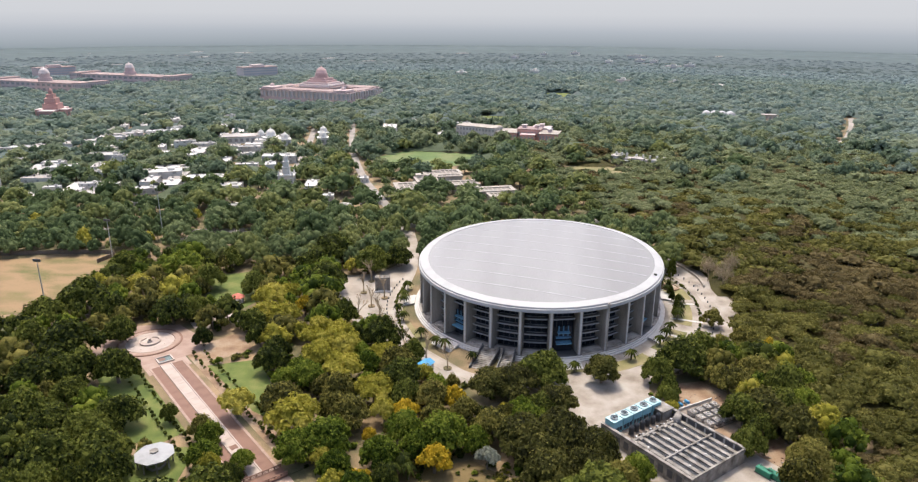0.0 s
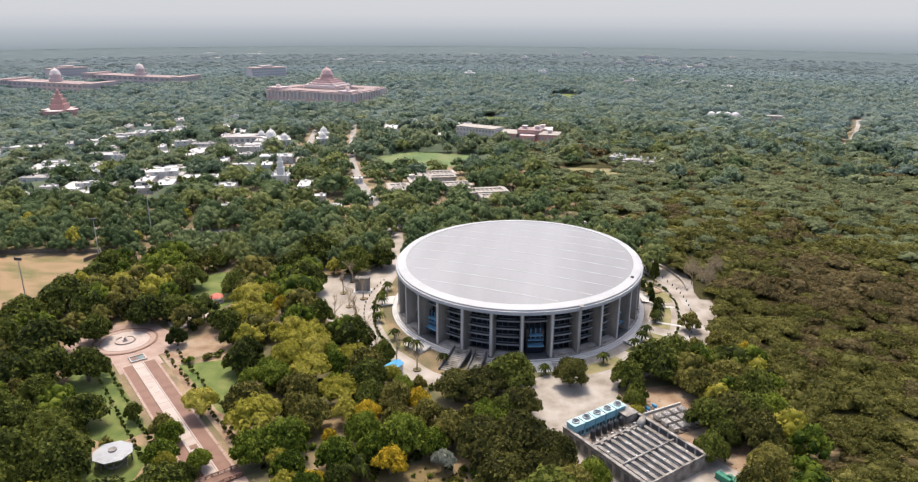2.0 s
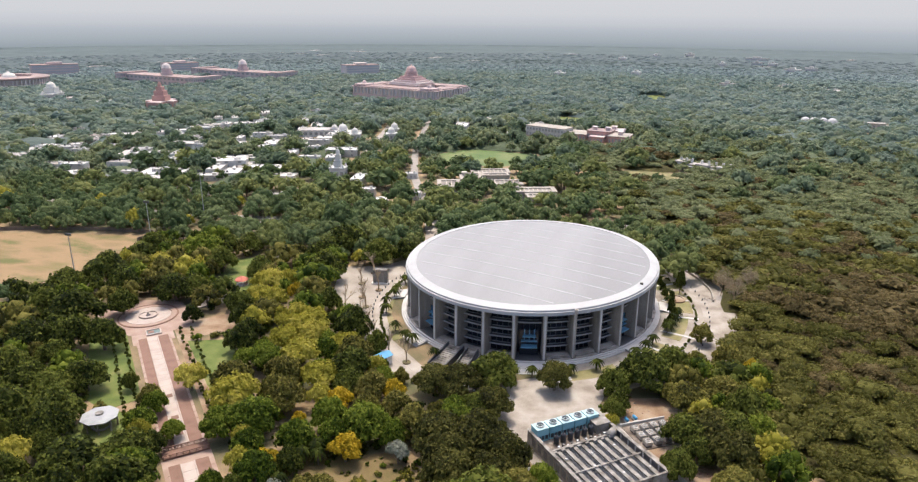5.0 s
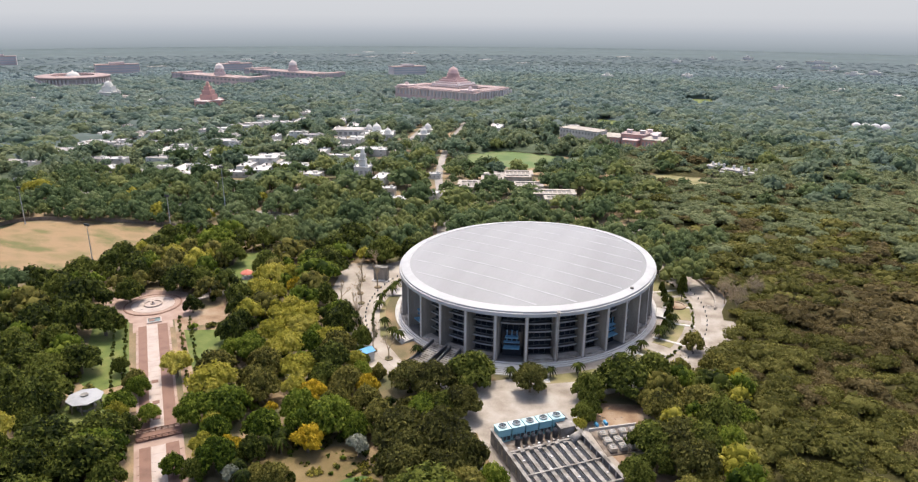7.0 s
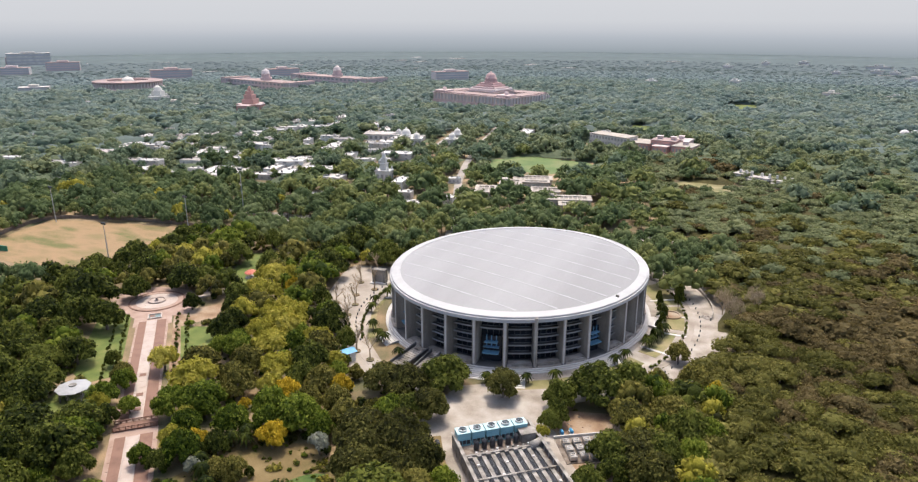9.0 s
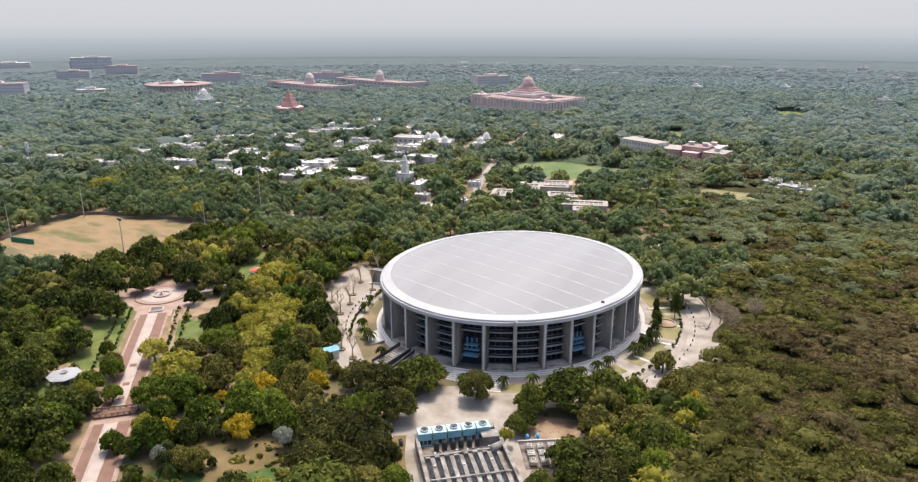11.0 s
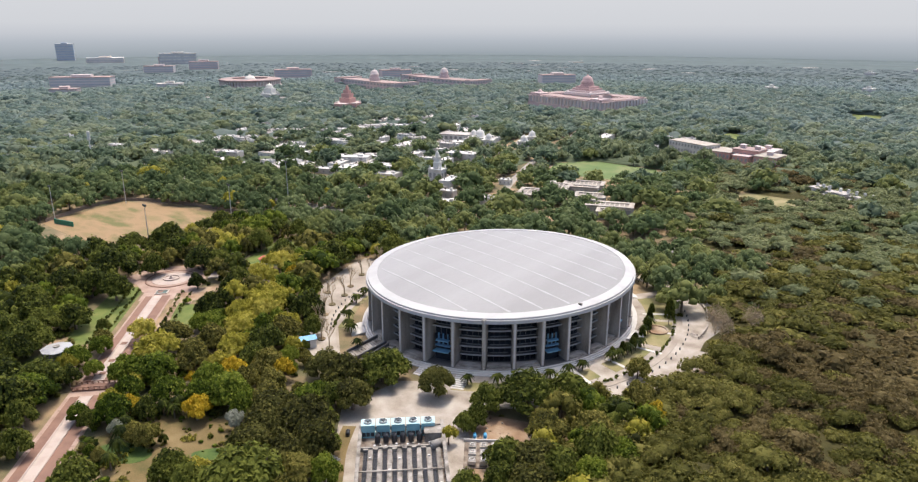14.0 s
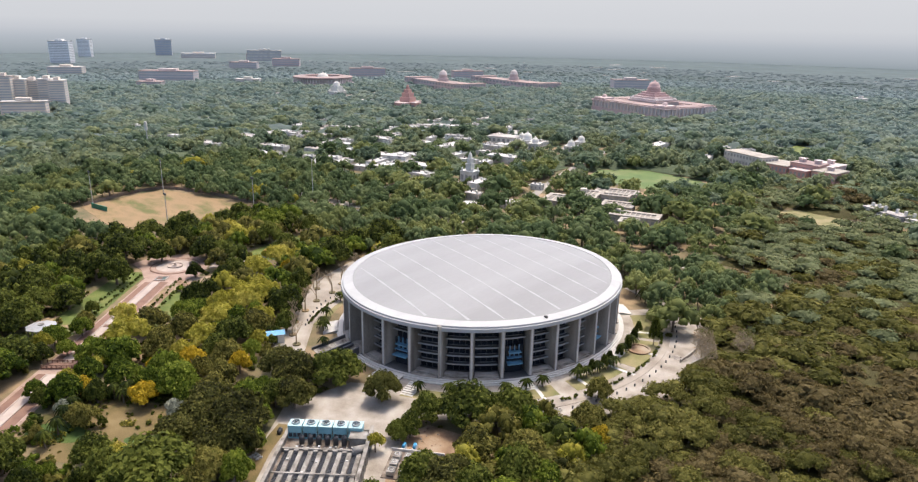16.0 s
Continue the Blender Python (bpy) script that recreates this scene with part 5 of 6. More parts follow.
for i, (x, y, w, d, h, mat) in enumerate(((-1058, 347, 91, 30, 18, S2), (-971, 280, 37, 23, 8, S1), (-1598, 840, 87, 30, 20, S1), (-1297, 257, 59, 26, 15, TAN), (-1585, 836, 90, 30, 30, PALE), (-494, 908, 62, 26, 17, S2),
                                          (-1331, 747, 63, 26, 20, S1), (-960, 700, 70, 24, 18, S1), (-820, 840, 60, 24, 16, S1), (-1785, 744, 90, 30, 16, TAN), (-1300, 620, 60, 26, 16, S2), (-955, 439, 40, 23, 7, PALE))):
    far_block("office_block", ("red" if mat in (S1, RS) else "pale") + " low office block among the trees", x, y, 48 + 3 * (i % 5), w, d, h, mat, 8, 4, "office blocks")
FAR_SHEDS = [(-85, 1508, 19), (70, 1759, 24), (224, 1622, 54), (207, 1437, 22), (237, 1413, 17), (251, 1235, 31), (292, 1287, 21), (115, 874, 20), (190, 850, 20), (-26, 1051, 16), (-152, 986, 18), (133, 1378, 14), (-14, 1683, 18)]
for x, y, front in FAR_SHEDS:
    far_block("far_shed", "long low white hall far off between the trees", x, y, -25, front, 9, 8, M["tower_white"], 8, 1, "white halls")
for i in range(64):
    a, d = radians(r.triangular(-70, 36, -40)), r.uniform(600, 1900)
    x, y = d * math.sin(a), d * math.cos(a)
    if any(abs(x - p) < q + 10 and abs(y - s) < q + 10 for p, s, q in LANDMARKS):
        continue
    ob = copy_thing(models_house[i % 6], pose(x, y, 0, 0, 0, r.uniform(0, 90)) @ Matrix.Diagonal((r.uniform(1.2, 2.4), r.uniform(1.0, 1.8), r.uniform(0.6, 0.95), 1)) @ UNIT(models_house[i % 6]))
    LANDMARKS.append((x, y, 12))

# masts and floodlights
for x, y, h in ((-174, -35, 19), (-180, 14, 19), (-258, -2, 19), (-250, -44, 19), (-178, 50, 26)):
    ob = thing("floodlight_mast", "tall grey steel floodlight mast beside the pitch", "mast", "floodlight masts", at=(x, y, 0))
    bm = bmesh.new()
    cyl(bm, 0.28, 0.12, -0.2, h, 8)
    part("pole", bm, M["steel"], ob)
    part("lamp_frame", boxes((-1.4, 1.4, -0.15, 0.15, h - 0.8, h + 0.2)), M["dark"], ob)
wt = thing("water_tower", "slim white cylindrical tank on a thin grey mast", "water tower", at=(-394, 44, 0))
bm = bmesh.new()
cyl(bm, 0.55, 0.4, -0.2, 17.2, 10)
part("mast", bm, M["steel"], wt, "thin grey steel mast")
part("tank", lathe(bmesh.new(), [(0.4, 16.8), (1.15, 17.2), (1.15, 23.4), (0.9, 23.9), (0, 24.1)], 16), M["tower_white"], wt)
fence = solid("fence", ribbon([(-252, -48), (-264, 1), (-192, 24), (-186, 12)], 0.3, -0.1, 1.8), M["bark"], "dark fence round the sports pitch", "fence", "structure")
stand = solid("screen", ribbon([(-246, -46), (-232, -43)], 0.4, -0.1, 2.6), M["green_paint"], "green cloth screen beside the pitch", "screen", "structure")

# glowing backdrop beyond the last woods: haze and sky brightness as a height ramp
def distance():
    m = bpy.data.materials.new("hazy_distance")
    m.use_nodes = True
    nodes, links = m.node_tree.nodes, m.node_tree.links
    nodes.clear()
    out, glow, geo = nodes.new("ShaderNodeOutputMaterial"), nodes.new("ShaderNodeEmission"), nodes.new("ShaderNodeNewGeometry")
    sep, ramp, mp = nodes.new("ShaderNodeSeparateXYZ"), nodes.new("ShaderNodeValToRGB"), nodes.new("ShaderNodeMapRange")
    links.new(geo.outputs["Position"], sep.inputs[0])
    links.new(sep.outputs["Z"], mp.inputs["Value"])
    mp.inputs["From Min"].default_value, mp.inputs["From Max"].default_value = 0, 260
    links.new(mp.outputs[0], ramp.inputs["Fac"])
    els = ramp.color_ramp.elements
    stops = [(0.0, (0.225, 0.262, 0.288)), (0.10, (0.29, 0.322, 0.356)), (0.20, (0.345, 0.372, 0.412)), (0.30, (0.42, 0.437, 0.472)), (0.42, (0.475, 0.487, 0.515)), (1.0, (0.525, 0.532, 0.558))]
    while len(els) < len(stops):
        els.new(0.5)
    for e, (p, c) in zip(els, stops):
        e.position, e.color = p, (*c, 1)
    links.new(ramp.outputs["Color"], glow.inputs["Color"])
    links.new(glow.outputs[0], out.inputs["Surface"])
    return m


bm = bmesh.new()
# leans outward so that it casts no shadow on the woods
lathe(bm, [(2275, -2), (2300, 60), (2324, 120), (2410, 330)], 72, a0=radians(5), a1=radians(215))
solid("backdrop", bm, distance(), "glowing wall of pale sky fading down into blue-grey haze", "backdrop", "structure")

# ---- garden walk with the fountain ----
walk_at = pose(-85.8, -89.5, 0, 0, 0, -43.8)
base = solid("pavement_walk", boxes((-40, -29, -6.9, 5.5, -0.2, 0.08), (-29, 36.0, -5.9, 4.4, -0.2, 0.08), m=walk_at), M["pink"], "wide pink stone garden walk", "pavement", "structure")
lower = solid("pavement_walk_lower", boxes((36.0, 150.0, -6.4, 4.8, -0.4, 0.07), m=walk_at), M["pink"], "pink stone walk beyond the small bridge", "pavement", "structure")


def bed(name, x0, x1, y0, y1, mat, label, z=0.13):
    bm = boxes((x0, x1, y0, y1, 0.0, z), m=walk_at)
    return solid(name, bm, mat, label, "flower bed", "structure")


bed("bed_west", -33, 33.2, -5.2, -2.7, M["brown_stone"], "long red-brown sunken bed along the walk")
bed("bed_east", -33, 33.2, 0.7, 3.7, M["brown_stone"], "long red-brown sunken bed along the walk")
bed("bed_west_lower", 41, 150, -5.2, -2.7, M["brown_stone"], "long red-brown sunken bed along the walk")
bed("bed_east_lower", 41, 150, 0.7, 3.7, M["brown_stone"], "long red-brown sunken bed along the walk")
# pale slabs of the dry channel, with kerbs
slab_mesh = new_mesh(boxes((-1.72, 1.72, -1.3, 1.3, 0.0, 0.12)), "channel_slab", M["pale_stone"])
plate_mesh = new_mesh(boxes((-1.68, 1.68, -0.33, 0.33, 0.0, 0.10)), "paving_slab", M["pink"])
kerb_mesh = new_mesh(boxes((-1.7, 1.7, -0.16, 0.16, 0.0, 0.28)), "kerb_stone", M["pale_stone"])
for host, x0, count in ((base, -31.5, 19), (lower, 43.0, 26)):
    for i in range(count):
        x = x0 + 3.5 * i
        for mesh, y, name in ((slab_mesh, -1.0, "channel_slab"), (plate_mesh, -5.54, "paving_slab"), (plate_mesh, 4.05, "paving_slab"), (kerb_mesh, -2.48, "kerb_stone"), (kerb_mesh, 0.48, "kerb_stone")):
            ob = new(name, mesh)
            ob.parent = host
            ob.matrix_basis = walk_at @ pose(x, y, 0.06)
for x in (-37, 8, 20, 28):
    ob = solid("spout_grate", boxes((x - 0.9, x + 0.9, -1.9, -0.1, 0.1, 0.24), m=walk_at), M["brown_stone"], "small square basin in the dry channel", "basin")
pool = thing("pool_basin", "small rectangular stone pool at the head of the channel", "pool")
part("rim", boxes((-38.6, -34.4, -2.6, -2.2, 0, 0.5), (-38.6, -34.4, 1.7, 2.1, 0, 0.5), (-38.6, -38.2, -2.2, 1.7, 0, 0.5), (-34.8, -34.4, -2.2, 1.7, 0, 0.5), m=walk_at), M["pale_stone"], pool)
part("water", boxes((-38.2, -34.8, -2.2, 1.7, 0, 0.22), m=walk_at), M["water"], pool)
# bridge over a dry channel
bridge = thing("garden_bridge", "low red-brown bridge with rails across the walk", "bridge")
part("deck", boxes((34.6, 38.2, -5.9, 4.6, 0.0, 0.5), m=walk_at), M["brown_stone"], bridge)
for x in (34.6, 38.0):
    bm = boxes((x, x + 0.2, -5.9, 4.6, 1.15, 1.35), (x + 0.02, x + 0.16, -5.9, 4.6, 0.75, 0.85), m=walk_at)
    part("rail", bm, M["brown_stone"], bridge)
    for k in range(8):
        part("post", boxes((x - 0.03, x + 0.23, -5.9 + 1.46 * k, -5.68 + 1.46 * k, 0.5, 1.4), m=walk_at), M["brown_stone"], bridge)
solid("stream_bed", boxes((35.2, 38.0, -40, 30, -0.1, 0.10), m=walk_at), M["soil"], "dark dry stream bed under the bridge", "ground", "structure")

# fountain square
solid("pavement_square", prism([(-138, -66), (-143, -51), (-134, -43), (-121, -40), (-109, -48), (-104, -57), (-110, -64), (-118, -69), (-128, -66)], -0.2, 0.10), M["pink"], "pink stone square round the fountain", "pavement", "structure")
solid("pavement_terrace", prism([(-112, -45), (-106, -37), (-100, -35), (-102, -29), (-110, -30), (-119, -37)], -0.2, 0.35), M["pale_stone"], "pale curved terrace beside the square", "pavement", "structure")
fountain = thing("fountain", "round dry stone fountain with low rings", "fountain", at=(-123.2, -54.1, 0))
part("outer_ring", lathe(bmesh.new(), [(9.8, 0.0), (9.8, 0.32), (9.2, 0.32), (9.2, 0.2), (7.4, 0.2), (7.4, 0.0)], 64), M["brown_stone"], fountain)
part("ring_paving", lathe(bmesh.new(), [(9.2, 0.24), (7.5, 0.24), (7.5, 0.0)], 64), M["pink"], fountain)
part("floor", lathe(bmesh.new(), [(7.3, 0.0), (7.3, 0.22), (0, 0.22)], 64), M["pale_stone"], fountain)
part("basin", lathe(bmesh.new(), [(3.1, 0.2), (3.1, 0.75), (2.8, 0.75), (2.8, 0.4), (0, 0.4)], 48), M["pale_stone"], fountain)
part("pedestal", lathe(bmesh.new(), [(0.9, 0.4), (0.8, 0.7), (0.35, 0.8), (0.3, 1.5), (0.8, 1.7), (0.85, 1.8), (0, 1.65)], 24), M["pale_stone"], fountain)
for k in range(8):
    a = 2 * math.pi * k / 8
    part("nozzle", boxes((5 * math.cos(a) - 0.15, 5 * math.cos(a) + 0.15, 5 * math.sin(a) - 0.15, 5 * math.sin(a) + 0.15, 0.2, 0.34)), M["pale_stone"], fountain)

# clipped shrubs along the walk
v, f = crown(900, 4, 60, 0.22, 0.8, 1, 0.5, 0.1, 0.5)
shrub_mesh = tri_mesh("shrub", v * np.array([0.75, 0.75, 1.3]), f, [M["leaf_deep"]])
rows = [(-9.0, -38, 30), (-12.2, -36, 26), (7.6, -34, 34), (10.8, -34, 34)]
for y, x0, x1 in rows:
    x = x0
    while x < x1:
        ob = tagged(new("shrub", shrub_mesh), "small clipped dark green shrub beside the walk", "shrub", "shrubs along the walk")
        k = random.uniform(0.7, 1.25)
        ob.matrix_basis = walk_at @ pose(x, y + random.uniform(-0.3, 0.3), 0.02, 0, 0, random.uniform(0, 360)) @ Matrix.Diagonal((k, k, k, 1))
        x += random.uniform(1.9, 3.0)
solid("soil_strip", boxes((-36, 34, 6.0, 13.0, -0.1, 0.045), m=walk_at), M["sand"], "sandy strip planted with shrubs", "ground", "structure")

# small garden buildings
hut = thing("pavilion", "small open pavilion with a red tiled roof", "pavilion", at=(-109.5, -19, 0))
part("floor", lathe(bmesh.new(), [(2.4, 0), (2.4, 0.3), (0, 0.3)], 8), M["slab"], hut)
part("roof", lathe(bmesh.new(), [(2.3, 2.25), (2.7, 2.15), (2.6, 2.35), (1.3, 3.1), (0.2, 3.5), (0, 3.9)], 8), M["red"], hut)
for k in range(8):
    a = 2 * math.pi * k / 8
    part("post", boxes((2.0 * math.cos(a) - 0.1, 2.0 * math.cos(a) + 0.1, 2.0 * math.sin(a) - 0.1, 2.0 * math.sin(a) + 0.1, 0.3, 2.25)), M["white"], hut)
shelter = thing("shelter", "pale grey octagonal garden shelter with a flat roof", "shelter", at=(-87, -113, 0), turn=12)
part("roof", lathe(bmesh.new(), [(4.5, 3.0), (4.6, 3.3), (1.2, 3.75), (0.9, 3.75)], 8), M["band"], shelter)
part("roof_cap", lathe(bmesh.new(), [(1.0, 3.7), (1.0, 4.1), (0, 4.3)], 8), M["concrete"], shelter)
for k in range(8):
    a = 2 * math.pi * (k + 0.5) / 8
    part("post", boxes((3.8 * math.cos(a) - 0.15, 3.8 * math.cos(a) + 0.15, 3.8 * math.sin(a) - 0.15, 3.8 * math.sin(a) + 0.15, 0, 3.05)), M["concrete"], shelter)
part("bench", lathe(bmesh.new(), [(2.4, 0), (2.4, 0.45), (1.9, 0.45), (1.9, 0)], 8), M["concrete"], shelter)
gate = thing("memorial_gate", "square grey stone gate with a dark panel", "gate", at=(-59.5, -0.2, 0.1), turn=10)
part("pier", boxes((-2.8, -1.7, -1.2, 1.2, 0, 4.6)), M["concrete"], gate)
part("pier", boxes((1.7, 2.8, -1.2, 1.2, 0, 4.6)), M["concrete"], gate)
part("lintel", boxes((-2.8, 2.8, -1.2, 1.2, 4.6, 5.6)), M["concrete"], gate)
part("panel", boxes((-1.7, 1.7, -0.5, 0.5, 0, 4.6)), M["fin"], gate)
part("step", boxes((-3.4, 3.4, -2.4, 2.0, 0, 0.3)), M["slab"], gate)
kiosk = thing("kiosk", "small kiosk with a bright blue roof", "kiosk", at=(-32.5, -61.5, 0.05), turn=62)
kiosk.scale = (1.2, 1.5, 1.45)
part("wall", boxes((-2.2, 2.2, -1.0, 1.0, 0, 2.1)), M["wall_white"], kiosk)
bm = bmesh.new()
r = [bm.verts.new(p) for p in ((-2.5, -1.3, 2.1), (2.5, -1.3, 2.1), (2.5, 1.3, 2.1), (-2.5, 1.3, 2.1), (-2.4, 0, 2.7), (2.4, 0, 2.7))]
for q in ((0, 1, 5, 4), (2, 3, 4, 5), (1, 2, 5), (3, 0, 4), (3, 2, 1, 0)):
    bm.faces.new([r[k] for k in q])
part("roof", bm, M["bright_blue"], kiosk)
part("door", boxes((-0.5, 0.5, -1.06, -1.0, 0, 1.9)), M["dark"], kiosk)
for (x, y, turn) in ((56, -34, 20), (69, -46, 40)):
    shed = thing("shed", "small brown shed with a sheet roof", "shed", at=(x, y, 0), turn=turn)
    part("wall", boxes((-2, 2, -1.6, 1.6, 0, 2.2)), M["brown_stone"], shed)
    part("roof", boxes((-2.3, 2.3, -1.9, 1.9, 2.2, 2.35)), M["concrete"], shed)

# stadium gardens
def wedge(name, a0, a1, r0, r1, mat, label, z):
    bm = bmesh.new()
    a0, a1 = radians(a0), radians(a1)
    arc_block(bm, a0, a1, r0, r1, -0.1, z, 16)
    return solid(name, bm, mat, label, "lawn", "structure")


for name, a0, a1, r0, r1 in (("lawn_ring_a", -18, 4, 51.5, 58), ("lawn_ring_b", 7, 28, 51.5, 60), ("lawn_ring_c", 30, 50, 51.5, 61), ("lawn_ring_d", -44, -24, 51.5, 57.5), ("lawn_ring_e", -70, -50, 52, 57), ("lawn_ring_f", 172, 206, 51.5, 54.5), ("lawn_ring_g", 208, 232, 51.5, 56.5)):
    wedge(name, a0, a1, r0, r1, M["dry_lawn"], "dry yellow-green lawn beside the stadium plinth", 0.09)
wedge("pavement_ring", -75, 55, 48.0, 66, M["yard"], "pale paving round the stadium", 0.04)["category"] = "pavement"
kerb = bmesh.new()
arc_block(kerb, radians(-52), radians(56), 61.6, 63.4, -0.1, 0.2, 40)
solid("path_ring", kerb, M["paving"], "pale kerbed footpath curving round the lawns", "path", "structure")
for a in range(-30, 50, 16):
    bm = bmesh.new()
    arc_block(bm, radians(a), radians(a + 1.2), 50.2, 62, 0.0, 0.16, 2)
    solid("path_cross", bm, M["slab"], "narrow pale path across the lawns", "path", "structure")
bm = bmesh.new()
lathe(bm, [(3.7, 0.05), (3.7, 0.5), (3.0, 0.5), (3.0, 0.2), (0, 0.3)], 24)
ob = solid("flower_ring", bm, M["sand"], "round sandy stone-edged flower bed in the lawn", "flower bed")
ob.matrix_basis = pose(50.7, 18.4, 0.05)
bm = ribbon([(28, 64), (44, 60), (56, 48), (63, 32), (64, 20)], 0.5, -0.1, 1.1)
solid("wall_east", bm, M["fin"], "low dark retaining wall beside the drive", "wall", "structure")
hedge = [crown(910 + i, 4, 60, 0.22, 0.8, 1, 0.5, 0.1, 0.5) for i in range(2)]
spots = []
for k in range(150):
    a = radians(-28 + 0.52 * k)
    if k % 2 or noise.noise(Vector((k / 5, 0, 4))) < -0.1:
        continue
    x, y, _ = bend(a, 60.6 + random.uniform(-0.3, 0.3), 0)
    spots.append((x, y, random.uniform(0.35, 0.8), random.uniform(0.6, 1.3), random.uniform(0, 6), k % 2, 0))
for k in range(0, 110, 2):
    a = radians(172 + 0.55 * k)
    x, y, _ = bend(a, 54.9 + random.uniform(-0.3, 0.3) + max(0, k - 60) * 0.05, 0)
    spots.append((x, y, random.uniform(0.35, 0.8), random.uniform(0.6, 1.4), random.uniform(0, 6), k // 2 % 2, 0))
scatter("hedge", spots, hedge, [M["leaf_deep"], M["bark"]], "uneven dark green hedge edging the lawns", "hedge")
post = new_mesh(boxes((-0.16, 0.16, -0.16, 0.16, 0, 0.85)), "bollard", M["dark"])
for k in range(46):
    if k < 26:
        x, y, _ = bend(radians(-46 + 3.6 * k), 65.4, 0)
    else:
        x, y, _ = bend(radians(168 + 3.4 * (k - 26)), 58.4, 0)
    ob = tagged(new("bollard", post), "short dark bollard beside the drive", "bollard", "bollards")
    ob.matrix_basis = pose(x, y, 0.05)


# palms
def palm_model(seed, h):
    r = random.Random(seed)
    bm = bmesh.new()
    cyl(bm, 0.22, 0.13, -0.2, h, 8)
    stem = new_mesh(bm, "trunk", M["bark"])
    fr = []
    for i in range(16):
        bm = bmesh.new()
        a, lift = 2 * math.pi * i / 16 + r.uniform(-0.15, 0.15), r.uniform(0.1, 0.9)
        prev = None
        for j in range(6):
            t = j / 5
            d = 2.3 * t
            p = Vector((math.cos(a) * d, math.sin(a) * d, h + lift * 1.6 * t - 2.4 * t * t))
            w = 0.34 * math.sin(math.pi * min(1, t * 0.85 + 0.15)) + 0.03
            s = Vector((-math.sin(a), math.cos(a), 0)) * w
            row = [bm.verts.new((p - s + Vector((0, 0, -0.15)))[:]), bm.verts.new(p[:]), bm.verts.new((p + s + Vector((0, 0, -0.15)))[:])]
            if prev:
                bm.faces.new((prev[0], row[0], row[1], prev[1]))
                bm.faces.new((prev[1], row[1], row[2], prev[2]))
            prev = row
        fr.append(new_mesh(bm, "frond", M["leaf_deep"]))
    return stem, fr


palm_first = None
PALMS = [(-27, 5.2), (-33, 4.6), (-14, 4.8), (-10, 4.4), (-5, 5.0), (0, 4.6), (3, 4.4), (14, 4.6), (22, 4.8), (-40, 4.4), (-57, 4.6), (-66, 4.2), (-78, 4.4), (-92, 4.4), (-122, 5.0), (-126, 4.6), (-134, 4.8), (-110, 4.4), (-150, 4.8), (-158, 4.4), (-166, 4.8), (-172, 4.4), (178, 4.6)]
for i, (a, h) in enumerate(PALMS):
    x, y, _ = bend(radians(a), 51.8 + (i * 0.37) % 2.4, 0)
    m = pose(x, y, 0.1, 0, 0, 40 * i)
    if palm_first is None:
        palm_first = thing("palm", "small palm with arching green fronds beside the stadium", "palm", "palms round the stadium")
        stem, fronds = palm_model(3, 3.4)
        part("trunk", stem, None, palm_first)
        for q in fronds:
            part("frond", q, None, palm_first)
        palm_first.matrix_basis = m
    else:
        k = h / 4.6
        copy_thing(palm_first, m @ Matrix.Diagonal((k, k, k, 1)))
for i, (x, y, k) in enumerate(((32, 54.5, 1.7), (-29, -108, 1.2), (-31, -111, 1.1), (-27.5, -110, 1.0), (-31, -121, 1.1), (-27, -124, 1.2), (-35, -117, 1.0), (-23, -127, 1.1), (-38, -114, 1.0), (-19, -131, 1.1))):
    copy_thing(palm_first, pose(x, y, 0, 0, 0, 77 * i) @ Matrix.Diagonal((k, k, k * 1.2, 1)))


# leafless trees with planters on the forecourt
def bare_tree(seed, h):
    r = random.Random(seed)
    bm = bmesh.new()

    def limb(a, b, ra, rb):
        d = b - a
        bmesh.ops.create_cone(bm, cap_ends=True, segments=5, radius1=ra, radius2=rb, depth=d.length, matrix=Matrix.Translation((a + b) / 2) @ d.to_track_quat("Z", "Y").to_matrix().to_4x4())

    def grow(a, way, length, rad, depth):
        b = a + way * length
        limb(a, b, rad, rad * 0.65)
        if depth:
            for k in range(3 if depth > 1 else 4):
                w = (way + Vector((r.uniform(-1, 1), r.uniform(-1, 1), r.uniform(-0.1, 0.7))) * 0.75).normalized()
                grow(a.lerp(b, r.uniform(0.6, 1.0)), w, length * r.uniform(0.55, 0.75), rad * 0.55, depth - 1)

    grow(Vector((0, 0, -0.2)), Vector((0, 0, 1)), h * 0.38, 0.03 * h, 4)
    return new_mesh(bm, "branches", M["bare"])


M["bare"] = material("pale_dry_branches", [(0.3, (0.24, 0.175, 0.105)), (0.7, (0.38, 0.29, 0.185))], 0.8, 5, 0.9)
bare = [bare_tree(i, 1.0 * h) for i, h in ((1, 9.0), (2, 8.0), (3, 7.5))]
ring_mesh = new_mesh(lathe(bmesh.new(), [(1.1, 0), (1.1, 0.3), (0.9, 0.3), (0.9, 0.22), (0, 0.25)], 16), "planter", M["soil"])
DRIVE_TREES = [(67, 27.5), (77, 34), (71, 21)]
BARE_SPOTS = [(-57, -8), (-60, -16), (-55, -24), (-52, -33), (-47, -41), (-41, -49), (-33, -55), (-62, -26), (-66, 8), (-26, -58), (-66, -4)]
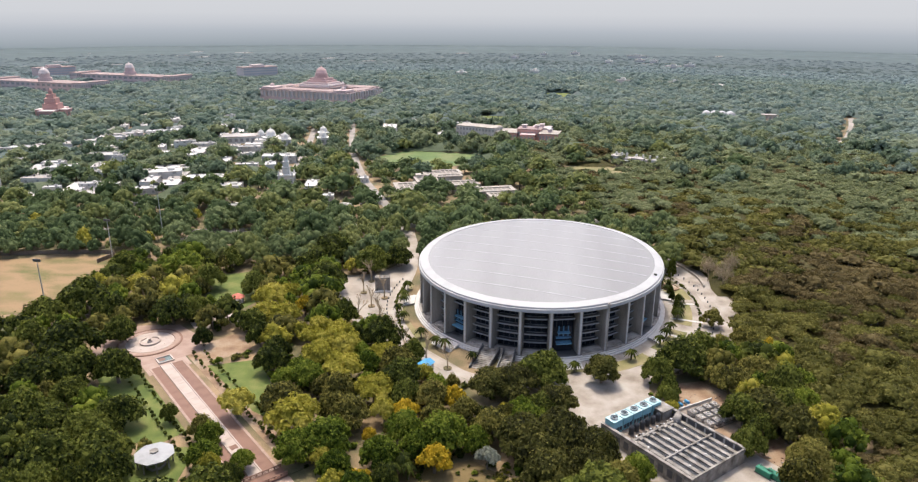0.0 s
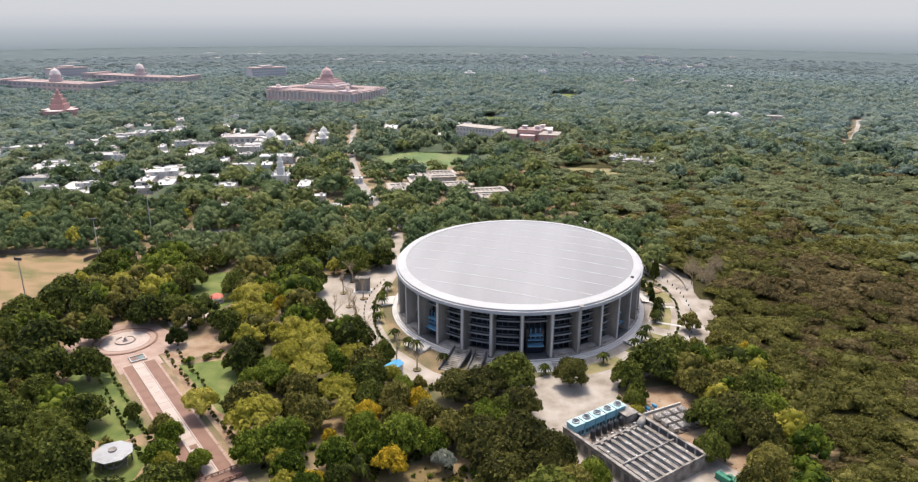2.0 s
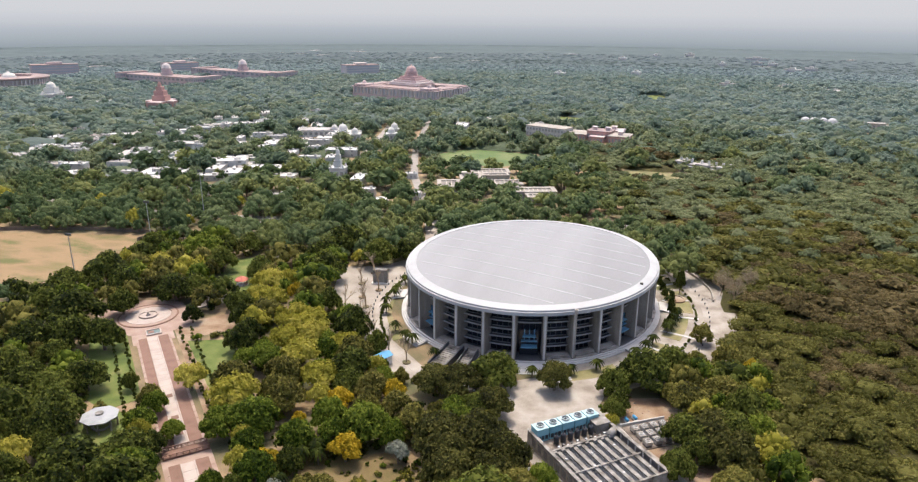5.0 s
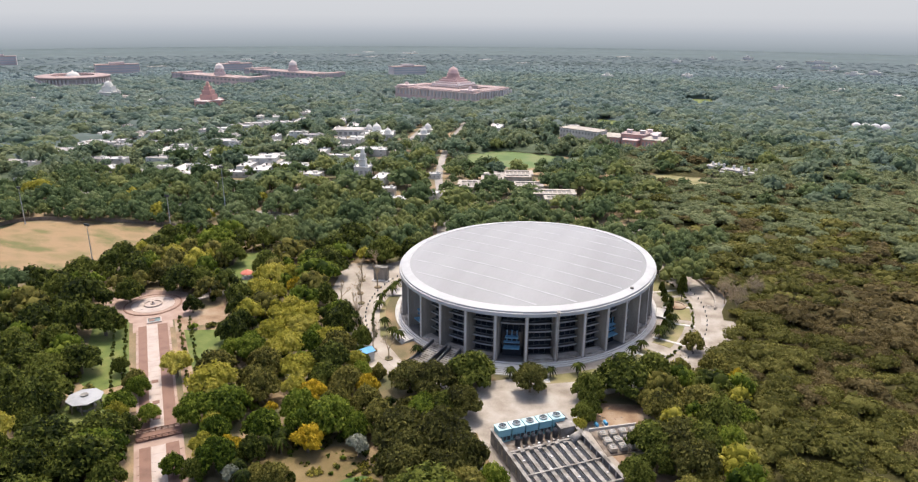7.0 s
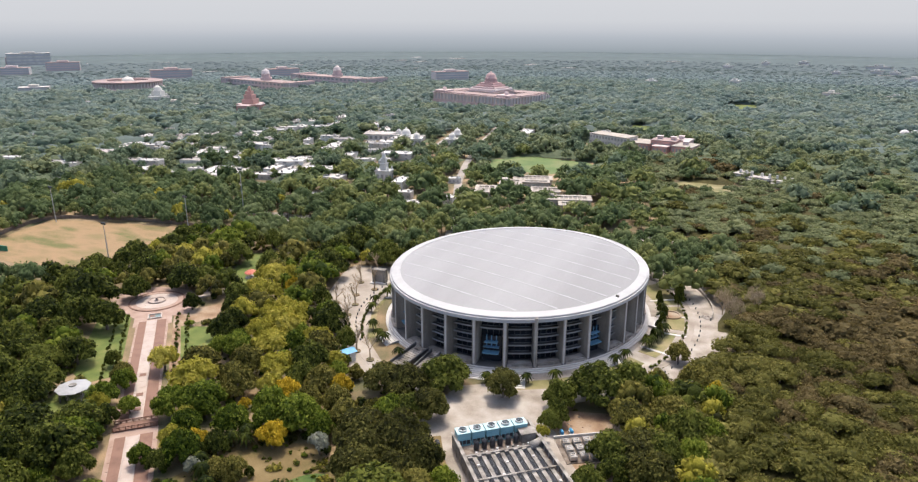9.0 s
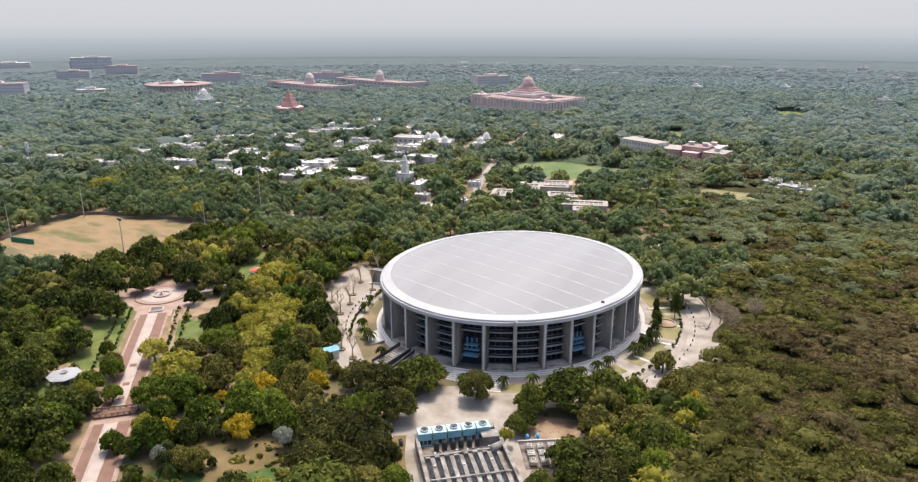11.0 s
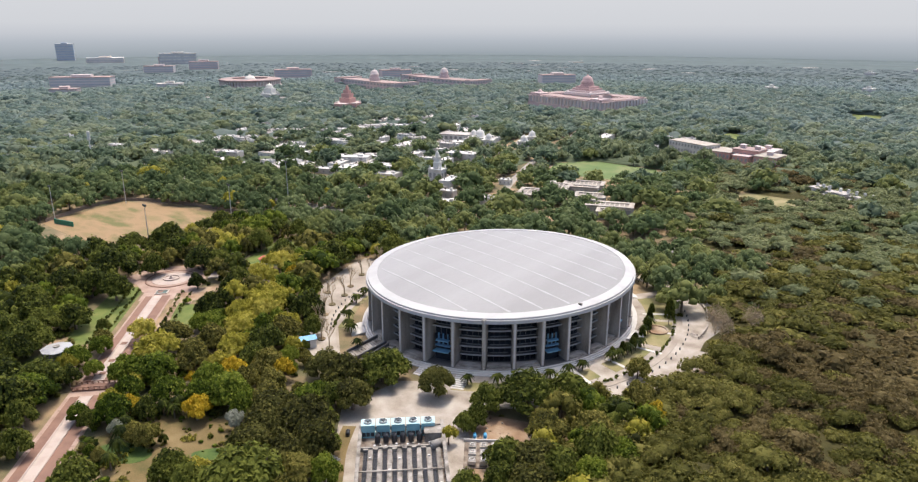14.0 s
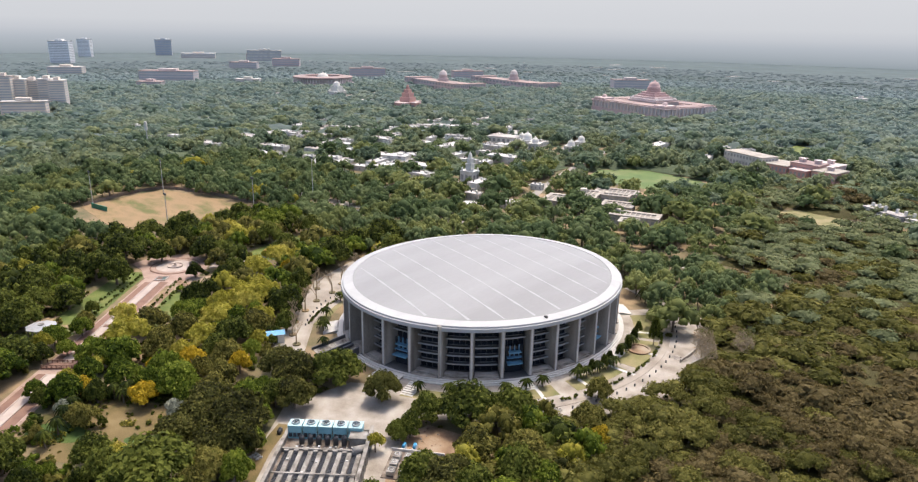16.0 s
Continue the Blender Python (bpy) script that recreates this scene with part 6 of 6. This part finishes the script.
for i, (x, y) in enumerate(BARE_SPOTS):
    ob = thing("bare_tree", "leafless pale tree in a round planter on the forecourt", "tree", "bare forecourt trees", at=(x, y, 0.1), turn=50 * i)
    ob.scale = (1.15, 1.15, 1.25)
    part("branch_work", bare[i % 2], None, ob)
    part("planter", ring_mesh, None, ob)
tv, tf = crown(390, 7, 1500, 0.030, 0.8, 1, 0.60, 0.34, 0.46, 0.8, 0.02, 1.25, 1.2, 0.0)
twigs = tri_mesh("twig_crown", tv * np.array([3.6, 3.6, 8.4]), tf, [M["bare"]])
for i, (x, y) in enumerate(DRIVE_TREES):
    ob = thing("bare_tree", "leafless pale grey-brown tree at the edge of the scrub", "tree", "bare trees by the drive", at=(x, y, 0), turn=80 * i)
    part("branch_work", bare[2], None, ob)
    part("twig_crown", twigs, None, ob, "fine dry twigs")
    ob.scale = (1.15, 1.15, 1.0)
# cut logs and rubble by the drive
for i in range(9):
    ob = thing("rubble_heap", "grey rubble lump lying beside the drive", "rubble", "rubble", at=(63 + random.uniform(-2.4, 2.4), 22 + random.uniform(-1.6, 1.6), 0), turn=random.uniform(0, 360))
    bm = bmesh.new()
    bmesh.ops.create_icosphere(bm, subdivisions=1, radius=random.uniform(0.5, 1.1))
    for q in bm.verts:
        q.co = Vector((q.co.x * random.uniform(0.8, 1.3), q.co.y * random.uniform(0.8, 1.3), abs(q.co.z) * 0.7 * random.uniform(0.6, 1.2)))
    part("stone", bm, M["fin"], ob)
# beds of the garden clearing
for x, y, r in ((-22, -129, 3.2), (-6, -107, 2.4), (-16, -113, 1.6), (-3, -112, 2.0)):
    spots = []
    for k in range(int(16 * r)):
        a, d = random.uniform(0, 6.3), r * math.sqrt(random.random())
        spots.append((x + d * math.cos(a), y + d * math.sin(a), random.uniform(0.3, 0.6), random.uniform(0.4, 0.9), random.uniform(0, 6), k % 2, k % 3 == 0))
    scatter("flower_bed", spots, hedge, [M["leaf_olive"], M["leaf_lime"], M["bark"]], "round garden bed of low green plants", "flower bed")

# broken brick and plaster left on the bare earth by the machines
bits = []
for k in range(420):
    x, y = random.uniform(36, 66), random.uniform(-97, -55)
    if inside(x, y, SOIL_YARD) and noise.noise(Vector((x / 6, y / 6, 2))) > -0.05:
        bits.append((x, y, random.uniform(0.12, 0.5), random.uniform(0.1, 0.4), random.uniform(0, 6), k % 2, k % 3))
lump = [(ICO[1][0] * np.array([1, 0.7, 0.6]) + np.array([0, 0, 0.25]), ICO[1][1]) for i in range(2)]
scatter("rubble", bits, lump, [M["brown_stone"], M["concrete"], M["sand"], M["sand"]], "broken bricks and plaster scattered on bare earth", "rubble")

# ---- planting ----
rng = random.Random(5)
taken = []


def free(x, y, r):
    return all((x - a) ** 2 + (y - b) ** 2 > (0.58 * (r + c)) ** 2 for a, b, c in taken)


WEST_WOOD = [
    ("deep", -157, -64, 1.33), ("deep", -140, -68, 2.03), ("deep", -132, -56, 1.16), ("deep", -128, -83, 1.53), ("deep", -118, -79, 1.38), ("deep", -136, -88, 1.67), ("deep", -123, -93, 1.13),
    ("deep", -128, -103, 1.38), ("deep", -119, -106, 1.35), ("deep", -123, -40, 1.67), ("olive", -137, -37, 1.01), ("lime", -149, -17, 1.52), ("fresh", -141, 1, 2.11), ("deep", -125, -9, 1.39),
    ("olive", -139, -16, 1.00), ("deep", -127, 14, 1.16), ("deep", -164, -48, 1.62), ("deep", -159, -34, 2.04), ("deep", -144, -42, 1.36), ("deep", -164, -2, 1.45),
]
WALK_TREES = [
    ("deep", -76, -133, 1.74), ("deep", -68, -125, 1.48), ("deep", -66, -119, 0.74), ("deep", -61, -135, 1.67), ("deep", -70, -141, 1.23),
    ("deep", -104, -100, 1.32), ("deep", -107, -108, 1.33), ("deep", -98, -116, 1.53), ("deep", -109, -120, 1.65), ("deep", -92, -123, 1.20), 
    ("olive", -81, -102, 0.78), ("deep", -116, -36, 1.17), ("deep", -105, -54, 0.74), ("deep", -105, -12, 1.36), ("deep", -87, -52, 0.93),
    ("deep", -81, -5, 1.85), ("deep", -92, 14, 1.74), ("lime", -95, -23, 1.74), ("lime", -90, -17, 1.36), ("yellow", -81, -27, 1.09), ("lime", -85, -37, 1.75), ("deep", -87, 28, 2.07),
    ("deep", -93, -96, 0.54), ("deep", -93, -43, 1.10), ("lime", -92, -35, 1.51),
]
MIDDLE_TREES = [
    ("lime", -77, -91, 1.32), ("fresh", -66, -112, 0.70), ("olive", -66, -87, 1.37), ("deep", -77, -67, 1.18), ("lime", -69, -46, 1.41),
    ("deep", -68, 17, 1.74), ("deep", -59, 26, 1.43), ("deep", -48, -48, 1.42), ("lime", -61, -54, 2.01), ("lime", -64, -63, 1.59), ("deep", -65, -32, 1.03), ("lime", -55, -69, 1.77),
    ("olive", -52, -82, 1.19), ("fresh", -78, -104, 0.84), ("fresh", -55, -108, 1.20), ("fresh", -49, -103, 1.55), ("lime", -69, -53, 1.36), ("deep", -78, -61, 1.00), ("lime", -58, -58, 1.57),
    ("fresh", -62, -131, 1.70), ("deep", -54, -136, 0.93),
]
GARDEN_TREES = [
    ("lime", -43, -80, 1.66), ("deep", -37, -55, 0.81), ("yellow", -21, -80, 1.07), ("yellow", -32, -89, 1.31), ("yellow", -40, -97, 0.63), ("fresh", -47, -104, 0.9), ("fresh", -35, -107, 1.15),
    ("fresh", -31, -97, 1.20), ("fresh", -44, -113, 0.98), ("yellow", -37, -116, 1.00), ("lime", -42, -119, 1.07), ("deep", -32, -115, 0.72), ("fresh", -27, -103, 0.99), ("yellow", -22, -107, 1.31),
    ("fresh", -21, -98, 1.50), ("deep", -19, -118, 0.27), ("olive", -25, -122, 0.71), ("silver", -31, -123, 0.94), ("fresh", -45, -126, 0.70), ("deep", -39, -126, 0.60), ("olive", -17, -87, 1.00),
    ("lime", -38, -89, 1.09), ("olive", -21, -121, 0.80), ("deep", -14, -141, 1.30), ("deep", -41, -142, 0.86),
]
YARD_TREES = [
    ("dusk", 7, -95, 1.54), ("dusk", 15, -100, 1.21),
    ("silver", -10, -104, 1.09), ("dusk", -2, -98, 1.49), ("dusk", 7, -97, 1.60), ("dusk", 4, -109, 1.31), ("dusk", 13, -106, 1.17), ("deep", 2, -63, 1.71), ("dusk", -12, -72, 1.31),
    ("deep", 2, -82, 1.03), ("dusk", 19, -60, 1.08), ("fresh", -3, -83, 0.99), ("fresh", 7, -90, 0.90), ("fresh", 16, -97, 0.85), ("fresh", 24, -105, 0.94), ("dusk", -5, -71, 1.43),
    ("dusk", 6, -79, 1.18), ("deep", -4, -125, 1.03), ("lime", 1, -121, 0.83), ("dusk", 2, -103, 1.42),
]
EAST_TREES = [
    ("dusk", 59, -75, 1.45), ("deep", 52, -90, 0.93), ("dusk", 64, -83, 1.27), ("deep", 69, -62, 1.28), ("olive", 64, -95, 1.17),
    ("olive", 59, -17, 0.85),
    ("deep", 36, -69, 0.68), ("lime", 36, -76, 0.68), ("deep", 35, -58, 1.05), ("deep", 37, -66, 0.68), ("deep", 43, -51, 1.76), ("deep", 50, -42, 1.46), ("deep", 54, -77, 1.31),
    ("deep", 56, -83, 0.92), ("olive", 55, -61, 1.32), ("olive", 63, -53, 1.33), ("fresh", 73, -60, 1.14), ("deep", 64, -73, 1.29), ("fresh", 71, -70, 1.10), ("olive", 66, -32, 1.10),
    ("yellow", 72, -36, 0.98),
]
KEY_TREES = WEST_WOOD + WALK_TREES + MIDDLE_TREES + GARDEN_TREES + YARD_TREES + EAST_TREES
for kind, x, y, s in KEY_TREES:
    plant_tree(kind, x, y, s, rng=rng)
    taken.append((x, y, TREE_KINDS[kind][2] * s))
singles = len(KEY_TREES)


def overhung(x, y):
    return any(inside(x, y, p) for p in (LAWN_W, LAWN_M, SHELTER_LAWN, BARE, LAWN_HUT, FIELD)) or near_line(x, y, AXIS, 5.5) or near_line(x, y, [(-110, -19), (-92, -41)], 3.0)


stuff_park, woods = [], []
for _ in range(16000):
    x, y = rng.uniform(-330, 75), rng.uniform(-175, 95)
    if x > 60 and y > -40:
        continue
    s = rng.choice((0.8, 1.0, 1.2, 1.45, 1.75, 2.1)) * rng.uniform(0.9, 1.1)
    over = 2.6 * s
    if any(overhung(x + dx * over, y + dy * over) for dx, dy in ((1, 0), (-1, 0), (0, 1), (0, -1))):
        continue
    if open_ground(x, y, 1.5) or not free(x, y, 4.6 * s):
        continue
    if rng.random() < in_the_way(x, y):
        if rng.random() < 0.6:
            continue
        s *= 0.5
    taken.append((x, y, 4.6 * s))
    near = x > -150 and y < 30 and not (x > 40 and y > -60)
    lime = 0.2 if -82 < x < -45 and -84 < y < 30 else (0.07 if y < 0 else 0.02)
    kind = "lime" if rng.random() < lime else rng.choices(["deep", "fresh", "olive", "yellow"], [9, 2, 1, 0] if x + 1.03 * y < -186 else [2, 5, 4, 0])[0]
    woods.append((x, y, s, kind, near))
# the trees nearest to the camera's side stand singly, the rest as one wood
woods.sort(key=lambda q: (not q[4], math.hypot(q[0] + 20, q[1] + 150)))
for i, (x, y, s, kind, near) in enumerate(woods):
    if near and singles < 300:
        plant_tree(kind, x, y, s, rng=rng)
        singles += 1
    else:
        stuff_park.append((x, y, 4.6 * s, 8.2 * s ** 0.5 * rng.uniform(0.9, 1.15), rng.uniform(0, 6.3), rng.randrange(3), ["deep", "fresh", "olive", "lime", "yellow"].index(kind) if y < 15 and math.hypot(x, y) < 190 or kind in ("lime", "yellow") else rng.choices((5, 6, 7), (6, 3, 2) if x < -150 else (3, 4, 4))[0]))
for k in range(9):
    x, y, _ = bend(radians(-12 + 5.5 * k), 51.5 + (k % 3) * 0.7, 0)
    slim = copy_thing(tree_first["deep", 0], pose(x, y, 0, 0, 0, 70 * k) @ Matrix.Diagonal((0.27, 0.27, 0.5 + 0.06 * (k % 3), 1)) @ UNIT(tree_first["deep", 0]))
    tagged(slim, "slim dark green column tree beside the stadium plinth", "tree", "slim trees by the stadium")
slim = copy_thing(tree_first["deep", 1], pose(52.1, 24.9, 0.05) @ Matrix.Diagonal((0.4, 0.4, 1.15, 1)) @ UNIT(tree_first["deep", 1]))
tagged(slim, "tall narrow dark green tree beside the round bed", "tree", "slim trees by the stadium")
# low shrubs under the park trees
bush = [crown(380 + i, 4, 14, 0.3, 0.8, 1, 0.55, 0.1, 0.5) for i in range(3)]
low = []
for k in range(2300):
    x, y = (rng.uniform(-170, 75), rng.uniform(-175, 40)) if k < 2000 else (rng.uniform(-35, 4), rng.uniform(-134, -100))
    garden = inside(x, y, GARDEN) and rng.random() < 0.5
    if not garden and open_ground(x, y, 0.6):
        continue
    s = rng.uniform(0.6, 1.9) * (0.5 if garden else 1)
    low.append((x, y, s, s * rng.uniform(0.8, 1.3), rng.uniform(0, 6.3), rng.randrange(3), rng.choices([0, 1, 2], [3, 2, 3])[0]))
scatter("park_shrubs", low, bush, [M["leaf_deep"], M["leaf_fresh"], M["leaf_olive"], M["bark"]], "low green shrubs under the park trees", "shrubs")
mid = [crown(300 + i, 18, 270, 0.08, 0.95, 1, 0.74, 0.12, 0.31, 0.75, 0.82, 1.1, 0.5, 0.8) for i in range(3)]
scatter("park_trees", stuff_park, mid, [M["leaf_deep"], M["leaf_fresh"], M["leaf_olive"], M["leaf_lime"], M["leaf_yellow"], CITY[0], CITY[1], CITY[2], M["bark"]], "dense mixed green park trees")

# thorn scrub on the ridge
ridge = [crown(320 + i, 5, 400, 0.076, 0.7, 1, 0.62, 0.42, 0.44, 0.46, 0.84, 1.20, 0.60, 0.55) for i in range(4)] + [crown(330 + i, 4, 80, 0.15, 0.7, 1, 0.60, 0.42, 0.48, 0.46, 0.86, 1.14, 0.50, 0.7) for i in range(4)]
spots = []


def ridge_ground(x, y):
    return x > 56 + max(0, (y - 40)) * 0.05 - max(0, y - 60) * 0.42 and y > -190


def jitter(x0, x1, y0, y1, gap):
    for i in range(int((x1 - x0) / gap)):
        for j in range(int((y1 - y0) / gap)):
            yield x0 + (i + rng.uniform(0.1, 0.9)) * gap, y0 + (j + rng.uniform(0.1, 0.9)) * gap


def on_road(x, y):
    return any(near_line(x, y, line, 7 if name in ("road_ridge", "path_shed") else width * 0.55 + 0.8) for name, (line, width, *_) in ROADS.items())


for x, y in jitter(-40, 420, -190, 330, 5.5):
    if not ridge_ground(x, y) or open_ground(x, y, 1.0) or not free(x, y, 1.5) or on_road(x, y) or any(math.hypot(x - a, y - b) < 4.5 for a, b in DRIVE_TREES):
        continue
    if (x - 120) * 1.0 > 330 - abs(y - 60) * 0.6:
        continue
    if y > 150 and rng.random() < (y - 150) / 260:
        continue
    dry = noise.noise(Vector((x / 45, y / 45, 3))) + 1.2 * math.exp(-((x - 128) / 38) ** 2 - ((y - 27) / 44) ** 2) + 0.45 * max(0, min(1, (x - 70) / 60)) * (y < 45) + rng.uniform(-0.75, 0.75) > 0.66
    s = rng.uniform(3.3, 5.0) + (rng.random() ** 3) * 2.6
    # rows beyond about y 110 take the leaves with painted haze
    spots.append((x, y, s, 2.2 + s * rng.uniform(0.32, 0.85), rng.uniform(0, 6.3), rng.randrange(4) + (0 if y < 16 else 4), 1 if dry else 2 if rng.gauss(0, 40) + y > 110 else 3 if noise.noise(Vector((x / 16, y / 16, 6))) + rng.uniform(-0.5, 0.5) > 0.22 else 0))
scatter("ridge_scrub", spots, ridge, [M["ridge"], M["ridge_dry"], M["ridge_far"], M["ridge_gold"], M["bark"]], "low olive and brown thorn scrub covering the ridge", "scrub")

# trees between the houses and beyond
far = [crown(340 + i, 9, 105, 0.15, 0.95, 1, 0.70, 0.12, 0.35, 0.85, 0.80, 1.1, 0.5, 0.7) for i in range(4)] + [crown(350 + i, 4, 18, 0.24, 0.9, 1, 0.58, 0.12, 0.48, 0.75, 0.9, 1.05, 0.5, 0.8) for i in range(4)]
spots = []
NEAR_HOUSE = {}
for a, b, c in HOUSE_SPOTS + LANDMARKS:
    for i in range(int((a - c) // 30), int((a + c) // 30) + 1):
        for j in range(int((b - c) // 30), int((b + c) // 30) + 1):
            NEAR_HOUSE.setdefault((i, j), []).append((a, b, c))


def built(x, y):
    return any(abs(x - a) < c and abs(y - b) < c for a, b, c in NEAR_HOUSE.get((int(x // 30), int(y // 30)), ()))


for x, y in jitter(-980, 620, -140, 980, 10.2):
    d = math.hypot(x, y)
    if d > 420 and rng.random() < 0.06:
        continue
    if d > 960 or abs(math.degrees(math.atan2(x, y + 200)) + 22) > 62:
        continue
    if x > -330 and y < 95 and x < 62 or open_ground(x, y, 1.0) or on_road(x, y) or built(x, y):
        continue
    if rng.random() < in_the_way(x, y) * 0.9:
        continue
    wild = ridge_ground(x, y) and rng.random() > (y - 150) / 260
    if wild and (x - 120) < 330 - abs(y - 60) * 0.6 and y < 330:
        continue
    s = rng.uniform(2.8, 6.0) + 6.5 * rng.random() ** 2.6 + (1.4 if d > 420 else 0)
    if any(built(x - 0.74 * k, y + 0.67 * k) for k in (10, 19)) and d < 520 and math.hypot(x + 45, y - 135) > 48:
        if rng.random() < 0.34:
            continue
        s *= 0.6
    olive = noise.noise(Vector((x / 30, y / 30, 9))) + rng.uniform(-0.4, 0.4) > 0.12
    # tier sets how much haze the leaf colour carries
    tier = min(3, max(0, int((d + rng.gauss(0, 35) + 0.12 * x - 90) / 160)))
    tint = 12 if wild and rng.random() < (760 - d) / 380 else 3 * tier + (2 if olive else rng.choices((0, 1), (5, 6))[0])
    # further crowns kept flat to weaken their shade, as haze would
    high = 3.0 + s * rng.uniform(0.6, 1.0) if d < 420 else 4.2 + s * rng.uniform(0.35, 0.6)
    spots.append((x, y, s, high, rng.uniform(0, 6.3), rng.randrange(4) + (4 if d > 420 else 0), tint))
scatter("city_trees", spots, far, CITY + [M["ridge_far"], M["bark"]], "green trees between the white houses, the further ones tinted with haze")

# undergrowth sheet added to close the dark gaps between the further trees
cell = 9.0
xs, ys = np.arange(-960, 640, cell), np.arange(-195, 960, cell)
rg = np.random.default_rng(77)
lift = rg.uniform(2.6, 5.6, (len(xs), len(ys))) + 0.6 * (np.hypot(xs[:, None], ys[None]) > 420)
gx = xs[:, None] + rg.uniform(-2.5, 2.5, lift.shape)
gy = ys[None] + rg.uniform(-2.5, 2.5, lift.shape)
v = np.stack([gx, gy, lift], -1).reshape(-1, 3)
near_f, far_f, scrub_f = [], [], []
whole = np.zeros(lift.shape, int)
for i in range(len(xs) - 1):
    for j in range(len(ys) - 1):
        x, y = xs[i] + cell / 2, ys[j] + cell / 2
        d = math.hypot(x, y)
        scrub = ridge_ground(x, y) and x < 62 + 400 and y < 300
        if d > 955 or not scrub and (d < 240 or abs(math.degrees(math.atan2(x, y + 200)) + 22) > 62):
            continue
        if scrub and not free(x, y, 5):
            continue
        if x > -330 and y < 110 and x < 62 or open_ground(x, y, 18 if y > 200 else 8) or on_road(x, y) or built(x, y) or any(near_line(x, y, line, width * 0.5 + 6) for line, width, *_ in ROADS.values()):
            continue
        k = i * len(ys) + j
        whole[i:i + 2, j:j + 2] += 1
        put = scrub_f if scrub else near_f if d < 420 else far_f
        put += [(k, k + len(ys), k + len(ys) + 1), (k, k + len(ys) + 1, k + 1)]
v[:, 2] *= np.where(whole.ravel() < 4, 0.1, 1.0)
# the first two sheets carry painted haze, the scrub sheet none
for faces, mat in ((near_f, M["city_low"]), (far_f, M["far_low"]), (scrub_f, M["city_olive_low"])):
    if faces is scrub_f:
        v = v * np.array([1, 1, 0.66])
    tagged(new("undergrowth", tri_mesh("undergrowth", v, np.array(faces), [mat])), "sheet of shrubs added to close the dark gaps between trees", "shrubs", "", "stuff")

# woods towards the horizon, one canopy after the other, each hazier in its colour
tiny = [crown(360 + i, 2, 2, 0.3, 0.7, 1, 0.35, 0.2, 0.7) for i in range(3)]
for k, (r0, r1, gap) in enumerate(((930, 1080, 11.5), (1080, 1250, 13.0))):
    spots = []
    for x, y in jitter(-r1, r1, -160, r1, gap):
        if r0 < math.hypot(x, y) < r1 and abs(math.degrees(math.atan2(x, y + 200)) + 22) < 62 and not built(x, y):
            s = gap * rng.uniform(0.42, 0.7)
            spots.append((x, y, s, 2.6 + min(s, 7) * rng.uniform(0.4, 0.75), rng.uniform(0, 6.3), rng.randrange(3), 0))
    scatter("distant_trees", spots, tiny, [WOODS[2 * k], M["bark"]], "green trees far off, tinted pale by painted haze")
# low canopies beyond, with uneven clumps; haze in the colour, flat to show little shade
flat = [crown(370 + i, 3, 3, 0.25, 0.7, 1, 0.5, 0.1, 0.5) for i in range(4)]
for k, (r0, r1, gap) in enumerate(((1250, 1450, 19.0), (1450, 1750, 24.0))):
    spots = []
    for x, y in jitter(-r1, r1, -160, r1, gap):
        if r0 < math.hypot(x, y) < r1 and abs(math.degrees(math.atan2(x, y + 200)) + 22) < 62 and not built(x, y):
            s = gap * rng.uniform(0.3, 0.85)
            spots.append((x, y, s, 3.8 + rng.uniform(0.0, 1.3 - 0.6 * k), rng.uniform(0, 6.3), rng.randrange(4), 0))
    scatter("distant_trees", spots, flat, [CANOPY[k], M["bark"]], "trees near the horizon, tinted blue-green with painted haze")
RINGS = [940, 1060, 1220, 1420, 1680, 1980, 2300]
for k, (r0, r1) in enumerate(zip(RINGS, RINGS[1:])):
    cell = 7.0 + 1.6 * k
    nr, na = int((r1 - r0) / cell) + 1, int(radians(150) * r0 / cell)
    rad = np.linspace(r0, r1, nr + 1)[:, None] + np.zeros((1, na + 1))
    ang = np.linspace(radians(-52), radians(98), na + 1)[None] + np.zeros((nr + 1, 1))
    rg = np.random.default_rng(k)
    # relief flattens outwards so that shade fades as in haze
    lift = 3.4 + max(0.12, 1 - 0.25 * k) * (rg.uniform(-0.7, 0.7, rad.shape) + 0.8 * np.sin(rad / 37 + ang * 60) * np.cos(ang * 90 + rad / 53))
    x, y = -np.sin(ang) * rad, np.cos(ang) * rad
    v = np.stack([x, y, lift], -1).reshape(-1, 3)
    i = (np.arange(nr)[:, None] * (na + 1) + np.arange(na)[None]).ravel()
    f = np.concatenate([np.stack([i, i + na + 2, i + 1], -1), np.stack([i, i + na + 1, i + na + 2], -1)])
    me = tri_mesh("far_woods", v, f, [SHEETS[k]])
    tagged(new("far_woods", me), "green woods reaching towards the horizon, paled with painted haze", "woods", "", "stuff")
